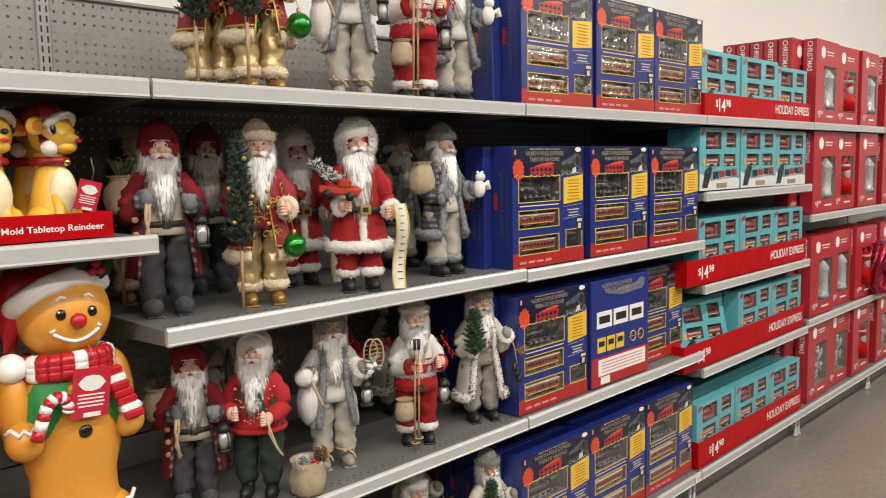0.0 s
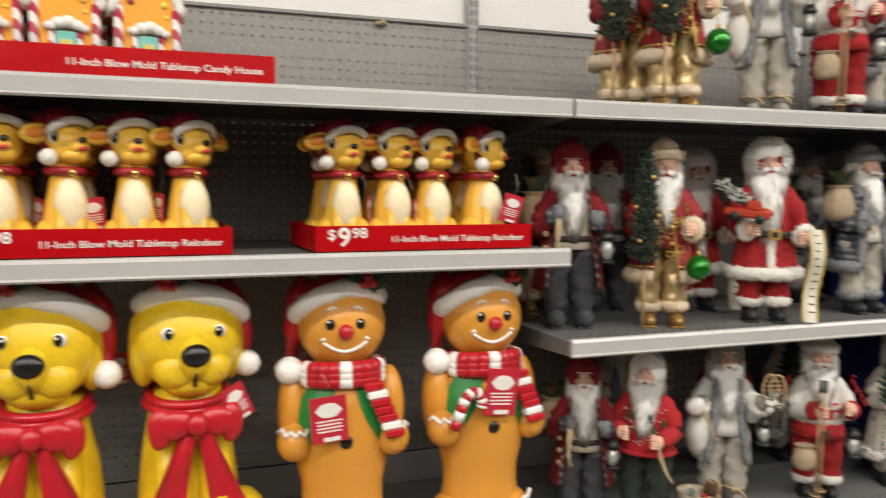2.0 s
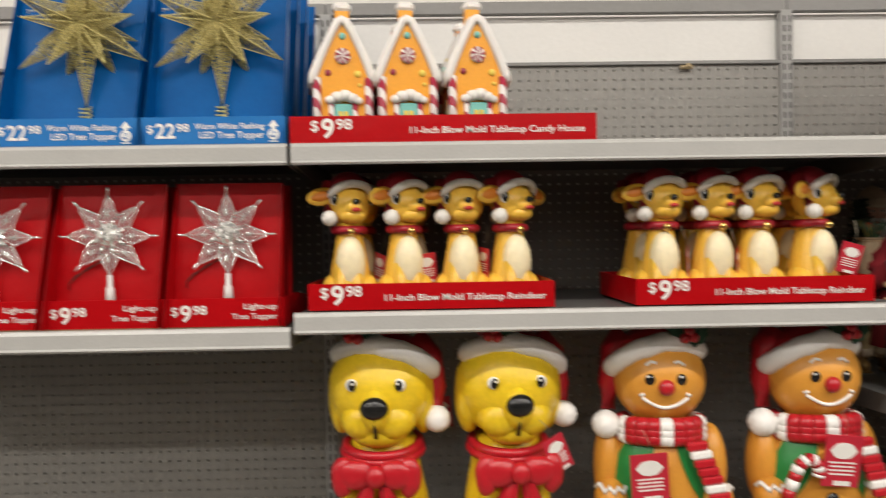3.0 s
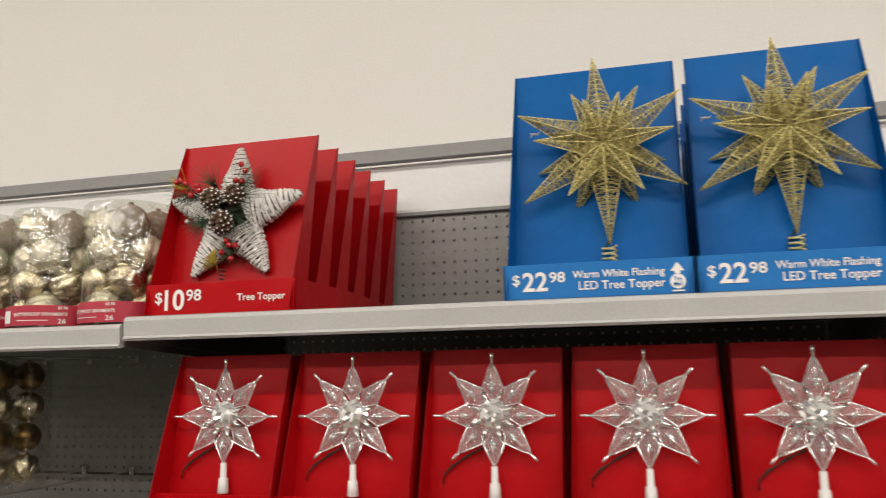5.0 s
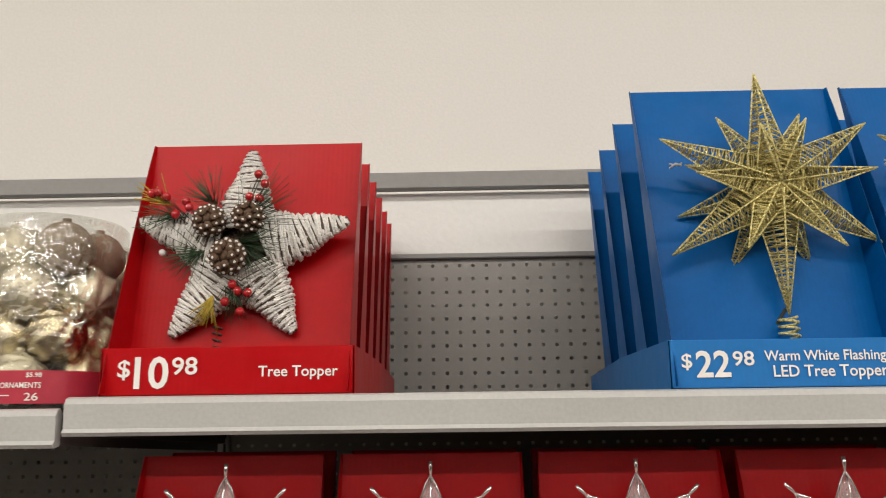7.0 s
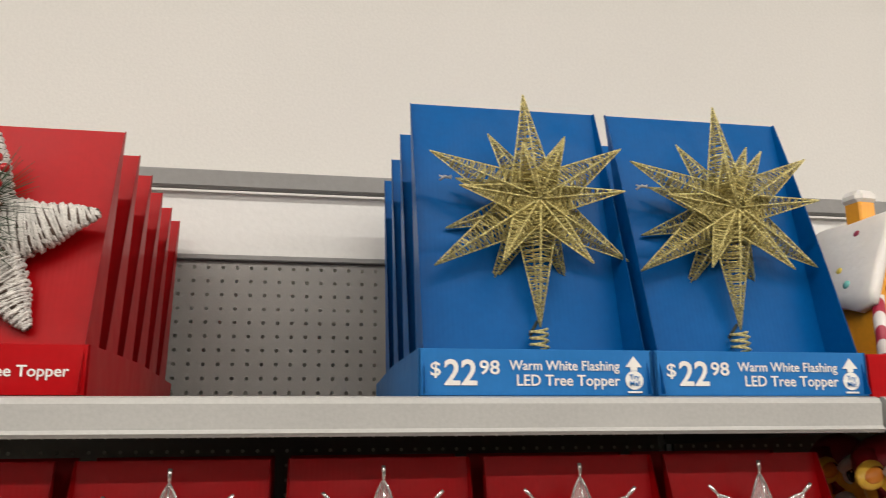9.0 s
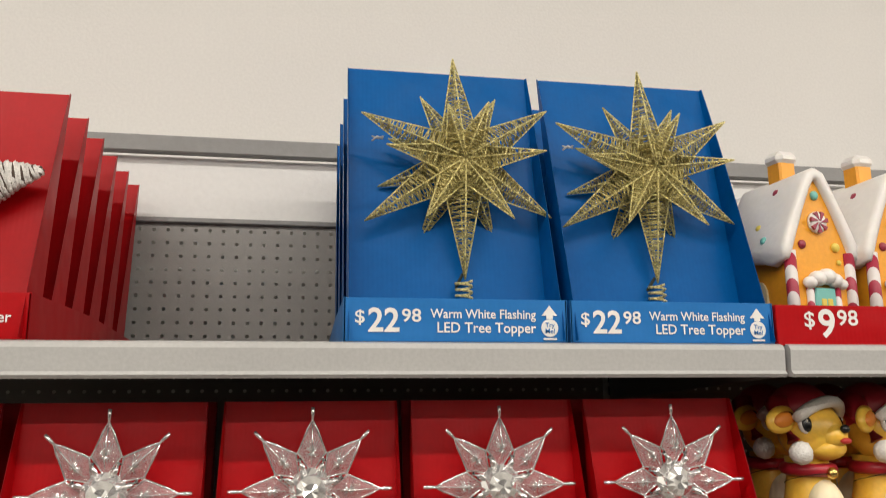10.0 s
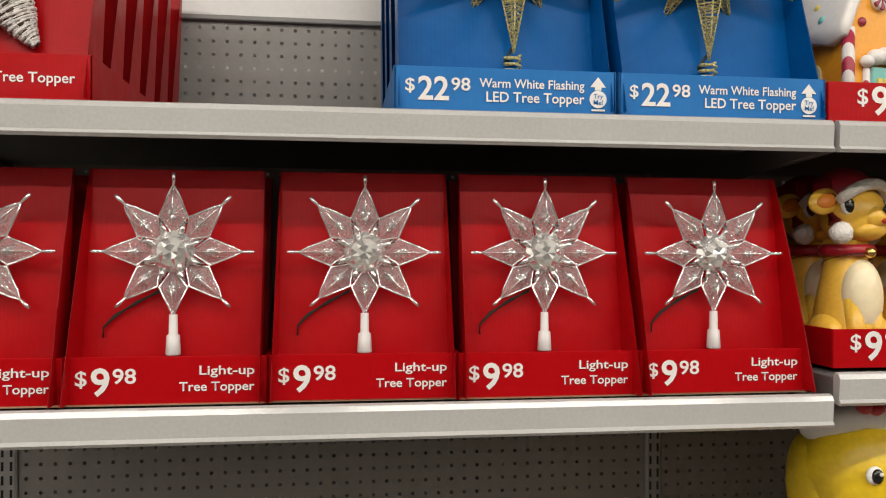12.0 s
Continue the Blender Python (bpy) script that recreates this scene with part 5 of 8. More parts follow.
def bauble(sh, c, r, m, ribs=0, spin=0.0):
    """A ball, plain or with swirled ribs, and its cap."""
    if not ribs:
        sh.ball(c, r, m, 18, 12)
    else:
        seg, rg = 36, 14
        vs, fs = [], []
        xf = Matrix.Translation(c) @ Matrix.Rotation(spin, 4, (0.4, 1, 0.3))
        for i in range(rg + 1):
            t = math.pi * i / rg
            for j in range(seg):
                a = 2 * math.pi * j / seg
                k = r * (1 + 0.085 * math.sin(a * ribs + 2.2 * t) * math.sin(t))
                vs.append((k * math.sin(t) * math.cos(a), k * math.sin(t) * math.sin(a), k * math.cos(t)))
        for i in range(rg):
            for j in range(seg):
                a, b2 = i * seg + j, i * seg + (j + 1) % seg
                fs.append((a, a + seg, b2 + seg, b2))
        sh.add(vs, fs, m, True, xf)
    sh.tube([(c[0], c[1], c[2] + r * 0.97), (c[0], c[1], c[2] + r * 1.12)], r * 0.16, m, 8)


def bauble_tub():
    """A clear tub of shatterproof baubles with a red band."""
    R, H = 0.083, 0.230
    t = thing("bauble_tub", "clear plastic tub of champagne baubles with a red label", "ornament tub", "bauble tubs")
    kinds = [SILVER_BALL, GLITTER_BALL, PEARL_BALL]
    rnd = random.Random(4)
    for lev in range(4):
        for k in range(4):
            a = k * math.pi / 2 + lev * 0.80
            s = Shape()
            kind = rnd.randrange(3)
            r = 0.0335
            bauble(s, (0.0475 * math.cos(a), 0.0475 * math.sin(a), 0.036 + lev * 0.0525), r, 0, rnd.choice((0, 7, 9, 12)) if kind != 1 else 0, rnd.uniform(-1.5, 1.5))
            part("bauble", s, kinds[kind], t)
    prof = [(R * 0.96, 0.001), (R, 0.004), (R, H - 0.004), (R * 0.95, H), (0.02, H + 0.001)]
    sh = Shape().lathe(prof, 0, 40)
    tub = part("tub", sh, TUB, t, "clear plastic cylinder")
    tub.visible_shadow = False
    seg = 40
    vs = [((R + 0.0008) * math.cos(2 * math.pi * j / seg), (R + 0.0008) * math.sin(2 * math.pi * j / seg), z) for z in (0.008, 0.045) for j in range(seg)]
    part("label_band", Shape().add(vs, [(j, (j + 1) % seg, (j + 1) % seg + seg, j + seg) for j in range(seg)], 0), LABEL_RED, t, "red paper band")
    s = Shape()
    for a0, a1, z0, z1 in ((-146, -128, 0.013, 0.036), (-116, -76, 0.0165, 0.0178)):
        n = 6
        vs = [((R + 0.0018) * math.cos(radians(a0 + (a1 - a0) * i / n)), (R + 0.0018) * math.sin(radians(a0 + (a1 - a0) * i / n)), z) for z in (z0, z1) for i in range(n + 1)]
        s.add(vs, [(i, i + 1, i + n + 2, i + n + 1) for i in range(n)], 0)
    part("label_print", s, WHITE_PRINT, t)
    for words, x0, x1, z, cap in (("SHATTERPROOF ORNAMENTS", -0.046, 0.052, 0.0255, 0.0060), ("26", 0.036, 0.050, 0.0115, 0.0085), ("$5.98", 0.036, 0.052, 0.0375, 0.0050)):
        ob = lettering(words, x0, x1, z, cap, 0, WHITE_PRINT, t)
        for v in ob.data.vertices:
            q = v.co.x / R - math.pi / 2
            v.co = ((R + 0.0018) * math.cos(q), (R + 0.0018) * math.sin(q), v.co.z)
    return t


tub = bauble_tub()
tub.matrix_world = pose(-1.295, 0.105, TOP - 0.010, 0, 0, -12)
for x, y, rz in ((-1.462, 0.112, 20), (-1.63, 0.108, 50), (-1.80, 0.11, 0), (-1.32, 0.285, 100), (-1.49, 0.29, 140), (-1.66, 0.29, 70), (-1.83, 0.29, 170), (-1.34, 0.46, 30), (-1.51, 0.46, 80), (-1.97, 0.11, 40)):
    copy_thing(tub, pose(x, y, TOP - 0.010, 0, 0, rz))


def bauble_pack():
    """A flat clear pack with columns of gold and silver baubles."""
    t = thing("bauble_pack", "clear hanging pack of matt gold and silver baubles", "ornament pack", "bauble packs")
    rnd = random.Random(9)
    for i in range(2):
        for j in range(4):
            s = Shape()
            kind = (j + 1) % 2
            bauble(s, (i * 0.062, 0.0, -0.035 - j * 0.061), 0.029, 0, 8 if not kind else 0, rnd.uniform(-1, 1))
            part("bauble", s, GOLD_BALL if kind else SILVER_BALL, t)
    b = Shape().box((0.031, 0, -0.128), (0.128, 0.064, 0.256), 0, 0.004)
    w = part("pack", b, TUB, t, "clear plastic pack")
    w.visible_shadow = False
    return t


pk = bauble_pack()
pk.matrix_world = pose(-1.656, 0.12, 1.675)
for x, y, z in ((-1.796, 0.12, 1.675), (-1.936, 0.12, 1.675), (-1.656, 0.20, 1.675), (-1.796, 0.20, 1.675), (-1.656, 0.12, 1.40), (-1.796, 0.12, 1.40), (-1.656, 0.12, 1.12), (-1.796, 0.12, 1.12)):
    copy_thing(pk, pose(x, y, z))


def peg_hook(x, z):
    x -= 0.026
    s = Shape()
    s.tube([(0, BACK - 0.002, 0.012), (0, BACK - 0.03, 0.006), (0, 0.09, 0.004), (0, 0.070, 0.014)], 0.0024, 0, 7)
    s.box((0, BACK - 0.006, 0.006), (0.012, 0.004, 0.02), 0, 0.001)
    h = part("peg_hook", s, CHROME)
    h.location = (x, 0, z)
    tagged(h, "steel wire peg hook on the perforated panel", "hook", "peg hooks")


for z in (1.675, 1.40, 1.12):
    for x in (-1.599, -1.739):
        peg_hook(x, z)
peg_hook(-1.879, 1.675)


# ---------------------------------------------------------------- small things on the fixtures
TAN = mat("tan_plastic", (0.42, 0.32, 0.18), 0.5, var=0.1)
clip = part("panel_clip", Shape().box((0, 0, 0), (0.034, 0.012, 0.010), 0, 0.003).box((0.004, -0.004, 0.004), (0.012, 0.012, 0.010), 0, 0.002), TAN)
clip.location = (0.950, BACK - 0.012, 1.990)
tagged(clip, "small tan plastic clip on the panel edge", "clip")
tagl = part("shelf_label", Shape().box((0, 0, 0), (0.034, 0.0012, 0.030), 0).box((0.004, -0.001, 0), (0.014, 0.0008, 0.020), 1), [WHITE_PRINT, YELLOW_PRINT])
tagl.location = (3.610, -0.0085, 0.148)
tagged(tagl, "yellow and white shelf price label", "price label")
plug = thing("plug_pack", "small clear pack with a white plug and cord", "plug pack")
part("plug", Shape().box((0, 0, 0.034), (0.026, 0.020, 0.060), 0, 0.004).box((0, 0, 0.072), (0.008, 0.006, 0.018), 0, 0.002), WHITE_PANEL, plug)
wrap = part("pack", Shape().box((0, 0, 0.042), (0.040, 0.028, 0.084), 0, 0.003), CLEAR, plug)
wrap.visible_shadow = False
plug.location = (0.900, 0.215, LOW)


# ---------------------------------------------------------------- candy houses
ICING = mat("white_icing", (0.78, 0.75, 0.72), 0.35, var=0.05, scale=20, fine=120, bump=0.05, sub=0.1)
GINGER = mat("ginger_plastic", (0.84, 0.36, 0.022), 0.33, var=0.10, scale=14, fine=160, bump=0.03, sub=0.1)
CANE = striped("candy_stripe", (0.70, 0.66, 0.64), (0.36, 0.02, 0.05), 17, "DIAGONAL", 0.0)
TEALP = mat("teal_plastic", (0.18, 0.50, 0.45), 0.4, var=0.06)
LEMON = mat("lemon_plastic", (0.75, 0.58, 0.10), 0.4, var=0.06)
MAUVE = mat("raspberry_plastic", (0.30, 0.03, 0.06), 0.35, var=0.06)


def candy_house():
    t = thing("candy_house", "blow mold candy house with snowy roof, orange walls", "decoration", "candy houses")
    w, d = 0.108, 0.125                            # width and depth of the walls
    body = Shape()
    body.prism([(-0.049, 0.0), (0.049, 0.0), (0.055, 0.140), (0.042, 0.172), (0.0, 0.243), (-0.042, 0.172), (-0.055, 0.140)], 0.0, d, 0)
    part("house_body", body, GINGER, t)
    roof = Shape()                                  # a thick rounded slab of icing that follows the gable
    half = [(0.064, 0.118), (0.060, 0.136), (0.049, 0.163), (0.034, 0.196), (0.019, 0.226), (0.009, 0.243)]
    mid = [Vector((-x, 0, z)) for x, z in half] + [Vector((0, 0, 0.247))] + [Vector((x, 0, z)) for x, z in half[::-1]]
    n, vs, fs = len(mid), [], []
    ys = [-0.009, -0.007, -0.001, 0.02, 0.045, 0.07, 0.095, d + 0.002, d + 0.009, d + 0.011]
    for i, y in enumerate(ys):
        k = (0.35, 0.80, 1.0, 1.0, 1.0, 1.0, 1.0, 1.0, 0.8, 0.35)[i]
        out, inn = [], []
        for j, q in enumerate(mid):
            tan = (mid[min(j + 1, n - 1)] - mid[max(j - 1, 0)]).normalized()
            nor = Vector((-tan.z, 0, tan.x))
            th = 0.0088 * k * (0.72 if j in (0, n - 1) else 1.0) * (1 + 0.10 * math.sin(y * 60 + j * 1.3))
            dr = 0.006 * math.sin(y * 75 + j) if j in (0, n - 1) else 0.0
            out.append((q.x + nor.x * th, y, q.z + nor.z * th - dr))
            inn.append((q.x - nor.x * th, y, q.z - nor.z * th - dr))
        vs += out + inn[::-1]
    m2 = 2 * n
    for i in range(len(ys) - 1):
        for j in range(m2):
            a, c = i * m2 + j, i * m2 + (j + 1) % m2
            fs.append((a, c, c + m2, a + m2))
    for i in (0, len(ys) - 1):
        for j in range(n - 1):
            q = (i * m2 + j, i * m2 + m2 - 1 - j, i * m2 + m2 - 2 - j, i * m2 + j + 1)
            fs.append(q if i == 0 else q[::-1])
    roof.add(vs, fs, 0)
    part("roof", roof, ICING, t, "thick white icing roof")
    ch = Shape()
    ch.box((0.002, 0.062, 0.258), (0.030, 0.030, 0.046), 0, 0.003)
    part("chimney", ch, GINGER, t)
    cap = Shape()
    cap.box((0.002, 0.062, 0.286), (0.039, 0.039, 0.022), 0, 0.008)
    part("chimney_cap", cap, ICING, t)
    for x in (-w / 2, w / 2):
        for y in (0.0, d):
            part("candy_pillar", Shape().lathe([(0.0085, 0), (0.0085, 0.132)], 0, 14, (x * 0.97, y, 0)), CANE, t, "red and white striped candy pillar")
    door = Shape()
    door.box((0, -0.003, 0.040), (0.036, 0.008, 0.080), 0, 0.002)
    part("door", door, TEALP, t, "mint green door")
    pane = Shape()
    for a in (-1, 1):
        for z in (0.042, 0.058):
            pane.box((a * 0.0055, -0.0075, z), (0.0085, 0.003, 0.013), 0, 0.001)
    pane.box((0, -0.0075, 0.024), (0.02, 0.003, 0.016), 0, 0.001)
    part("door_pane", pane, LEMON, t)
    for a in (-1, 1):
        part("door_post", Shape().lathe([(0.0055, 0), (0.0055, 0.082)], 0, 10, (a * 0.024, -0.002, 0)), CANE, t)
    can = Shape()
    for x, z, r in ((-0.026, 0.087, 0.011), (-0.012, 0.093, 0.014), (0.004, 0.096, 0.015), (0.018, 0.091, 0.013), (0.030, 0.086, 0.010)):
        can.ball((x, -0.006, z), (r, r * 0.8, r * 0.8), 0, 12, 8)
    part("snow_canopy", can, ICING, t)
    for s in (-1, 1):
        win = Shape()
        win.prism([(d / 2 + 0.013 * math.cos(a * math.pi / 8), 0.075 + 0.020 * math.sin(a * math.pi / 8)) for a in range(9)] + [(d / 2 - 0.013, 0.030), (d / 2 + 0.013, 0.030)], 0, 0.004, 0,
                  xf=Matrix.Translation((s * (w / 2 + 0.002), 0, 0)) @ Matrix(((0, -s, 0, 0), (1, 0, 0, 0), (0, 0, 1, 0), (0, 0, 0, 1))))
        part("side_window", win, mat("ivory_plastic", (0.72, 0.66, 0.42), 0.4), t)
    mint = Shape()
    mint.lathe([(0.016, 0), (0.016, 0.004), (0.011, 0.007)], 0, 20, xf=Matrix.Translation((0, 0.0, 0.175)) @ Matrix.Rotation(radians(90), 4, "X"))
    disc = part("peppermint", mint, ICING, t)
    sw = Shape()
    for k in range(7):
        a0 = k * 2 * math.pi / 7
        pts = [(0, 0)] + [(0.0155 * math.cos(a0 + b2), 0.0155 * math.sin(a0 + b2)) for b2 in (0, 0.15, 0.3, 0.45)]
        pts[0] = (0.002 * math.cos(a0 - 0.5), 0.002 * math.sin(a0 - 0.5))
        sw.prism([(x, z + 0.175) for x, z in pts], -0.0082, -0.004, 0)
    part("swirl", sw, MAUVE, disc)
    for x, z, m, r in ((0.0, 0.215, TEALP, 0.007), (-0.030, 0.142, MAUVE, 0.0065), (0.030, 0.140, LEMON, 0.007), (0.034, 0.118, LEMON, 0.004)):
        part("candy", Shape().ball((x, -0.001, z), (r, r * 0.7, r), 0, 12, 8), m, t)
    for s in (-1, 1):
        for u, y, m, r in ((0.20, 0.045, MAUVE, 0.0075), (0.62, 0.060, LEMON, 0.0075), (0.80, 0.040, TEALP, 0.0075), (0.52, 0.020, MAUVE, 0.004), (0.90, 0.075, MAUVE, 0.004)):
            part("candy", Shape().ball((s * (u * 0.058 + 0.014), y, 0.247 - u * 0.125 + 0.004), (r * 0.7, r, r), 0, 10, 7), m, t)
    return t


hs = candy_house()
hs.scale = (0.96, 0.96, 0.98)
hs.location, hs.rotation_euler = (0.099, 0.052, TOP + 0.006), (0, 0, radians(8))
for x, y, rz in ((0.226, 0.052, 7), (0.363, 0.052, 9), (0.090, 0.215, 6), (0.21, 0.22, 8), (0.35, 0.22, 8)):
    copy_thing(hs, pose(x, y, TOP + 0.006, 0, 0, rz))


# ---------------------------------------------------------------- blow mold figures (each one mesh)
FAWN = mat("fawn_plastic", (0.88, 0.52, 0.065), 0.3, var=0.16, scale=18, fine=160, bump=0.02, sub=0.15, rand=0.12)
BELLY = mat("pale_belly", (0.88, 0.76, 0.50), 0.3, var=0.1, scale=25, sub=0.1)
HATRED = mat("hat_red_plastic", (0.36, 0.012, 0.025), 0.35, var=0.08, scale=20)
WHITEP = mat("white_plastic", (0.76, 0.73, 0.68), 0.45, var=0.08, scale=60, fine=400, bump=0.2)
BLACKP = mat("black_plastic", (0.012, 0.012, 0.012), 0.2, var=0.05)
LIPRED = mat("lip_red", (0.50, 0.03, 0.03), 0.3, var=0.05)
BELL = mat("brass_bell", (0.72, 0.50, 0.16), 0.25, 1.0, var=0.1)
INEAR = mat("ear_orange", (0.72, 0.22, 0.02), 0.4, var=0.1)


def reindeer(turn=22):
    """A sitting fawn with a red cap, collar and bell, looking to its left."""
    s = Shape()
    s.lathe([(0.038, 0.0), (0.047, 0.012), (0.046, 0.045), (0.039, 0.085), (0.032, 0.12), (0.028, 0.145), (0.029, 0.17)], 0, 24, (0, 0.010, 0), (0.95, 1.1))
    s.ball((0.003, -0.019, 0.086), (0.030, 0.026, 0.056), 1, 18, 12)
    for e in (-1, 1):
        s.ball((e * 0.036, 0.004, 0.030), (0.022, 0.036, 0.034), 0, 14, 10)
        s.ball((e * 0.038, -0.026, 0.012), (0.014, 0.020, 0.012), 0, 12, 8)
        s.tube([(e * 0.013, -0.022, 0.085), (e * 0.015, -0.032, 0.045), (e * 0.015, -0.035, 0.012)], [0.014, 0.012, 0.013], 0, 12)
        s.ball((e * 0.015, -0.040, 0.009), (0.013, 0.017, 0.009), 1, 12, 8)
    hd = Matrix.Translation((0.002, 0.000, 0.206)) @ Matrix.Rotation(radians(turn), 4, "Z") @ Matrix.Rotation(radians(-9), 4, "X") @ Matrix.Scale(1.16, 4)
    s.ball((0, 0, 0), (0.037, 0.038, 0.038), 0, 22, 16, hd)
    s.ball((0, -0.028, -0.010), (0.0175, 0.0185, 0.0150), 0, 16, 12, hd)
    s.ball((0, -0.018, -0.024), (0.0225, 0.021, 0.013), 0, 14, 10, hd)
    s.ball((0, -0.0475, -0.004), (0.0068, 0.005, 0.0052), 4, 12, 8, hd)
    s.ball((0, -0.0450, -0.0175), (0.0085, 0.005, 0.0038), 5, 12, 8, hd)
    for e in (-1, 1):
        s.ball((e * 0.0215, -0.0275, 0.006), (0.0098, 0.0048, 0.0115), 3, 12, 8, hd @ Matrix.Rotation(radians(e * 20), 4, "Z"))
        s.ball((e * 0.0215, -0.0300, 0.006), (0.0070, 0.0040, 0.0095), 4, 12, 8, hd @ Matrix.Rotation(radians(e * 20), 4, "Z"))
        s.ball((e * 0.0225, -0.0335, 0.0095), 0.0016, 3, 6, 5, hd @ Matrix.Rotation(radians(e * 20), 4, "Z"))
        for k in range(3):
            s.tube([(e * (0.026 + 0.002 * k), -0.026, 0.012 + 0.002 * k), (e * (0.033 + 0.002 * k), -0.024, 0.016 + 0.003 * k)], 0.0007, 4, 4, xf=hd @ Matrix.Rotation(radians(e * 20), 4, "Z"))
        ear = hd @ Matrix.Translation((e * 0.049, -0.002, 0.014)) @ Matrix.Rotation(radians(e * 12), 4, "Y")
        s.ball((0, 0, 0), (0.028, 0.008, 0.016), 0, 16, 10, ear)
        s.ball((e * 0.001, -0.005, 0), (0.020, 0.005, 0.0095), 7, 14, 8, ear)
    s.ball((0, 0.008, 0.026), (0.036, 0.037, 0.034), 2, 20, 14, hd)              # the cap
    s.tube([(-0.030, 0.012, 0.036), (-0.041, 0.004, 0.015), (-0.041, -0.006, -0.012)], [0.016, 0.011, 0.008], 2, 12, xf=hd)
    s.ball((-0.040, -0.012, -0.026), 0.0135, 3, 16, 12, hd, 0.12, 260)
    s.tube([(0.0355 * math.cos(a), -0.008 + 0.030 * math.sin(a) * 0.8 - 0.004, 0.012 - 0.018 * math.sin(a)) for a in (math.pi + i * math.pi / 10 for i in range(11))], 0.0072, 3, 10, xf=hd)
    s.tube(ring((0, 0.008, 0.154), 0.029, 0.032, 22), 0.0090, 2, 8, True)
    s.ball((0.006, -0.034, 0.151), 0.0078, 6, 14, 10)
    s.tube(ring((0.0, 0.004, 0.140), 0.034, 0.036, 20, -0.010), 0.0006, 4, 4, True)
    me = s.mesh("reindeer_figure", [FAWN, BELLY, HATRED, WHITEP, BLACKP, LIPRED, BELL, INEAR])
    return me


deer_mesh = [reindeer(17), reindeer(22), reindeer(12)]
for i, (x, y, rz, k) in enumerate(((0.100, 0.114, 2, 0), (0.213, 0.116, 14, 1), (0.330, 0.116, -2, 2), (0.432, 0.116, 16, 0), (0.742, 0.120, -8, 0), (0.850, 0.122, 4, 2), (0.942, 0.122, 0, 0), (1.062, 0.126, 20, 1),
                                   (0.110, 0.222, 4, 0), (0.225, 0.227, 8, 2), (0.335, 0.222, 5, 1), (0.44, 0.227, 10, 0), (0.735, 0.237, 6, 1), (0.850, 0.237, 0, 0), (0.960, 0.237, 12, 2), (1.055, 0.237, 6, 0))):
    ob = new("reindeer_figure", deer_mesh[k])
    ob.matrix_world = pose(x, y, BSH + 0.006, 0, 0, rz)
    tagged(ob, "glossy fawn-coloured sitting reindeer figure with a red cap", "figurine", "reindeer figures")

TAG_RED = mat("tag_red", (0.50, 0.02, 0.04), 0.35, var=0.08)
STRING = mat("tag_string", (0.35, 0.30, 0.22), 0.8, var=0.1)


def hang_tag(m, w=0.05, h=0.075):
    """A folded red swing tag with a pale badge and lines of print, on a string."""
    t = thing("hang_tag", "red card swing tag with white print", "price tag", "swing tags")
    part("card", Shape().box((0, 0, -h / 2), (w, 0.0014, h), 0, 0.0004), TAG_RED, t)
    s = Shape()
    s.prism([(0.016 * w / 0.05 * math.cos(radians(a)) * (1.15 if a % 60 == 0 else 1), -h * 0.30 + 0.012 * h / 0.075 * math.sin(radians(a))) for a in range(0, 360, 30)], -0.0016, -0.0008, 0)
    for i in range(4):
        s.box((0, -0.0012, -h * (0.53 + 0.075 * i)), (w * (0.72 - 0.07 * (i % 2)), 0.0008, h * 0.03), 0)
    s.box((0.004, -0.0012, -h * 0.93), (w * 0.45, 0.0008, h * 0.09), 0)
    part("print", s, WHITE_PRINT, t)
    part("string", Shape().tube([(0, 0, -0.003), (0.004, 0.006, 0.02), (-0.006, 0.012, 0.045)], 0.0007, 0, 4), STRING, t)
    t.matrix_world = m
    return t


hang_tag(pose(1.112, 0.060, 1.528, 8, 14, 12), 0.050, 0.062)
hang_tag(pose(0.255, 0.120, 1.520, 0, -6, 40), 0.050, 0.062)
hang_tag(pose(0.160, 0.160, 1.520, 0, 10, -60), 0.050, 0.062)
hang_tag(pose(0.375, 0.125, 1.530, 0, 4, -70), 0.050, 0.062)
hang_tag(pose(0.795, 0.115, 1.525, 0, -8, 70), 0.050, 0.062)
hang_tag(pose(0.900, 0.120, 1.520, 0, -12, 65), 0.050, 0.062)

HATRED2 = mat("bright_red_plastic", (0.50, 0.012, 0.022), 0.3, var=0.08, scale=20, coat=0.15)
BISCUIT = mat("biscuit_plastic", (0.72, 0.32, 0.045), 0.32, var=0.08, scale=9, fine=160, bump=0.02, sub=0.1)
GREENP = mat("green_plastic", (0.015, 0.22, 0.045), 0.35, var=0.1, scale=20)
HOLLY = mat("holly_green", (0.012, 0.06, 0.025), 0.4, var=0.1)
ICINGP = mat("icing_line", (0.90, 0.88, 0.85), 0.45, var=0.05)
DOGY = mat("golden_plastic", (0.84, 0.57, 0.020), 0.3, var=0.16, scale=14, fine=120, bump=0.03, sub=0.1)


def on_ball(c, r, a, b2, k=1.0):
    """A point on an ellipsoid's front: a degrees to the right, b2 degrees up."""
    a, b2 = radians(a), radians(b2)
    return (c[0] + r[0] * k * math.sin(a) * math.cos(b2), c[1] - r[1] * k * math.cos(a) * math.cos(b2), c[2] + r[2] * k * math.sin(b2))


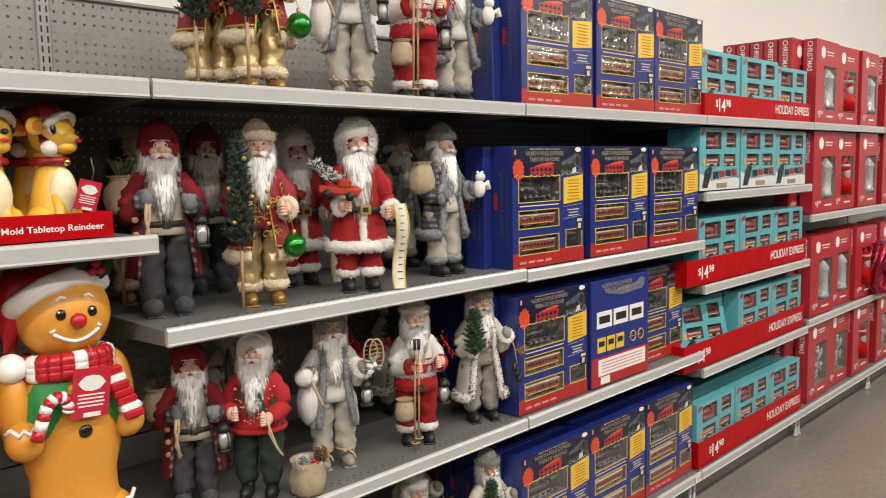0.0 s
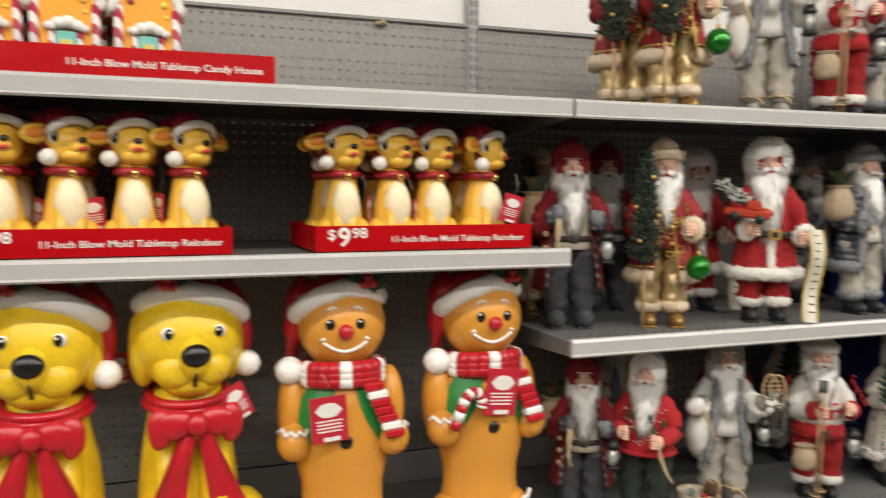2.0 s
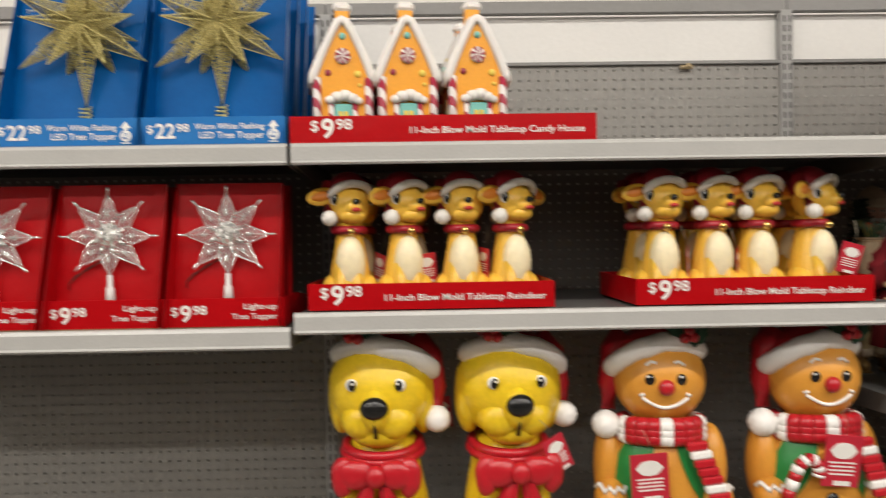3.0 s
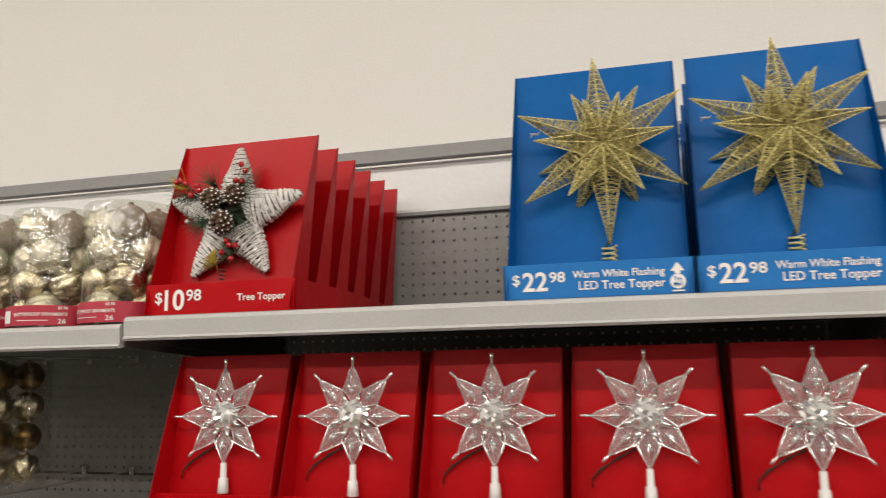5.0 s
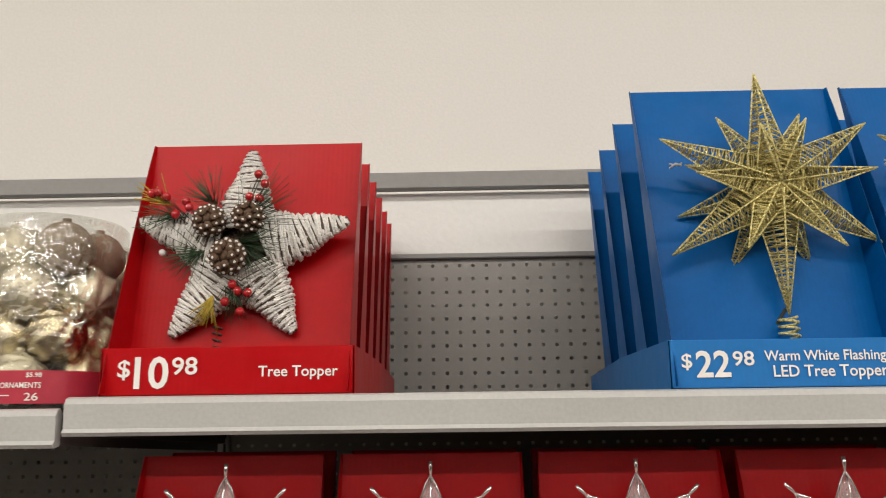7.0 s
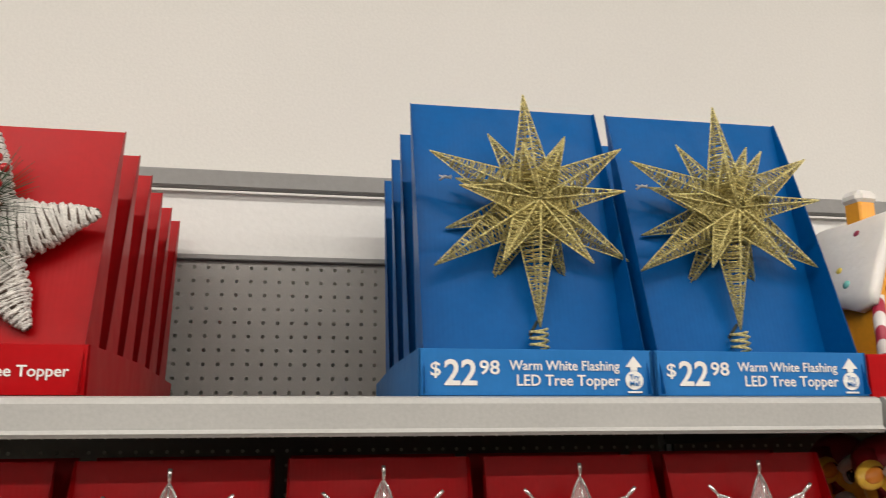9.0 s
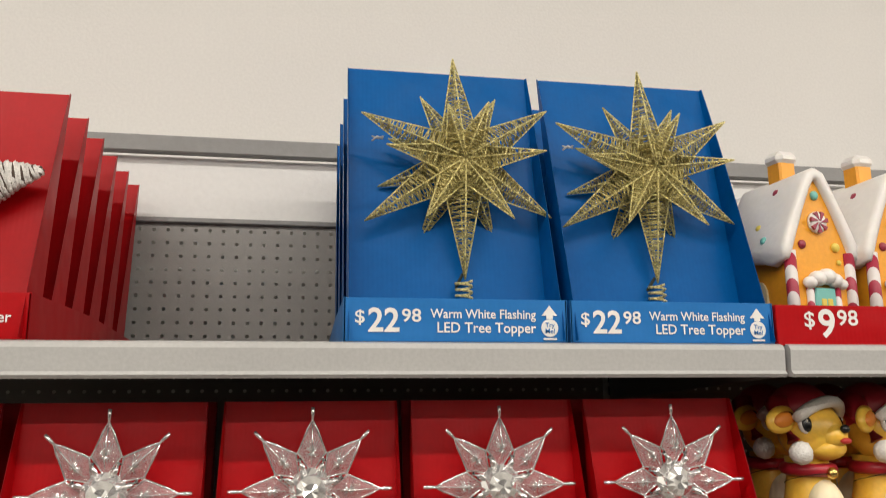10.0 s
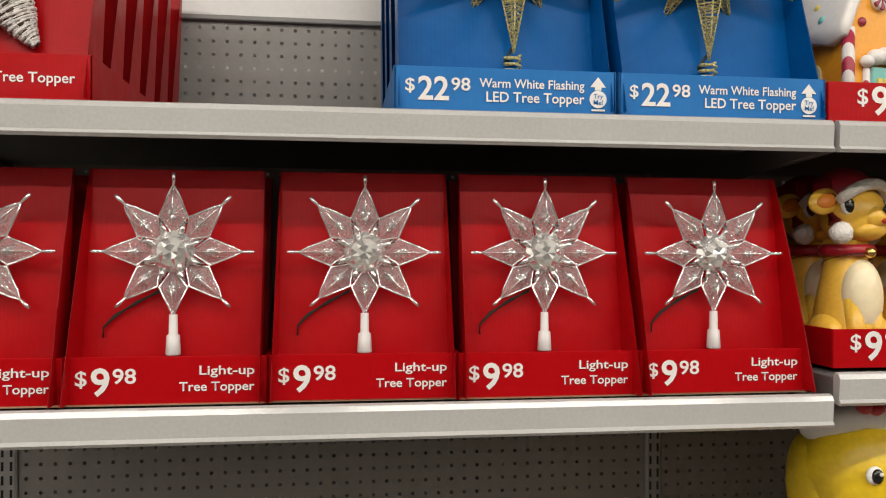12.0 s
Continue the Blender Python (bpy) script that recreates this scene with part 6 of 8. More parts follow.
def gingerbread(cane):
    s = Shape()
    hc, hr = (0, 0.0, 0.536), (0.095, 0.086, 0.096)
    s.lathe([(0.050, 0.0), (0.098, 0.012), (0.104, 0.05), (0.098, 0.10), (0.088, 0.145), (0.088, 0.19), (0.102, 0.25), (0.108, 0.31), (0.103, 0.36), (0.086, 0.41), (0.062, 0.445), (0.05, 0.46)], 0, 36, (0, 0, 0), (1.0, 0.80))
    for e in (-1, 1):
        s.ball((e * 0.062, -0.012, 0.065), (0.062, 0.082, 0.070), 0, 22, 14)
        s.ball((e * 0.104, 0.004, 0.348), (0.034, 0.046, 0.092), 0, 20, 14, Matrix.Translation((0, 0, 0)))
        s.ball((e * 0.104, -0.040, 0.292), (0.037, 0.042, 0.041), 0, 20, 14)
    s.ball(hc, hr, 0, 30, 20)
    for a in (-19, 19):                                              # eyes, brows
        s.ball(on_ball(hc, hr, a, 6), (0.0105, 0.006, 0.0115), 4, 14, 8)
        s.ball(on_ball(hc, hr, a - 2, 9, 1.06), 0.0028, 3, 6, 5)
        s.tube([on_ball(hc, hr, a + q, 24 + 4 - abs(q) * 0.5 + (q * 0.25 if a < 0 else -q * 0.25), 1.0) for q in (-7, -3, 0, 3, 7)], 0.0032, 3, 7)
    s.ball(on_ball(hc, hr, 0, -3, 1.03), (0.0165, 0.013, 0.0165), 5, 16, 12)
    s.tube([on_ball(hc, hr, q, -15 - 15 * math.cos(radians(q * 2.7)), 1.0) for q in range(-30, 31, 5)], 0.0038, 3, 8)
    for e in (-1, 1):
        s.tube([on_ball(hc, hr, e * 27, -12), on_ball(hc, hr, e * 33, -15)], 0.0036, 3, 7)
    # the cap, its brim and bobble
    cap = Matrix.Translation((-0.008, 0.012, 0.610)) @ Matrix.Rotation(radians(-20), 4, "Y")
    s.ball((0, 0.004, 0.0), (0.088, 0.080, 0.042), 1, 26, 14, cap)
    s.tube([(-0.056, 0.024, 0.618), (-0.086, 0.026, 0.585), (-0.102, 0.012, 0.520), (-0.106, -0.004, 0.470)], [0.044, 0.034, 0.023, 0.015], 1, 14)
    s.ball((-0.112, -0.016, 0.440), 0.030, 3, 20, 14, None, 0.07, 160)
    brim = [on_ball(hc, hr, q, float(np.interp(q, [-100, -75, -40, 0, 45, 80, 100], [8, 20, 42, 55, 53, 40, 30])), 1.03) for q in range(-100, 101, 10)]
    s.tube(brim, [0.017] + [0.0215] * 19 + [0.017], 3, 14, rough=0.12)
    hx = Matrix.Translation(on_ball(hc, hr, 38, 50, 1.32))
    for dx, dz, rot in ((-0.022, 0.006, 30), (0.022, -0.004, -50), (0.004, 0.022, 80)):
        s.prism([(0.026 * math.cos(a * math.pi / 7) * (1 - 0.25 * (a % 2)), 0.014 * math.sin(a * math.pi / 7) * (1 - 0.25 * (a % 2))) for a in range(14)], -0.006, 0.008, 7, False, hx @ Matrix.Translation((dx, 0, dz)) @ Matrix.Rotation(radians(rot), 4, "Y"))
    for dx, dz in ((-0.008, -0.006), (0.009, -0.004), (0.0, 0.009)):
        s.ball((dx, -0.010, dz), 0.0105, 5, 12, 8, hx)
    # waistcoat
    for e in (-1, 1):
        vs, fs = [], []
        n, k = 12, 8
        for i in range(n + 1):
            u = i / n
            z = 0.425 - 0.165 * u
            a0 = 14 + 44 * u ** 2.2
            a1 = a0 + 4 + 46 * max(0.0, math.sin(math.pi * min(1.0, 0.22 + u * 0.78))) ** 0.6
            rr = float(np.interp(z, [0.19, 0.25, 0.31, 0.36, 0.41, 0.445], [0.088, 0.102, 0.108, 0.103, 0.086, 0.062])) + 0.0035
            for j in range(k + 1):
                a = radians(e * (a0 + (a1 - a0) * j / k))
                vs.append((rr * math.sin(a), -rr * 0.80 * math.cos(a), z))
        for i in range(n):
            for j in range(k):
                a = i * (k + 1) + j
                q = (a, a + 1, a + k + 2, a + k + 1)
                fs.append(q if e < 0 else q[::-1])
        s.add(vs, fs, 6)
    s.ball((0.0, -0.084, 0.298), (0.0145, 0.008, 0.0145), 4, 14, 8)
    # scarf: bands of red and white round the neck, and a hanging end
    nb = 22
    for i in range(nb):
        a0, a1 = 2 * math.pi * i / nb, 2 * math.pi * (i + 1) / nb
        pts = [(0.080 * math.cos(a0 + (a1 - a0) * q / 3), 0.070 * math.sin(a0 + (a1 - a0) * q / 3) - 0.006, 0.432 - 0.006 * math.sin(a0)) for q in range(4)]
        for dz in (-0.013, 0.0, 0.013):
            s.tube([(p[0], p[1], p[2] + dz) for p in pts], 0.0165, 3 if i % 4 == 0 else 5, 9)
    ex = 0.060
    for i in range(7):
        z = 0.415 - i * 0.018
        s.box((ex + i * 0.005, -0.092 + i * 0.001, z), (0.042, 0.016, 0.0182), 3 if i in (1, 5) else 5, 0.004, Matrix.Translation((ex, 0, 0.4)) @ Matrix.Rotation(radians(-8), 4, "Y") @ Matrix.Translation((-ex, 0, -0.4)))
    for e in (-1, 1):                                                # icing on cuffs and feet
        cuff = []
        for i in range(9):
            x = 0.070 + 0.0085 * i
            z = 0.314 + 0.009 * (i % 2)
            q = 1 - ((x - 0.102) / 0.043) ** 2 - ((z - 0.288) / 0.046) ** 2
            q2 = 1 - ((x - 0.104) / 0.040) ** 2 - ((z - 0.345) / 0.094) ** 2
            cuff.append((e * x, min(-0.040 - 0.046 * math.sqrt(max(q, 0)), 0.002 - 0.050 * math.sqrt(max(q2, 0))) - 0.001, z))
        s.tube(cuff, 0.0050, 3, 7)
        s.tube([(e * (0.016 + 0.013 * i), -0.093 - 0.004 * math.sin(i * 0.45) + 0.0016 * i * i * 0.55, 0.095 + 0.009 * (i % 2) + 0.004 * i * (1 if e > 0 else 0.3)) for i in range(8)], 0.0048, 3, 7)
    if cane:
        pts = [(-0.098, -0.096, 0.305), (-0.086, -0.100, 0.345), (-0.076, -0.101, 0.372), (-0.060, -0.102, 0.386), (-0.042, -0.101, 0.382), (-0.034, -0.100, 0.362), (-0.036, -0.099, 0.350)]
        for i in range(len(pts) - 1):
            a, b2 = Vector(pts[i]), Vector(pts[i + 1])
            s.tube([a, a.lerp(b2, 0.5)], 0.0125, 5, 10)
            s.tube([a.lerp(b2, 0.5), b2], 0.0125, 3, 10)
    return s.mesh("gingerbread_figure", [BISCUIT, HATRED2, HATRED2, ICINGP, BLACKP, HATRED2, GREENP, HOLLY])


for x, y, rz, cane in ((0.742, 0.150, -6, False), (1.068, 0.150, 0, True)):
    ob = new("gingerbread_figure", gingerbread(cane))
    ob.matrix_world = pose(x, y, LOW + 0.002, 0, 0, rz)
    tagged(ob, "large blow mold gingerbread figure with red cap, striped scarf, green waistcoat", "figurine", "gingerbread figures")
hang_tag(pose(0.690, 0.045, 1.118, 4, -4, 0), 0.076, 0.098)
hang_tag(pose(1.082, 0.040, 1.148, 4, 6, 6), 0.080, 0.105)


def dog():
    """A sitting golden dog in a red cap with a big red bow."""
    s = Shape()
    s.lathe([(0.070, 0.0), (0.112, 0.015), (0.118, 0.07), (0.112, 0.14), (0.104, 0.22), (0.096, 0.29), (0.086, 0.35), (0.078, 0.40), (0.07, 0.42)], 0, 36, (0, 0.02, 0), (0.93, 0.92), rough=0.006, freq=26)
    for e in (-1, 1):
        s.ball((e * 0.106, 0.005, 0.090), (0.064, 0.097, 0.098), 0, 22, 14, None, 0.03, 24)
        s.tube([(e * 0.036, -0.036, 0.350), (e * 0.040, -0.062, 0.270), (e * 0.046, -0.092, 0.16), (e * 0.048, -0.098, 0.04)], [0.034, 0.036, 0.034, 0.037], 0, 16)
        s.ball((e * 0.050, -0.118, 0.026), (0.040, 0.050, 0.026), 0, 18, 12)
    hc, hr = (0, -0.012, 0.528), (0.107, 0.092, 0.110)
    s.ball(hc, hr, 0, 34, 24, None, 0.035, 26)
    for e in (-1, 1):
        s.ball((e * 0.026, -0.064, 0.472), (0.049, 0.040, 0.042), 0, 20, 14, None, 0.03, 40)
        s.ball((e * 0.086, 0.006, 0.508), (0.027, 0.052, 0.080), 0, 20, 16, None, 0.05, 28)        # ears that hang
        c = on_ball(hc, hr, e * 27, 10, 1.0)
        s.ball(c, (0.0125, 0.006, 0.0130), 3, 14, 10)
        s.ball((c[0] - e * 0.001, c[1] - 0.0055, c[2]), (0.0082, 0.005, 0.0105), 4, 14, 10)
        s.ball((c[0] - e * 0.003, c[1] - 0.0112, c[2] + 0.004), 0.0028, 3, 8, 6)
    s.ball((0, -0.076, 0.498), (0.036, 0.050, 0.050), 0, 20, 14)
    s.ball((0, -0.050, 0.446), (0.060, 0.046, 0.034), 0, 20, 12)
    s.ball((0, -0.119, 0.506), (0.0285, 0.016, 0.0225), 4, 18, 12)
    s.tube([(0, -0.124, 0.494), (0, -0.118, 0.478), (0, -0.108, 0.460), (0, -0.098, 0.444)], [0.004, 0.0032, 0.004, 0.005], 4, 8)
    cap = Matrix.Translation((0.014, 0.012, 0.618)) @ Matrix.Rotation(radians(22), 4, "Y")
    s.ball((0, 0.004, 0.0), (0.084, 0.076, 0.034), 1, 26, 14, cap)
    s.tube([(0.058, 0.024, 0.620), (0.096, 0.022, 0.580), (0.110, 0.012, 0.520), (0.112, 0.0, 0.485)], [0.040, 0.034, 0.025, 0.017], 1, 14)
    s.ball((0.116, -0.014, 0.462), 0.028, 3, 20, 14, None, 0.07, 160)
    brim = [on_ball(hc, hr, q, float(np.interp(q, [-100, -75, -40, 0, 45, 80, 100], [34, 44, 56, 57, 45, 24, 14])), 1.03) for q in range(-100, 101, 10)]
    s.tube(brim, [0.017] + [0.0215] * 19 + [0.017], 3, 14, rough=0.12)
    hx = Matrix.Translation(on_ball(hc, hr, -34, 54, 1.30))
    for dx, dz, rot in ((0.026, 0.008, -20), (-0.006, 0.020, 60)):
        s.prism([(0.026 * math.cos(a * math.pi / 7) * (1 - 0.25 * (a % 2)), 0.014 * math.sin(a * math.pi / 7) * (1 - 0.25 * (a % 2))) for a in range(14)], -0.006, 0.008, 7, False, hx @ Matrix.Translation((dx, 0, dz)) @ Matrix.Rotation(radians(rot), 4, "Y"))
    for dx, dz in ((-0.008, -0.004), (0.009, -0.006), (0.0, 0.008)):
        s.ball((dx, -0.008, dz), 0.0115, 5, 12, 8, hx)
    # collar, bow loops, knot and tails
    for dz in (-0.010, 0.004):
        s.tube(ring((0, 0.008, 0.404 + dz), 0.078 - dz * 0.3, 0.078, 26, 0.010), 0.0100, 1, 9, True)
    for e in (-1, 1):
        s.ball((e * 0.040, -0.108, 0.372), (0.038, 0.016, 0.030), 1, 20, 12, None, 0.10, 50)
        s.ball((e * 0.066, -0.104, 0.368), (0.024, 0.015, 0.042), 1, 18, 12, None, 0.10, 50)
        vs = []
        for i in range(9):
            u = i / 8
            z = 0.352 - 0.165 * u
            w = 0.014 + 0.028 * u
            x = e * (0.014 + 0.046 * u)
            for y in (-0.118, -0.106):
                for q in (-1, -0.33, 0.33, 1):
                    vs.append((x + q * w * (1 if q * e > 0 else 0.8), y + 0.008 * abs(q) - 0.006 * math.sin(u * 6 + q * 2), z - (0.022 * (1 - abs(q)) * (-1) if i == 8 else 0)))
        fs = []
        for i in range(8):
            a = i * 8
            for j in range(3):
                fs += [(a + j, a + j + 1, a + j + 9, a + j + 8)[::-1], (a + 4 + j, a + 5 + j, a + 13 + j, a + 12 + j)]
            fs += [(a, a + 8, a + 12, a + 4), (a + 3, a + 7, a + 15, a + 11)]
        fs.append((64, 68, 69, 65))
        fs += [(65, 69, 70, 66), (66, 70, 71, 67)]
        s.add(vs, fs, 1)
    s.ball((0, -0.120, 0.372), (0.020, 0.016, 0.023), 1, 16, 12)
    return s.mesh("dog_figure", [DOGY, HATRED2, HATRED2, ICINGP, BLACKP, HATRED2, GREENP, HOLLY])


dm = dog()
for x, y, rz in ((0.158, 0.155, -4), (0.424, 0.158, 6)):
    ob = new("dog_figure", dm)
    ob.matrix_world = pose(x, y, LOW + 0.002, 0, 0, rz)
    tagged(ob, "large golden blow mold sitting dog with a red bow and cap", "figurine", "dog figures")
hang_tag(pose(0.500, 0.060, 1.150, 0, -24, 24), 0.050, 0.075)
hang_tag(pose(0.282, 0.30, 1.185, 0, -6, 10), 0.046, 0.070)


# ---------------------------------------------------------------- cloth gift-bringer dolls (each one mesh)
SKIN = mat("doll_skin", (0.76, 0.47, 0.35), 0.45, var=0.12, scale=60, sub=0.15)
BEARD = mat("white_hair", (0.97, 0.955, 0.93), 0.7, var=0.05, scale=90, fine=700, bump=0.0)
FURW = mat("white_fur", (0.78, 0.75, 0.70), 0.9, var=0.10, scale=60)
FURC = mat("cream_fur", (0.72, 0.60, 0.44), 0.9, var=0.12, scale=60)
FURG = mat("grey_fur", (0.27, 0.275, 0.285), 0.9, var=0.45, scale=120)
FURB = mat("dark_grey_fur", (0.075, 0.078, 0.085), 0.9, var=0.45, scale=120)
FURF = mat("flecked_fur", (0.52, 0.49, 0.44), 0.9, var=0.95, scale=240, fine=300)
WINE = mat("wine_cloth", (0.25, 0.010, 0.018), 0.9, var=0.2, scale=30, fine=700, bump=0.2)
SCARLET = mat("scarlet_cloth", (0.40, 0.010, 0.013), 0.8, var=0.6, scale=170, fine=700, bump=0.3)
BROCADE = mat("red_brocade", (0.30, 0.010, 0.016), 0.55, var=0.3, scale=70, fine=500, bump=0.2)
GOLDTHREAD = mat("gold_thread", (0.62, 0.42, 0.12), 0.4, 0.7, var=0.2, scale=100)
SATIN = mat("gold_satin", (0.62, 0.47, 0.24), 0.28, 0.6, var=0.15, scale=25, fine=300, bump=0.1)
GOLDBOOT = mat("gold_boot", (0.34, 0.20, 0.06), 0.35, 0.5, var=0.2, scale=40)
BLACKBOOT = mat("black_boot", (0.015, 0.015, 0.016), 0.5, var=0.2, scale=40)
GREYPANT = mat("grey_cloth", (0.058, 0.060, 0.066), 0.9, var=0.45, scale=30, fine=700, bump=0.2)
TAUPE = mat("taupe_cloth", (0.34, 0.31, 0.27), 0.9, var=0.2, scale=30, fine=700, bump=0.2)
KHAKI = mat("stone_cloth", (0.46, 0.42, 0.36), 0.9, var=0.18, scale=30, fine=700, bump=0.2)
FOREST = mat("forest_cloth", (0.018, 0.03, 0.02), 0.9, var=0.2, scale=30)
KNIT = striped("cable_knit", (0.62, 0.56, 0.45), (0.50, 0.44, 0.34), 60, "X", 0.0, 0.9, False)
KNITW = striped("white_knit", (0.72, 0.70, 0.66), (0.60, 0.58, 0.54), 60, "X", 0.0, 0.9, False)
REDKNIT = mat("red_knit", (0.50, 0.018, 0.022), 0.9, var=0.2, scale=60, fine=900, bump=0.4)
CREAMCOAT = mat("cream_coat", (0.70, 0.64, 0.54), 0.9, var=0.15, scale=30, fine=600, bump=0.2)
PLAID = checked("grey_plaid", (0.035, 0.04, 0.05), (0.075, 0.082, 0.095), (0.24, 0.24, 0.25), 17)
PLAIDR = checked("red_plaid", (0.02, 0.02, 0.02), (0.13, 0.015, 0.02), (0.22, 0.19, 0.17), 13)
MITT = mat("grey_felt", (0.19, 0.20, 0.215), 0.95, var=0.15, scale=50, fine=700, bump=0.2)
BURLAP = mat("burlap", (0.50, 0.39, 0.26), 0.95, var=0.25, scale=60, fine=900, bump=0.5)
LEATHER = mat("dark_leather", (0.028, 0.022, 0.018), 0.5, var=0.2, scale=50)
ROPE = mat("natural_rope", (0.48, 0.36, 0.22), 0.9, var=0.2, scale=200)
WOOD = mat("pale_wood", (0.42, 0.27, 0.14), 0.6, var=0.2, scale=60)
PAPER = mat("list_paper", (0.70, 0.68, 0.58), 0.8, var=0.06, scale=40)
DARKFIR = mat("dark_fir", (0.022, 0.042, 0.024), 0.6, var=0.4, scale=60)
INK = mat("ink", (0.03, 0.03, 0.03), 0.7, var=0.05)
GREENBALL = mat("green_bauble", (0.01, 0.20, 0.015), 0.15, 0.6, var=0.1, scale=20, coat=0.4)
TRUCK = mat("orange_red_enamel", (0.42, 0.045, 0.02), 0.3, var=0.15, scale=40)
IRON = mat("black_iron", (0.02, 0.02, 0.02), 0.4, 0.4, var=0.1)
LANTERN_GLASS = mat("lantern_pane", (0.45, 0.45, 0.42), 0.2, 0.3, var=0.2, scale=40)


class Doll(Shape):
    """A shape that keeps its own list of materials."""

    def k(self, m):
        if m not in self.mats:
            self.mats.append(m)
        return self.mats.index(m)


def fir(d, base, h, r, m, snow=None, lean=(0, 0)):
    """A small fir: a stem and whorls of needled twigs."""
    b = Vector(base)
    top = b + Vector((lean[0], lean[1], h))
    d.tube([b, top], [0.003, 0.001], d.k(TWIG), 5)
    k, fir_dark = int(h / 0.011), d.k(m)
    for i in range(k):
        u = i / k
        p = b.lerp(top, 0.04 + u * 0.95)
        for j in range(7):
            a = j * 2 * math.pi / 7 + i * 0.7
            L = r * (1 - u ** 1.5 * 0.75) * random.uniform(0.65, 1.15)
            q = p + Vector((L * math.cos(a), L * math.sin(a), L * random.uniform(0.35, 0.75)))
            d.tube([p, q], [0.0016, 0.0008], fir_dark, 4)
            for _ in range(16):
                o = p.lerp(q, 0.2 + 0.8 * random.random())
                v = (q - p).normalized() + Vector((random.uniform(-0.9, 0.9), random.uniform(-0.9, 0.9), random.uniform(-0.4, 0.7)))
                d.tuft(o, v, 0.015 * random.uniform(0.7, 1.2), 0.0026, d.k(snow if snow and random.random() < 0.6 else m))


def sack(d, c, r, m, fill=True):
    """A tied bag with sprigs, cones and berries at its mouth."""
    prof = [(0.25, -1.15), (0.75, -1.05), (1.02, -0.65), (1.06, -0.1), (0.95, 0.40), (0.78, 0.80), (0.60, 1.0), (0.74, 1.08), (0.95, 1.20), (0.85, 1.18)]
    d.lathe([(r * q, r * z) for q, z in prof], d.k(m), 24, c, (1, 0.82), rough=r * 0.16, freq=55, folds=r * 0.07, nf=9)
    d.tube(ring((c[0], c[1], c[2] + r * 1.0), r * 0.66, r * 0.55, 16), r * 0.05, d.k(ROPE), 6, True)
    top = (c[0], c[1], c[2] + r * 1.0)
    if fill:
        for i in range(150):
            a = random.uniform(0, 6.28)
            v = Vector((math.cos(a) * 0.6, math.sin(a) * 0.6 - 0.2, 1))
            d.tuft((top[0] + math.cos(a) * r * 0.35, top[1] + math.sin(a) * r * 0.35, top[2] + r * 0.2), v, r * random.uniform(0.6, 1.4), 0.0034, d.k(random.choice((NEEDLE, NEEDLE, DARKFIR, SPRIG if random.random() < 0.2 else NEEDLE))))
        for i in range(5):
            d.ball((top[0] + random.uniform(-0.4, 0.4) * r, top[1] - r * 0.35, top[2] + r * random.uniform(0.3, 0.9)), r * 0.16, d.k(BERRY), 9, 6)
        d.ball((top[0] + r * 0.2, top[1] - r * 0.3, top[2] + r * 0.6), r * 0.30, d.k(CONE), 10, 8, None, 0.3, 160)


def lantern(d, c, s=1.0):
    x, y, z = c
    d.lathe([(0.014 * s, -0.030 * s), (0.016 * s, -0.026 * s), (0.012 * s, -0.022 * s)], d.k(IRON), 12, c)
    d.lathe([(0.010 * s, -0.022 * s), (0.014 * s, -0.004 * s), (0.009 * s, 0.012 * s)], d.k(LANTERN_GLASS), 12, c)
    d.lathe([(0.013 * s, 0.012 * s), (0.014 * s, 0.018 * s), (0.006 * s, 0.030 * s)], d.k(IRON), 12, c)
    for a in (0, 1, 2, 3):
        ang = a * math.pi / 2 + 0.6
        d.tube([(x + 0.014 * s * math.cos(ang), y + 0.014 * s * math.sin(ang), z - 0.026 * s), (x + 0.016 * s * math.cos(ang), y + 0.016 * s * math.sin(ang), z), (x + 0.013 * s * math.cos(ang), y + 0.013 * s * math.sin(ang), z + 0.014 * s)], 0.0012 * s, d.k(IRON), 5)
    d.tube([(x - 0.012 * s, y, z + 0.02 * s), (x, y, z + 0.055 * s), (x + 0.012 * s, y, z + 0.02 * s)], 0.0012, d.k(IRON), 5)


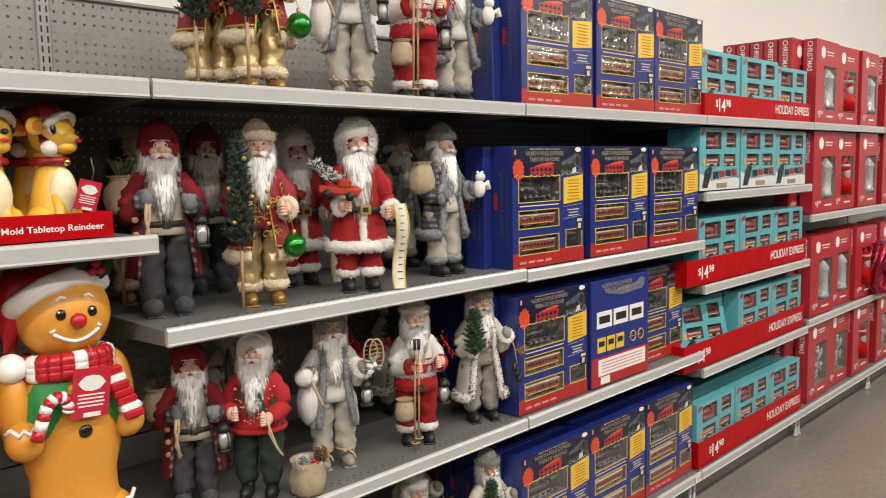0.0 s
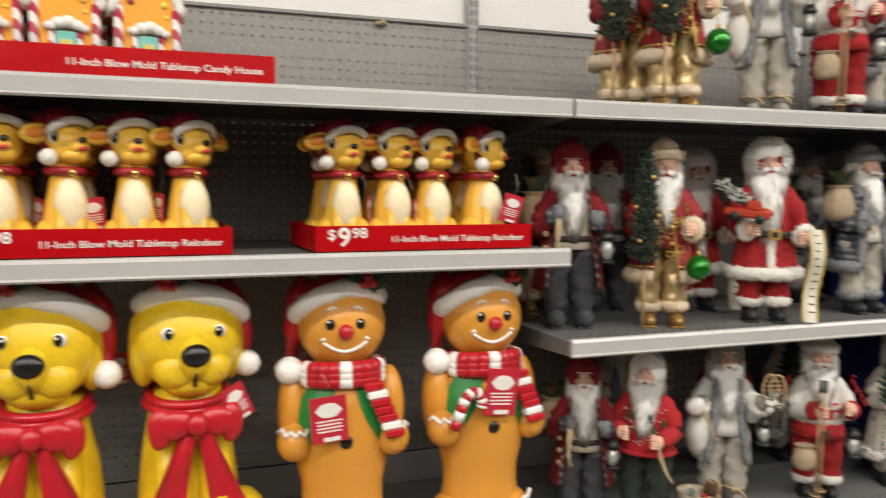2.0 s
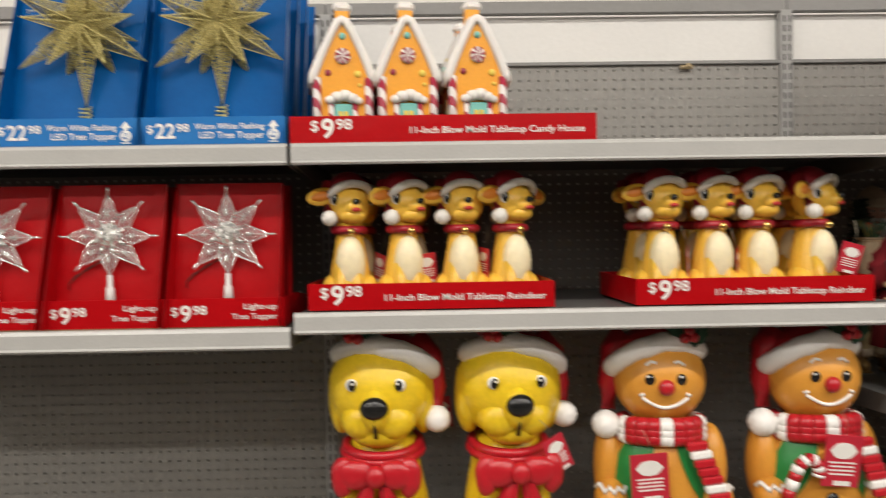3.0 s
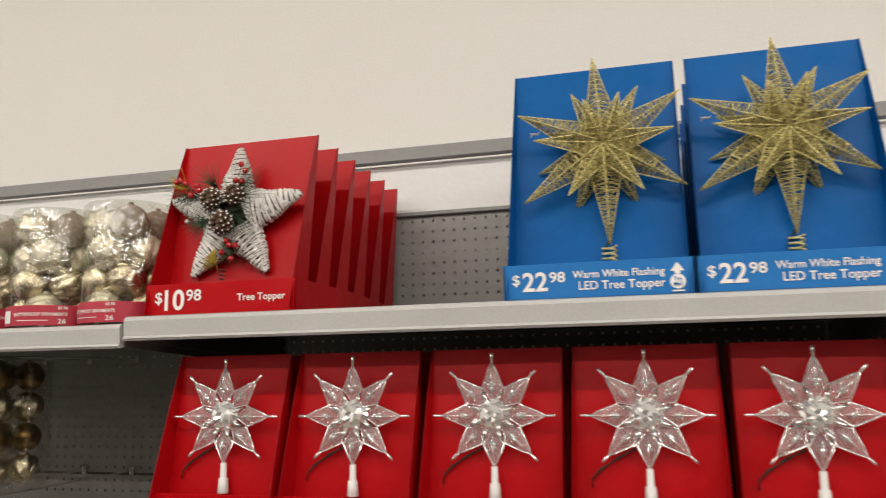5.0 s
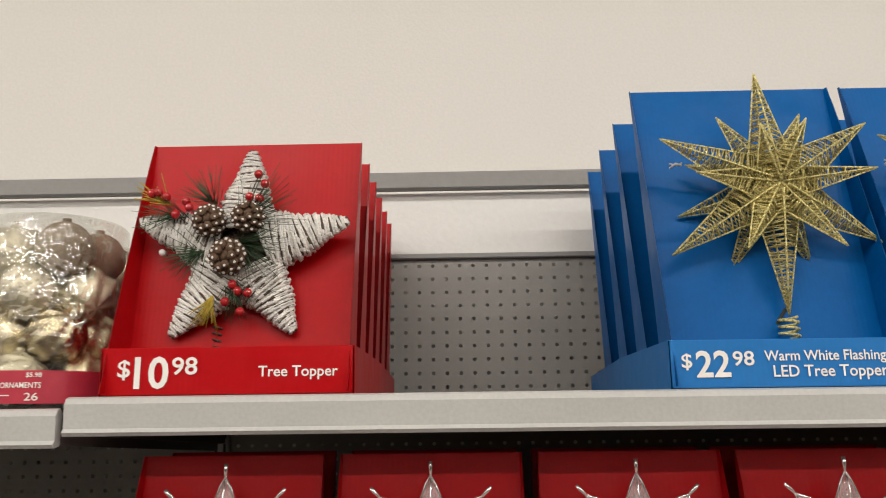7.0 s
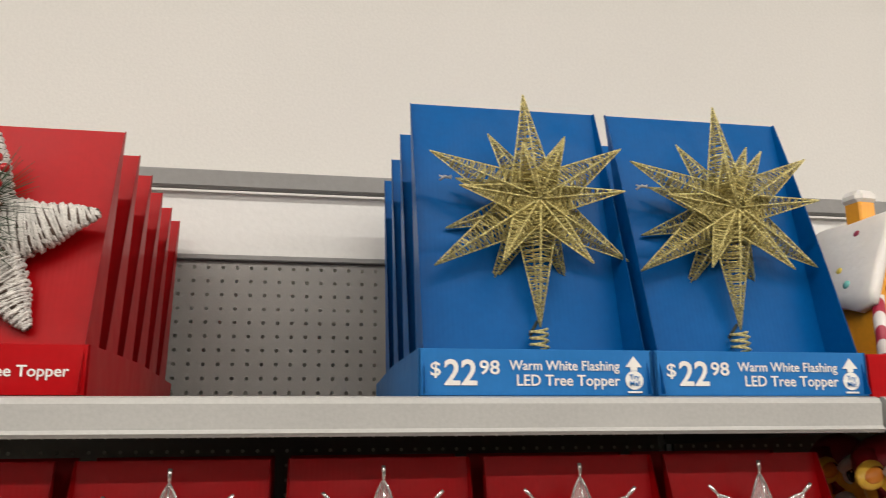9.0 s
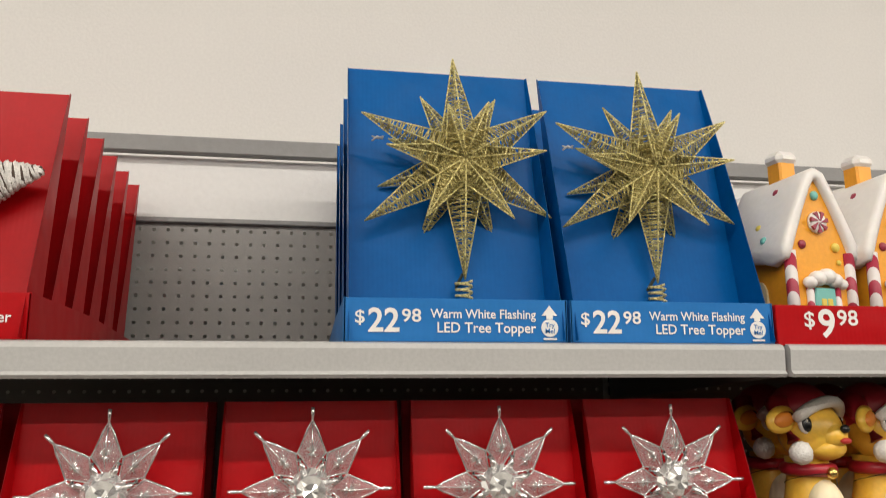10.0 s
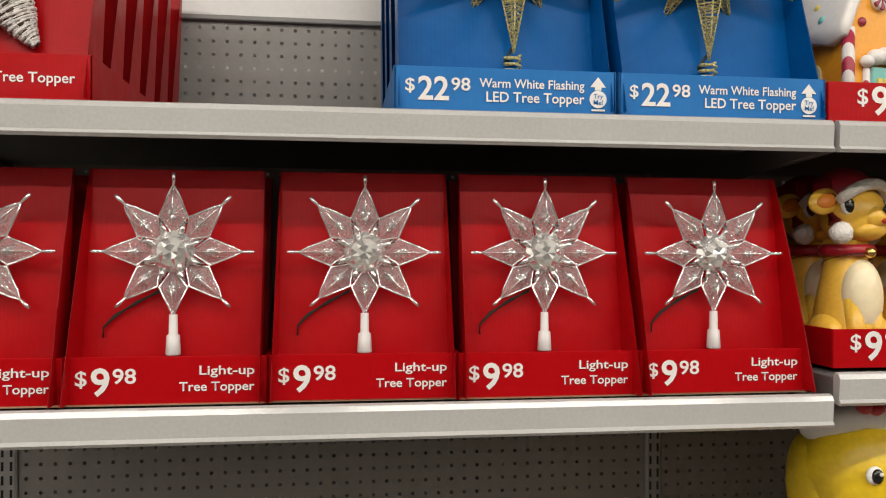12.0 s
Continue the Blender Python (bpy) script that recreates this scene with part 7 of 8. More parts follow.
def doll(coat, pants, boots, hem=0.150, trim=None, hem_trim=True, vest=None, hat=None, hat_trim=None, sleeve=None, cuff=None, hand=SKIN, hands_at=((-0.062, -0.078, 0.245), (0.070, -0.070, 0.250)),
         beard=0.125, belt=None, leg_trim=None, open_front=False, hood=False, long_boot=False, width=1.0, gap0=0.55, hem_fur=None):
    d = Doll()
    d.mats = []
    sleeve = sleeve or coat
    K = d.k
    for e in (-1, 1):                                             # boots and legs
        x = e * 0.038
        d.ball((x * 1.05, -0.022, 0.016), (0.021, 0.040, 0.019), K(boots), 16, 10)
        d.box((x * 1.05, -0.020, 0.003), (0.040, 0.072, 0.006), K(boots), 0.002)
        d.tube([(x, 0.0, 0.010), (x, 0.002, 0.05 if not long_boot else 0.085)], [0.021, 0.024], K(boots), 14, rough=0.1)
        if long_boot:
            d.ball((x * 1.08, -0.024, 0.022), (0.026, 0.046, 0.024), K(boots), 16, 10, None, 0.08, 90)
            d.fur((x, 0, 0.050), (0.029, 0.029, 0.050), 420, 0.006, 0.0017, K(boots), 0.4)
            d.fur((x * 1.08, -0.026, 0.022), (0.026, 0.046, 0.024), 360, 0.006, 0.0017, K(boots), 0.3, keep=lambda q: q.z > -0.4)
        legz = [0.040 + 0.16 * i / 13 for i in range(14)]
        d.tube([(x * (1.02 + 0.03 * math.sin(i * 1.1)), 0.002 * math.cos(i * 1.7), z) for i, z in enumerate(legz)],
               [float(np.interp(z, [0.04, 0.075, 0.12, 0.20], [0.029, 0.035, 0.036, 0.040])) + 0.0007 * math.sin(i * 2.3 + e) for i, z in enumerate(legz)], K(pants), 20, rough=0.36)
        if leg_trim:
            d.fur_ring(ring((x, 0.0, 0.052), 0.026, 0.027, 14), 0.014, K(leg_trim), 22, 0.0075, 0.0020)
    # body
    w = width
    rad = lambda z: float(np.interp(z, [0.08, 0.15, 0.21, 0.245, 0.28, 0.31, 0.338, 0.356, 0.366], [0.094, 0.086, 0.074, 0.066, 0.067, 0.064, 0.053, 0.036, 0.024]))
    zs = [hem + (0.366 - hem) * i / 10 for i in range(11)]
    if open_front:
        base = max(hem, 0.196)
        d.lathe([(rad(z) - 0.010, z) for z in (base + (0.366 - base) * i / 8 for i in range(9))], K(vest or coat), 30, (0, 0.0, 0), (0.98 * w, 0.80))
        vs, fs, n = [], [], 26
        for i, z in enumerate(zs):                                  # the coat hangs open in front
            gap = gap0 + 0.20 * (1 - i / 10)
            for j in range(n + 1):
                a = -math.pi / 2 + gap + (2 * math.pi - 2 * gap) * j / n
                k = rad(z) + 0.004 * (1 - i / 10) * math.sin(a * 7)
                vs.append((k * math.cos(a) * w, 0.004 + k * 0.84 * math.sin(a), z))
        for i in range(10):
            for j in range(n):
                a = i * (n + 1) + j
                fs.append((a, a + 1, a + n + 2, a + n + 1))
        d.add(vs, fs, K(coat))
        for e in (-1, 1):
            pts = []
            for i, z in enumerate(zs):
                gap = gap0 + 0.20 * (1 - i / 10)
                a = -math.pi / 2 + e * gap
                pts.append((rad(z) * math.cos(a) * w, 0.002 + rad(z) * 0.84 * math.sin(a), z))
            if trim in (FURW, FURG, FURC, FURF):
                d.fur_ring(pts, 0.0115, K(FURW if trim is FURF else trim), 34, 0.0075, 0.0020, True, False)
                if trim is FURF:
                    d.fur_ring(pts, 0.0120, K(LEATHER), 20, 0.008, 0.0024, False, False)
            else:
                d.tube(pts, 0.0030 if trim is GOLDTHREAD else 0.0070, K(trim), 8)
    else:
        d.lathe([(rad(z), z) for z in zs], K(coat), 34, (0, 0.004, 0), (1.0 * w, 0.80), rough=0.005, freq=30, folds=0.004, nf=8)
        if vest and vest is not coat:
            d.ball((0, -0.030, 0.255), (0.042, 0.036, 0.085), K(vest), 20, 14)
        if trim is not None:
            pts = [(0.002, 0.002 - rad(z) * 0.80, z) for z in zs[:9]]
            d.fur_ring(pts, 0.011, K(trim), 30, 0.007, 0.0020, True, False)
    if trim is not None and hem_trim:
        ra = rad(hem)
        g = gap0 + 0.20
        hr = ring((0, 0.004, hem + 0.004), ra * 1.02 * w, ra * 0.83, 26, 0.0, -math.pi / 2 + g, 1.5 * math.pi - g) if open_front else ring((0, 0.004, hem + 0.004), ra * 1.02 * w, ra * 0.83, 26)
        trim = hem_fur or trim
        d.fur_ring(hr, 0.016, K(FURW if trim is FURF else trim), 26, 0.008, 0.0024, True, not open_front)
        if trim is FURF:
            d.fur_ring(hr, 0.0165, K(LEATHER), 14, 0.008, 0.0026, False, not open_front)
    if belt:
        d.tube(ring((0, 0.002, 0.222), (0.064 if open_front else 0.073) * w, 0.052 if open_front else 0.061, 26), 0.0080, K(belt), 7, True)
        d.box((0.002, -0.055 if open_front else -0.064, 0.222), (0.024, 0.006, 0.020), K(belt), 0.002)
    # arms
    for e, hp in zip((-1, 1), hands_at):
        sh, el = Vector((e * 0.050 * w, 0.0, 0.318)), Vector((e * 0.084 * w, -0.012, 0.246))
        h = Vector(hp)
        line = [sh, sh.lerp(el, 0.5) + Vector((e * 0.010, 0, 0.006)), el, el.lerp(h, 0.5), h.lerp(el, 0.12)]
        fine_line = [line[min(i // 3, 3)].lerp(line[min(i // 3, 3) + 1], (i % 3) / 3 if i < 12 else 1.0) for i in range(13)]
        d.tube(fine_line, [float(np.interp(i, [0, 3, 6, 9, 12], [0.025, 0.028, 0.027, 0.024, 0.021])) + 0.0016 * math.sin(i * 2.1) for i in range(13)], K(sleeve), 16, rough=0.20)
        d.ball(sh, (0.027, 0.029, 0.028), K(sleeve), 14, 10)
        if cuff is not None:
            ax = (h - el).normalized()
            c = h.lerp(el, 0.2)
            u = ax.cross(Vector((0, 0, 1))).normalized()
            v = ax.cross(u)
            pts = [c + (u * math.cos(q * math.pi / 6) + v * math.sin(q * math.pi / 6)) * 0.022 for q in range(12)]
            pts = [c + (p - c) * 0.9 for p in pts]
            if cuff in (PLAIDR, PLAID, SCARLET, REDKNIT):
                d.tube([c - ax * 0.014, c + ax * 0.012], 0.0255, K(cuff), 14)
            else:
                d.fur_ring(pts, 0.013, K(FURW if cuff is FURF else cuff), 20, 0.007, 0.0020)
        d.ball(h, (0.015, 0.017, 0.018) if hand is SKIN else (0.018, 0.020, 0.021), K(hand), 14, 10)
        d.ball(h + Vector((-e * 0.014, -0.008, 0.010)), (0.008, 0.009, 0.013), K(hand), 10, 7)
        if hand is SKIN:
            for q in range(4):
                d.tube([h + Vector((-e * 0.004, -0.016, 0.010 - q * 0.007)), h + Vector((-e * 0.016, -0.021, 0.009 - q * 0.007)), h + Vector((-e * 0.022, -0.013, 0.008 - q * 0.007))], 0.0042, K(SKIN), 7)
    # head, face
    hz = 0.398
    d.ball((0, -0.006, hz + 0.002), (0.034, 0.037, 0.045), K(SKIN), 22, 16)
    d.ball((0, -0.043, hz - 0.002), (0.0075, 0.010, 0.0085), K(SKIN), 12, 8)
    for e in (-1, 1):
        d.ball((e * 0.018, -0.032, hz - 0.006), (0.012, 0.011, 0.010), K(SKIN), 12, 8)
        d.ball((e * 0.0135, -0.0405, hz + 0.009), (0.0050, 0.003, 0.0038), K(FURW), 10, 6)
        d.ball((e * 0.0135, -0.0430, hz + 0.009), (0.0026, 0.0016, 0.0030), K(BLACKBOOT), 8, 6)
        for i in range(9):
            d.tuft((e * (0.007 + i * 0.0018), -0.039 + i * 0.0007, hz + 0.0195 + 0.0016 * math.sin(i * 0.4)), (e * 0.9, -0.4, -0.25), 0.007, 0.0016, K(BEARD))
        for i in range(34):                                          # moustache
            d.tuft((e * random.uniform(0.001, 0.012), -0.041, hz - 0.0125 + random.uniform(-0.003, 0.003)), (e * 1.0, -0.35, random.uniform(-0.75, 0.0)), 0.024, 0.0020, K(BEARD), 0.1)
    d.ball((0, -0.0385, hz - 0.0205), (0.007, 0.004, 0.0028), K(LIPRED), 10, 6)
    # the beard: a tapering core under overlapping rows of strands
    wid = lambda u: float(np.interp(u, [0, 0.2, 0.45, 0.75, 1.0], [0.047, 0.053, 0.047, 0.033, 0.012]))
    fwd = lambda u: float(np.interp(u, [0, 0.15, 0.4, 0.7, 1.0], [0.040, 0.052, 0.062, 0.070, 0.072]))
    z0, span = hz - 0.020, beard * 1.02
    vs, fs, cols = [], [], 16
    for i in range(11):
        u = i / 10 * 0.90
        for j in range(cols + 1):
            a = radians(-105 + 210 * j / cols)
            vs.append((wid(u) * 0.90 * math.sin(a), 0.004 - (fwd(u) - 0.004) * math.cos(a) * 0.92, z0 - span * u + (0.016 * abs(math.sin(a)) ** 2 if u < 0.3 else 0)))
    for i in range(10):
        for j in range(cols):
            a = i * (cols + 1) + j
            fs.append((a, a + cols + 1, a + cols + 2, a + 1))
    d.add(vs, fs, K(BEARD))
    for i in range(1150):
        u = random.random() ** 1.1 * 0.84
        a = radians(random.uniform(-104, 104))
        top = 0.024 * abs(math.sin(a)) ** 2 if u < 0.25 else 0
        p = (wid(u) * 0.93 * math.sin(a), 0.004 - fwd(u) * 0.94 * math.cos(a), z0 - span * u + top)
        out = 0.30 * (1 - u) - 0.22 * u
        v = (out * math.sin(a) + random.uniform(-0.14, 0.14), -0.20 * math.cos(a) + random.uniform(-0.10, 0.08), -1.0)
        d.tuft(p, v, beard * random.uniform(0.20, 0.40), 0.0021, K(BEARD), 0.04)
    d.ball((0, 0.010, hz + 0.002), (0.042, 0.040, 0.046), K(BEARD if not hood else (hat or BEARD)), 20, 14)
    for i in range(180):
        a = radians(random.uniform(55, 305))
        z = hz + random.uniform(-0.02, 0.03)
        d.tuft((0.040 * math.sin(a), 0.006 - 0.040 * math.cos(a), z), (0.5 * math.sin(a), -0.5 * math.cos(a) , -1), 0.045, 0.0024, K(BEARD))
    if hat is not None:
        if hood:
            d.ball((0, 0.012, hz + 0.010), (0.057, 0.052, 0.058), K(hat), 22, 16, None, 0.05, 40)
            d.tube(ring((0, 0.014, hz - 0.046), 0.040, 0.036, 20), 0.010, K(hat), 10, True)
            pts = [(0.046 * math.cos(a), -0.018, hz + 0.009 + 0.046 * math.sin(a)) for a in (radians(-35 + 250 * i / 16) for i in range(17))]
            if hat_trim is not None:
                d.fur_ring(pts, 0.011, K(hat_trim), 24, 0.013, 0.0019, True, False)
            else:
                d.tube(pts, 0.0065, K(hat), 9)
                d.tube([(0, 0.016, hz + 0.030), (0.008, 0.030, hz + 0.044), (0.030, 0.050, hz + 0.036)], [0.044, 0.034, 0.012], K(hat), 14)
        else:
            d.lathe([(0.042, 0.0), (0.043, 0.020), (0.034, 0.038), (0.018, 0.050), (0.004, 0.055)], K(hat), 20, (0, 0.004, hz + 0.020), (1, 1), rough=0.004, freq=40)
            if hat_trim is not None:
                d.fur_ring(ring((0, 0.002, hz + 0.026), 0.042, 0.042, 18, -0.004), 0.013, K(hat_trim), 18, 0.011, 0.0018)
    d.body = len(d.v)
    return d


SLIM = 0.86


def finish(d, name="gift_bringer_doll"):
    """The body is slim; what it carries keeps its shape and moves in with it."""
    for i, v in enumerate(d.v):
        if i < d.body or np.hypot(*v.mean(0)[:2]) < 0.03:
            d.v[i] = v * np.array((SLIM, SLIM, 1.0))
        else:
            d.v[i] = v + (SLIM - 1) * v.mean(0) * np.array((1.0, 1.0, 0.0))
    return d.mesh(name, d.mats)


def swirl(d, m, n=10):
    """Scrolls of gold thread on a coat."""
    for i in range(n):
        a = radians(random.uniform(-65, 65))
        z = random.uniform(0.17, 0.31)
        r = 0.081 - (z - 0.17) * 0.05
        pts = []
        for q in range(12):
            t = q / 11 * 5.0
            k = 0.013 * (1 - q / 14)
            aa = a + k * math.cos(t) / 0.08
            pts.append((r * math.sin(aa) * 1.02, 0.004 - r * 0.82 * math.cos(aa), z + k * math.sin(t)))
        d.tube(pts, 0.0015, d.k(m), 4)


def doll_wine():
    d = doll(WINE, GREYPANT, FURB, hem=0.095, trim=PLAIDR, hem_trim=False, vest=KNIT, hat=WINE, hood=True, cuff=PLAID, hand=MITT, hands_at=((-0.048, -0.080, 0.285), (0.062, -0.076, 0.272)), belt=LEATHER, open_front=True, long_boot=True, beard=0.135, width=1.12, gap0=0.68)
    sack(d, (-0.098, 0.020, 0.290), 0.040, BURLAP)
    d.tube([(-0.05, -0.09, 0.285), (-0.055, -0.098, 0.24), (-0.050, -0.095, 0.20), (-0.048, -0.095, 0.165)], 0.0042, d.k(ROPE), 6)
    d.tube([(-0.044, -0.09, 0.285), (-0.046, -0.096, 0.24), (-0.056, -0.095, 0.20), (-0.042, -0.095, 0.170)], 0.0036, d.k(ROPE), 6)
    lantern(d, (0.088, -0.088, 0.205), 1.35)
    for z in (0.165, 0.20, 0.235):
        d.ball((-0.078, -0.048, z), (0.008, 0.003, 0.008), d.k(WOOD), 10, 6)
    return finish(d)


def doll_brocade():
    d = doll(BROCADE, SATIN, GOLDBOOT, hem=0.125, trim=GOLDTHREAD, hem_fur=FURC, vest=BROCADE, gap0=0.20, hat=FURC, hat_trim=FURC, cuff=FURC, hands_at=((-0.058, -0.080, 0.268), (0.066, -0.074, 0.245)), open_front=True, leg_trim=FURC, beard=0.118, width=1.05)
    swirl(d, GOLDTHREAD, 40)
    for z in (0.21, 0.25, 0.29):
        d.ball((0.012, -0.074, z), (0.006, 0.004, 0.006), d.k(GOLDTHREAD), 10, 6)
    d.tube(ring((0, 0.003, 0.152), 0.094, 0.074, 26, 0.0, -math.pi / 2 + 0.40, 1.5 * math.pi - 0.40), 0.0030, d.k(GOLDTHREAD), 5)
    d.tube([(-0.072, -0.105, 0.004), (-0.070, -0.104, 0.20)], 0.0042, d.k(WOOD), 8)
    fir(d, (-0.070, -0.108, 0.15), 0.285, 0.046, DARKFIR)
    for q in ((-0.058, -0.150, 0.37), (-0.10, -0.13, 0.30), (-0.04, -0.14, 0.28), (-0.09, -0.14, 0.22)):
        d.ball(q, 0.006, d.k(GOLDTHREAD), 10, 7)
    d.tube([(0.068, -0.088, 0.245), (0.072, -0.094, 0.220), (0.080, -0.096, 0.190)], 0.0012, d.k(GOLDTHREAD), 4)
    d.ball((0.080, -0.096, 0.155), 0.030, d.k(GREENBALL), 22, 16)
    d.tube([(0.080, -0.096, 0.183), (0.080, -0.096, 0.194)], 0.005, d.k(GOLDTHREAD), 8)
    return finish(d)


def doll_scarlet():
    d = doll(SCARLET, SCARLET, BLACKBOOT, hem=0.120, trim=FURW, hat=SCARLET, hood=True, hat_trim=FURW, cuff=FURW, hands_at=((-0.062, -0.084, 0.236), (0.094, -0.060, 0.214)), belt=LEATHER, leg_trim=FURW, beard=0.170, width=1.05)
    d.tube(ring((0, 0.004, 0.222), 0.082, 0.066, 26), 0.0085, d.k(LEATHER), 7, True)
    d.box((0.010, -0.071, 0.222), (0.030, 0.006, 0.026), d.k(GOLDTHREAD), 0.002)
    d.box((0.010, -0.0745, 0.222), (0.015, 0.003, 0.013), d.k(LEATHER), 0.001)
    d.ball((0, -0.002, 0.425), (0.056, 0.040, 0.033), d.k(BEARD), 18, 12, None, 0.1, 60)
    d.fur((0, -0.002, 0.405), (0.062, 0.047, 0.062), 1100, 0.015, 0.0030, d.k(BEARD), 0.7, keep=lambda q: abs(q.x) > 0.55 or q.z > 0.62)
    tk = Matrix.Translation((-0.076, -0.112, 0.275)) @ Matrix.Rotation(radians(-14), 4, "Z") @ Matrix.Rotation(radians(8), 4, "Y")
    d.box((0, 0, 0), (0.105, 0.036, 0.020), d.k(TRUCK), 0.004, tk)
    d.box((0.014, 0, 0.020), (0.034, 0.034, 0.026), d.k(TRUCK), 0.006, tk)
    d.box((0.014, -0.0172, 0.022), (0.022, 0.002, 0.013), d.k(CREAM), 0.0005, tk)
    d.ball((0.044, 0, 0.008), (0.020, 0.017, 0.011), d.k(TRUCK), 14, 8, tk)
    for x in (-0.032, 0.034):
        d.tube([(x, -0.021, -0.010), (x, 0.021, -0.010)], 0.0115, d.k(BLACKBOOT), 14, xf=tk)
        d.tube([(x, -0.0222, -0.010), (x, -0.020, -0.010)], 0.006, d.k(CREAM), 12, xf=tk)
    fir(d, (-0.088, -0.110, 0.292), 0.060, 0.030, NEEDLE, SNOW, (-0.075, 0.0))
    vs, fs = [], []
    n = 14
    for i in range(n + 1):                                          # a long list that curls
        u = i / n
        for q in (-1, 1):
            vs.append((0.112 + q * 0.018 + 0.006 * math.sin(u * 5), -0.092 - 0.012 * math.sin(u * 7), 0.236 - 0.225 * u))
        for q in (-1, 1):
            vs.append((0.112 + q * 0.018 + 0.006 * math.sin(u * 5), -0.0905 - 0.012 * math.sin(u * 7), 0.236 - 0.225 * u))
    for i in range(n):
        a = i * 4
        fs += [(a, a + 4, a + 5, a + 1), (a + 2, a + 3, a + 7, a + 6), (a, a + 2, a + 6, a + 4), (a + 1, a + 5, a + 7, a + 3)]
    d.add(vs, fs, d.k(PAPER))
    for q in (-1, 1):
        d.tube([(0.112 + q * 0.0185 + 0.006 * math.sin(u * 5), -0.0925 - 0.012 * math.sin(u * 7), 0.236 - 0.225 * u) for u in (i / 14 for i in range(15))], 0.0017, d.k(YELLOW_PRINT), 5)
    for i in range(11):
        u = 0.06 + i * 0.083
        d.box((0.112 + 0.006 * math.sin(u * 5) + random.uniform(-0.004, 0.004), -0.0938 - 0.012 * math.sin(u * 7), 0.236 - 0.225 * u), (random.uniform(0.009, 0.015), 0.001, 0.0022), d.k(INK))
    return finish(d)


def doll_plaid():
    d = doll(PLAID, KHAKI, BLACKBOOT, hem=0.125, trim=FURG, hat=FURG, hat_trim=FURG, cuff=FURG, hand=MITT, hands_at=((-0.060, -0.072, 0.250), (0.070, -0.080, 0.262)), open_front=True, vest=KNITW, leg_trim=FURG, beard=0.115)
    sack(d, (-0.100, 0.004, 0.300), 0.042, BURLAP)
    d.ball((0.086, -0.100, 0.265), (0.021, 0.018, 0.028), d.k(FURW), 14, 10, None, 0.08, 90)
    d.ball((0.088, -0.104, 0.300), (0.016, 0.015, 0.015), d.k(FURW), 14, 10)
    for e in (-1, 1):
        d.ball((0.088 + e * 0.012, -0.102, 0.314), 0.005, d.k(FURW), 8, 6)
    d.tube([(0.105, -0.10, 0.27), (0.125, -0.105, 0.282), (0.128, -0.105, 0.262)], [0.006, 0.009, 0.010], d.k(FURW), 9)
    d.tube([(-0.06, -0.085, 0.255), (-0.062, -0.094, 0.22), (-0.045, -0.094, 0.235)], 0.004, d.k(ROPE), 6)
    return finish(d)


def doll_sweater():
    d = doll(REDKNIT, FOREST, BLACKBOOT, hem=0.185, trim=None, hat=BEARD, hood=True, hands_at=((-0.062, -0.080, 0.250), (0.050, -0.085, 0.235)), beard=0.13, width=1.02)
    for a, z in ((-40, 0.25), (-10, 0.245), (25, 0.255), (50, 0.27), (-60, 0.28), (15, 0.285), (-30, 0.29)):
        r = 0.076
        x, y = r * math.sin(radians(a)), 0.004 - r * 0.82 * math.cos(radians(a))
        xf = Matrix.Translation((x, y, z)) @ Matrix.Rotation(radians(a), 4, "Z")
        for q in range(3):
            d.prism([(-0.010 + q * 0.002, -0.008 + q * 0.007), (0.010 - q * 0.002, -0.008 + q * 0.007), (0, 0.003 + q * 0.007)], -0.002, 0.002, d.k(NEEDLE), False, xf)
    for i in range(40):
        a, z = radians(random.uniform(-80, 80)), random.uniform(0.21, 0.32)
        r = 0.0755
        d.ball((r * math.sin(a), 0.004 - r * 0.80 * math.cos(a), z), (0.0028, 0.002, 0.0018), d.k(FURW), 6, 4)
    d.tube(ring((0, 0.004, 0.192), 0.088, 0.071, 26), 0.007, d.k(REDKNIT), 8, True)
    d.tube([(0.050, -0.10, 0.235), (0.062, -0.108, 0.205), (0.075, -0.108, 0.165), (0.088, -0.108, 0.145)], 0.0030, d.k(ROPE), 6)
    d.tube([(0.056, -0.10, 0.232), (0.058, -0.108, 0.200), (0.078, -0.110, 0.160), (0.092, -0.110, 0.140)], 0.0030, d.k(ROPE), 6)
    for i in (0, 1):
        d.tube([(-0.055 - 0.012 * i, 0.04, 0.22), (-0.055 - 0.012 * i, 0.035, 0.42)], 0.004, d.k(WOOD), 7)
    return finish(d)


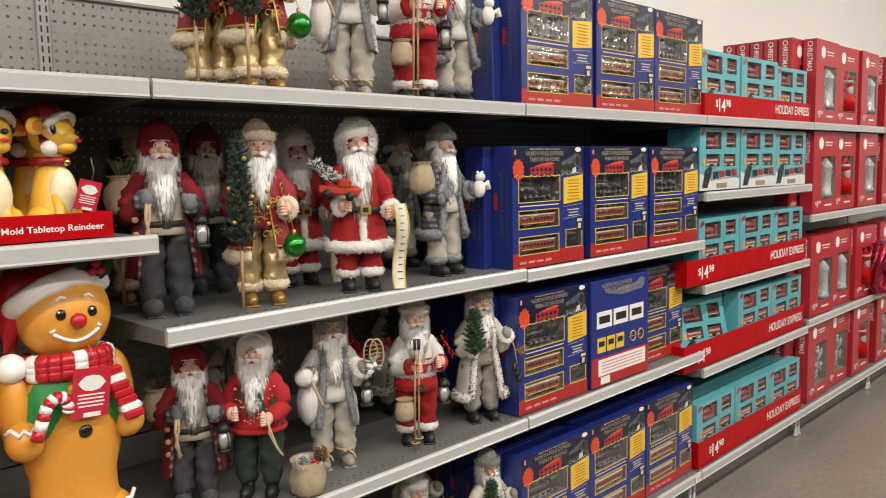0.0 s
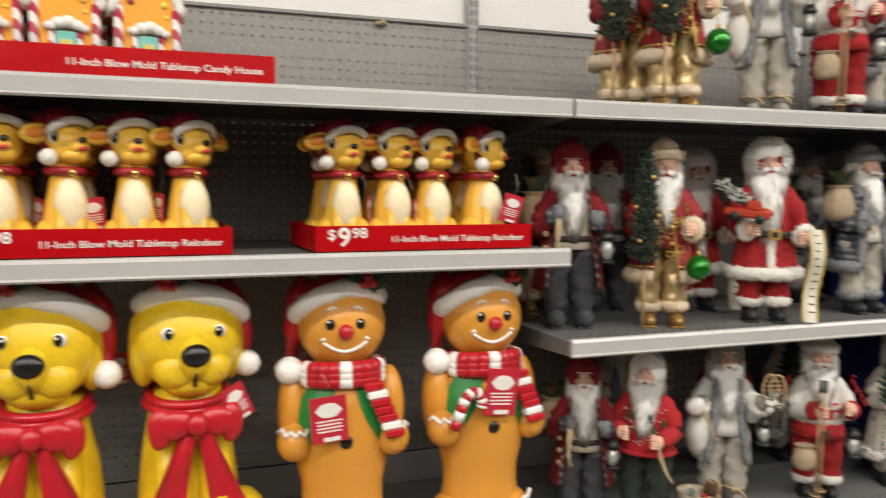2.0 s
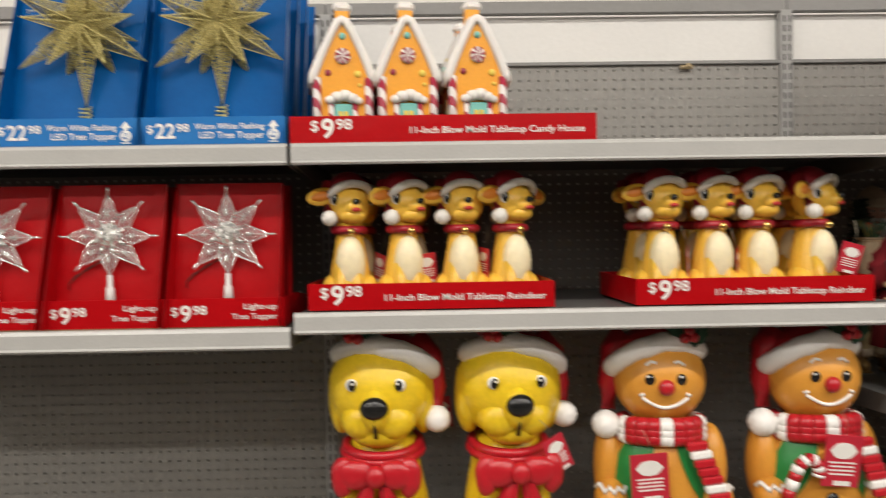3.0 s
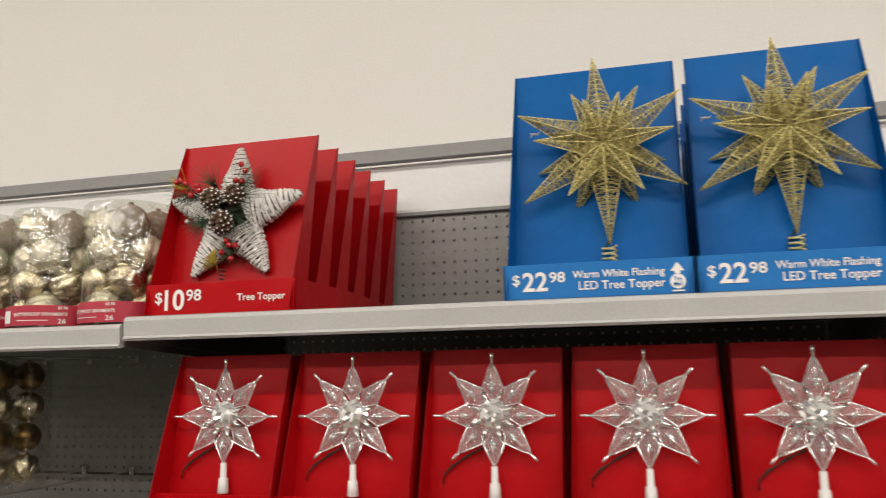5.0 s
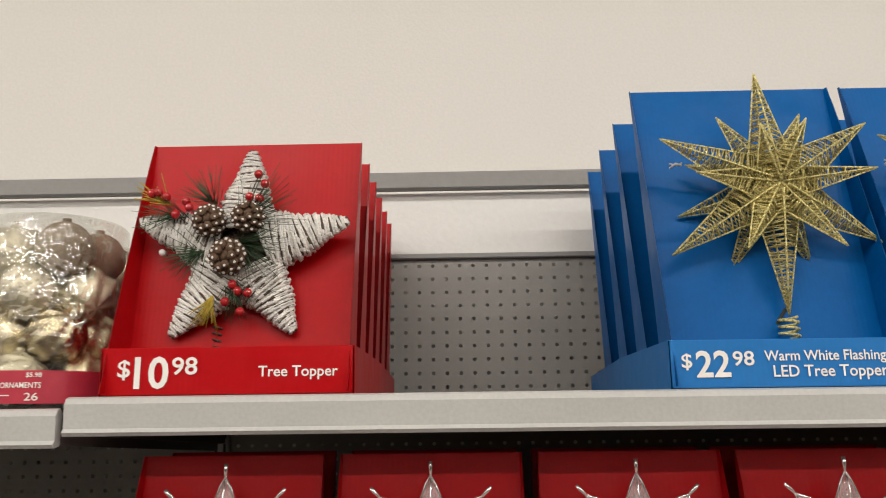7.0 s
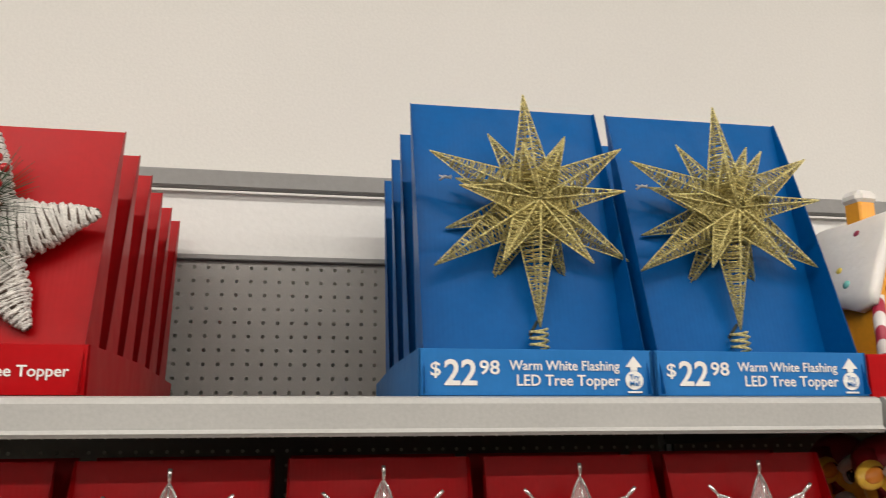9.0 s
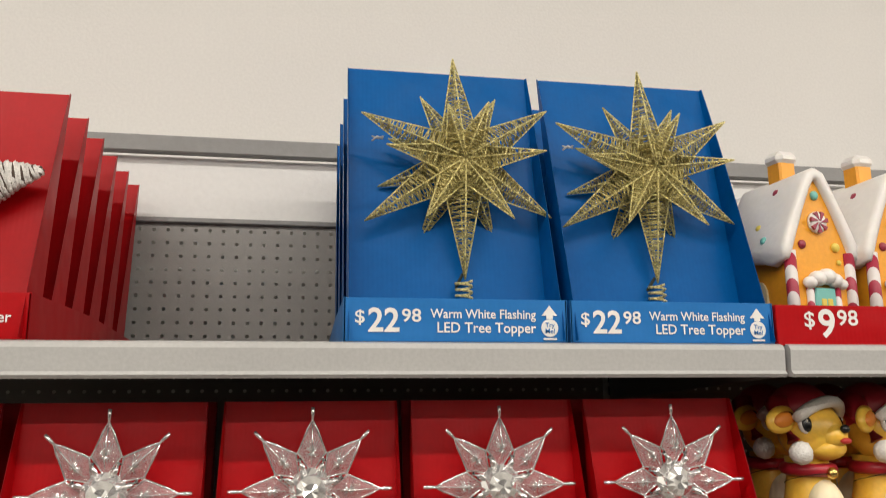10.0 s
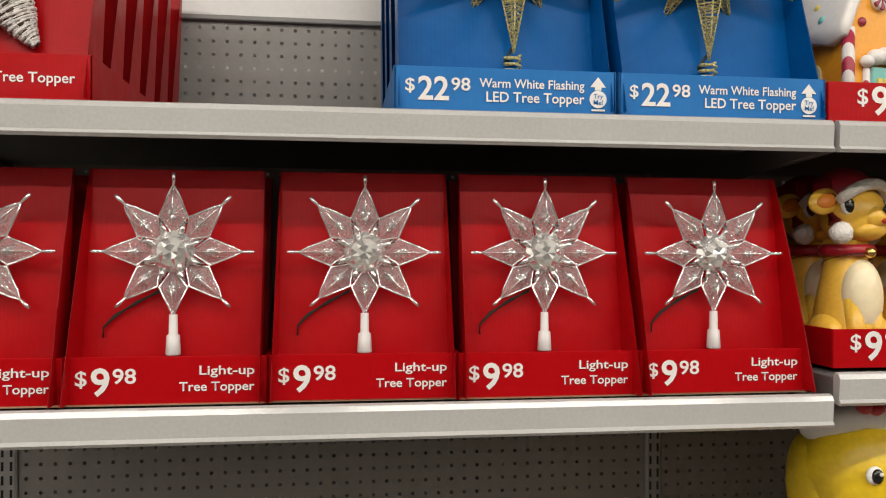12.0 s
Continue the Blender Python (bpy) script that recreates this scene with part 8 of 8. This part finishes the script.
def doll_grey():
    d = doll(KNITW, KHAKI, TAUPE, hem=0.125, trim=FURG, hem_trim=False, vest=KNITW, hat=TAUPE, hat_trim=None, hood=True, cuff=FURW, hand=TAUPE, hands_at=((-0.090, -0.070, 0.290), (0.088, -0.076, 0.292)), open_front=True, beard=0.12)
    d.fur((-0.088, -0.030, 0.200), (0.030, 0.036, 0.060), 220, 0.012, 0.002, d.k(FURW), 0.4)
    d.ball((-0.088, -0.030, 0.200), (0.030, 0.036, 0.060), d.k(FURW), 14, 10)
    for e in (-1, 1):                                               # bootlaces
        d.tube(ring((e * 0.038, 0.0, 0.050), 0.027, 0.027, 14), 0.0035, d.k(ROPE), 6, True)
        d.tube([(e * 0.038, -0.028, 0.050), (e * 0.038 + 0.016, -0.046, 0.040), (e * 0.038 + 0.020, -0.050, 0.028)], 0.003, d.k(ROPE), 5)
        d.tube([(e * 0.038, -0.028, 0.050), (e * 0.038 - 0.016, -0.044, 0.048), (e * 0.038 - 0.020, -0.046, 0.058)], 0.003, d.k(ROPE), 5)
    for o in (0, 0.018):                                            # a pair of snowshoes with sprigs
        d.tube([(0.108 + o + 0.020 * math.cos(a), -0.094 - o * 0.3, 0.330 + 0.042 * math.sin(a)) for a in (i * math.pi / 9 for i in range(18))], 0.0030, d.k(WOOD), 6, True)
        for q in range(5):
            d.tube([(0.090 + o, -0.094 - o * 0.3, 0.305 + q * 0.012), (0.126 + o, -0.094 - o * 0.3, 0.312 + q * 0.011)], 0.0010, d.k(ROPE), 4)
    for i in range(50):
        d.tuft((0.105 + random.uniform(-0.012, 0.02), -0.104, 0.298 + random.uniform(-0.01, 0.02)), (random.uniform(-1, 1), -0.5, random.uniform(-0.5, 1)), 0.03, 0.0016, d.k(random.choice((NEEDLE, SNOW))))
    for i in range(5):
        d.ball((0.100 + random.uniform(-0.01, 0.02), -0.114, 0.290 + random.uniform(-0.01, 0.014)), 0.0075, d.k(FURW), 10, 7)
    lantern(d, (0.092, -0.092, 0.222), 1.2)
    d.tube([(-0.085, -0.09, 0.285), (-0.075, -0.10, 0.25), (-0.060, -0.10, 0.215), (-0.056, -0.10, 0.20)], 0.004, d.k(ROPE), 6)
    d.ball((-0.108, -0.085, 0.285), (0.026, 0.022, 0.026), d.k(KNITW), 14, 10, None, 0.1, 50)
    return finish(d)


def doll_skier():
    d = doll(KNITW, SCARLET, BLACKBOOT, hem=0.180, trim=None, hat=FURW, hat_trim=FURW, sleeve=KNITW, cuff=REDKNIT, hands_at=((-0.020, -0.088, 0.262), (0.080, -0.072, 0.268)), leg_trim=FURW, beard=0.115)
    d.lathe([(0.083, 0.176), (0.0795, 0.20), (0.0735, 0.22), (0.070, 0.24), (0.069, 0.262), (0.066, 0.275)], d.k(REDKNIT), 34, (0, 0.003, 0), (1.0, 0.82))
    for z, h in ((0.222, 0.012), (0.262, 0.009)):                      # bands of a knitted pattern
        r = float(np.interp(z, [0.18, 0.22, 0.24, 0.262], [0.083, 0.0745, 0.071, 0.070])) + 0.001
        n = 44
        for i in range(n):
            a = radians(-100 + 200 * i / n)
            xf = Matrix.Translation((r * math.sin(a), 0.004 - r * 0.81 * math.cos(a), z)) @ Matrix.Rotation(a, 4, "Z")
            d.box((0, 0, (i % 2) * 0.004), (0.0052, 0.003, h * (0.8 if i % 3 else 1.3)), d.k(KNITW), 0, xf)
    for a in (-28, 4, 34):
        r = 0.0735
        xf = Matrix.Translation((r * math.sin(radians(a)), 0.004 - r * 0.82 * math.cos(radians(a)), 0.242)) @ Matrix.Rotation(radians(a), 4, "Z")
        for q in range(4):
            d.box((0, 0, 0), (0.020, 0.003, 0.0035), d.k(KNITW), 0, xf @ Matrix.Rotation(q * math.pi / 4, 4, "Y"))
    for i in range(46):
        e = random.choice((-1, 1))
        u = random.random()
        d.ball((e * (0.066 + 0.046 * u) + e * 0.026, -0.020 + random.uniform(-0.012, 0.012), 0.345 - 0.075 * u + random.uniform(-0.02, 0.02)), (0.003, 0.003, 0.0045), d.k(SCARLET), 6, 4)
    for o in (0, 0.014):
        d.tube([(-0.030 + o, -0.108, 0.008), (-0.022 + o, -0.106, 0.33)], 0.0032, d.k(WOOD), 7)
        d.tube([(-0.022 + o, -0.106, 0.318), (-0.0215 + o, -0.106, 0.35)], 0.0052, d.k(LEATHER), 8)
        d.tube(ring((-0.029 + o, -0.108, 0.030 + o), 0.012, 0.012, 14), 0.0026, d.k(WOOD), 5, True)
        d.tube([(-0.0215 + o, -0.106, 0.348), (-0.034 + o, -0.110, 0.352), (-0.038 + o, -0.108, 0.335)], 0.0012, d.k(LEATHER), 4)
    sack(d, (-0.060, -0.092, 0.130), 0.030, BURLAP, False)
    needles(d, (-0.030, -0.112, 0.275), (-0.2, -0.4, 0.9), 30, 0.030, d.k(NEEDLE), 0.6, 0.0008)
    needles(d, (-0.005, -0.112, 0.215), (0.2, -0.4, -0.9), 30, 0.030, d.k(NEEDLE), 0.6, 0.0008)
    for i in range(6):
        d.ball((-0.030 + random.uniform(-0.02, 0.02), -0.116, 0.28 + random.uniform(-0.015, 0.015)), 0.0042, d.k(BERRY), 8, 6)
    d.tube([(0.080, -0.088, 0.262), (0.082, -0.092, 0.235)], 0.002, d.k(LEATHER), 5)
    lantern(d, (0.082, -0.094, 0.180), 1.35)
    return finish(d)


def doll_cream():
    d = doll(CREAMCOAT, TAUPE, BLACKBOOT, hem=0.085, trim=FURF, hat=FURF, hat_trim=FURF, vest=TAUPE, cuff=FURF, hand=TAUPE, hands_at=((-0.058, -0.086, 0.262), (0.082, -0.070, 0.300)), open_front=True, beard=0.115, width=1.06, gap0=0.50)
    fir(d, (-0.070, -0.112, 0.245), 0.150, 0.042, NEEDLE)
    for i in range(3):
        d.ball((0.006, -0.073, 0.215 + i * 0.032), (0.006, 0.003, 0.006), d.k(WOOD), 10, 6)
    for i in range(3):
        d.lathe([(0.002, 0.014), (0.007, 0.010), (0.009, -0.008), (0.012, -0.014)][::-1], d.k(IRON), 10, (0.108 + i * 0.010, -0.080, 0.190 - i * 0.020))
    d.tube([(0.090, -0.08, 0.298), (0.108, -0.082, 0.25), (0.118, -0.080, 0.19)], 0.002, d.k(ROPE), 5)
    needles(d, (0.110, -0.085, 0.245), (1, -0.3, -0.1), 40, 0.040, d.k(SPRIG), 0.5, 0.0009)
    return finish(d)


DOLLS = {
    "wine": (doll_wine(), "bearded doll in a long wine-red coat with plaid cuffs, lantern"),
    "brocade": (doll_brocade(), "bearded doll in red brocade coat, gold trousers, fir tree"),
    "scarlet": (doll_scarlet(), "white-bearded doll in scarlet fur-trimmed coat with paper list"),
    "plaid": (doll_plaid(), "bearded doll in grey plaid coat with grey fur, burlap sack"),
    "sweater": (doll_sweater(), "bearded doll in red patterned sweater and dark green trousers"),
    "grey": (doll_grey(), "bearded doll in grey coat with white fur, snowshoes"),
    "skier": (doll_skier(), "bearded doll in red and white knit with ski poles"),
    "cream": (doll_cream(), "bearded doll in long cream coat with flecked fur, small fir"),
}


def stand(kind, x, y, z, rz, k=1.0):
    me, label = DOLLS[kind]
    ob = new("gift_bringer_doll", me)
    ob.matrix_world = pose(x, y, z, 0, 0, rz) @ Matrix.Diagonal((k, k, k, 1))
    tagged(ob, label, "doll", "gift-bringer dolls")
    return ob


SZ = CMID - 0.003
for row in (("wine", 1.323, 0.195, SZ, -18, 0.985), ("brocade", 1.550, 0.135, SZ, -24, 0.99), ("scarlet", 1.848, 0.115, SZ, -28, 1.02), ("plaid", 2.215, 0.150, SZ, 2, 1.01), ("wine", 1.560, 0.42, SZ, -20, 1.0), ("scarlet", 1.80, 0.34, SZ, -14, 0.98),
            ("plaid", 2.24, 0.38, SZ, 8, 1.0), ("brocade", 1.36, 0.43, SZ, -10, 0.97)):
    stand(*row)
SZ = LOW - 0.003
for row in (("wine", 1.378, 0.215, SZ, -24, 0.90), ("sweater", 1.520, 0.145, SZ, -42, 0.94), ("grey", 1.772, 0.160, SZ, -24, 0.99), ("skier", 2.060, 0.125, SZ, -32, 0.96), ("cream", 2.345, 0.120, SZ, -24, 0.98),
            ("sweater", 1.95, 0.38, SZ, -10, 0.94), ("cream", 2.22, 0.40, SZ, -10, 0.97), ("grey", 1.62, 0.42, SZ, -10, 0.95)):
    stand(*row)
SZ = TOP - 0.003
for row in (("brocade", 1.482, 0.215, SZ, -12, 1.0), ("brocade", 1.560, 0.120, SZ, -12, 1.02), ("grey", 1.850, 0.130, SZ, -32, 1.02), ("skier", 2.085, 0.125, SZ, -30, 1.02), ("plaid", 2.270, 0.150, SZ, -10, 1.02)):
    stand(*row)
SZ = BASE - 0.003
for row in (("skier", 2.085, 0.17, SZ, -14, 0.92), ("cream", 2.385, 0.13, SZ, -10, 0.92), ("cream", 2.25, 0.36, SZ, -10, 0.92), ("grey", 1.80, 0.16, SZ, -20, 0.9)):
    stand(*row)


def gift_sack():
    """The little burlap sack that stands by itself."""
    d = Doll()
    d.mats = []
    d.lathe([(0.030, 0.0), (0.042, 0.010), (0.046, 0.045), (0.040, 0.075), (0.044, 0.092), (0.040, 0.088)], d.k(BURLAP), 22, rough=0.006, freq=50, folds=0.002)
    d.box((0.010, -0.008, 0.105), (0.030, 0.030, 0.034), d.k(WOOD), 0.002, Matrix.Rotation(radians(15), 4, "Y"))
    d.box((0.010, -0.0085, 0.105), (0.006, 0.032, 0.0355), d.k(LEATHER), 0.0, Matrix.Rotation(radians(15), 4, "Y"))
    pine_cone(d, (0.026, -0.020, 0.100), 0.016, (0.5, -0.6, 0.7), d.k(CONE), d.k(CONE))
    d.ball((-0.020, -0.024, 0.094), 0.014, d.k(NEEDLE), 10, 8)
    d.fur((-0.020, -0.024, 0.094), 0.014, 90, 0.012, 0.0014, d.k(SNOW), 0.0)
    for q in ((0.004, -0.036, 0.094), (0.012, -0.037, 0.090), (0.000, -0.034, 0.086)):
        d.ball(q, 0.0055, d.k(BERRY), 10, 7)
    ob = new("gift_sack", d.mesh("gift_sack", d.mats))
    ob.matrix_world = pose(1.606, 0.054, LOW - 0.003, 0, 0, -15) @ Matrix.Scale(1.02, 4)
    tagged(ob, "small burlap sack of pine cones, berries and a parcel", "sack")


gift_sack()
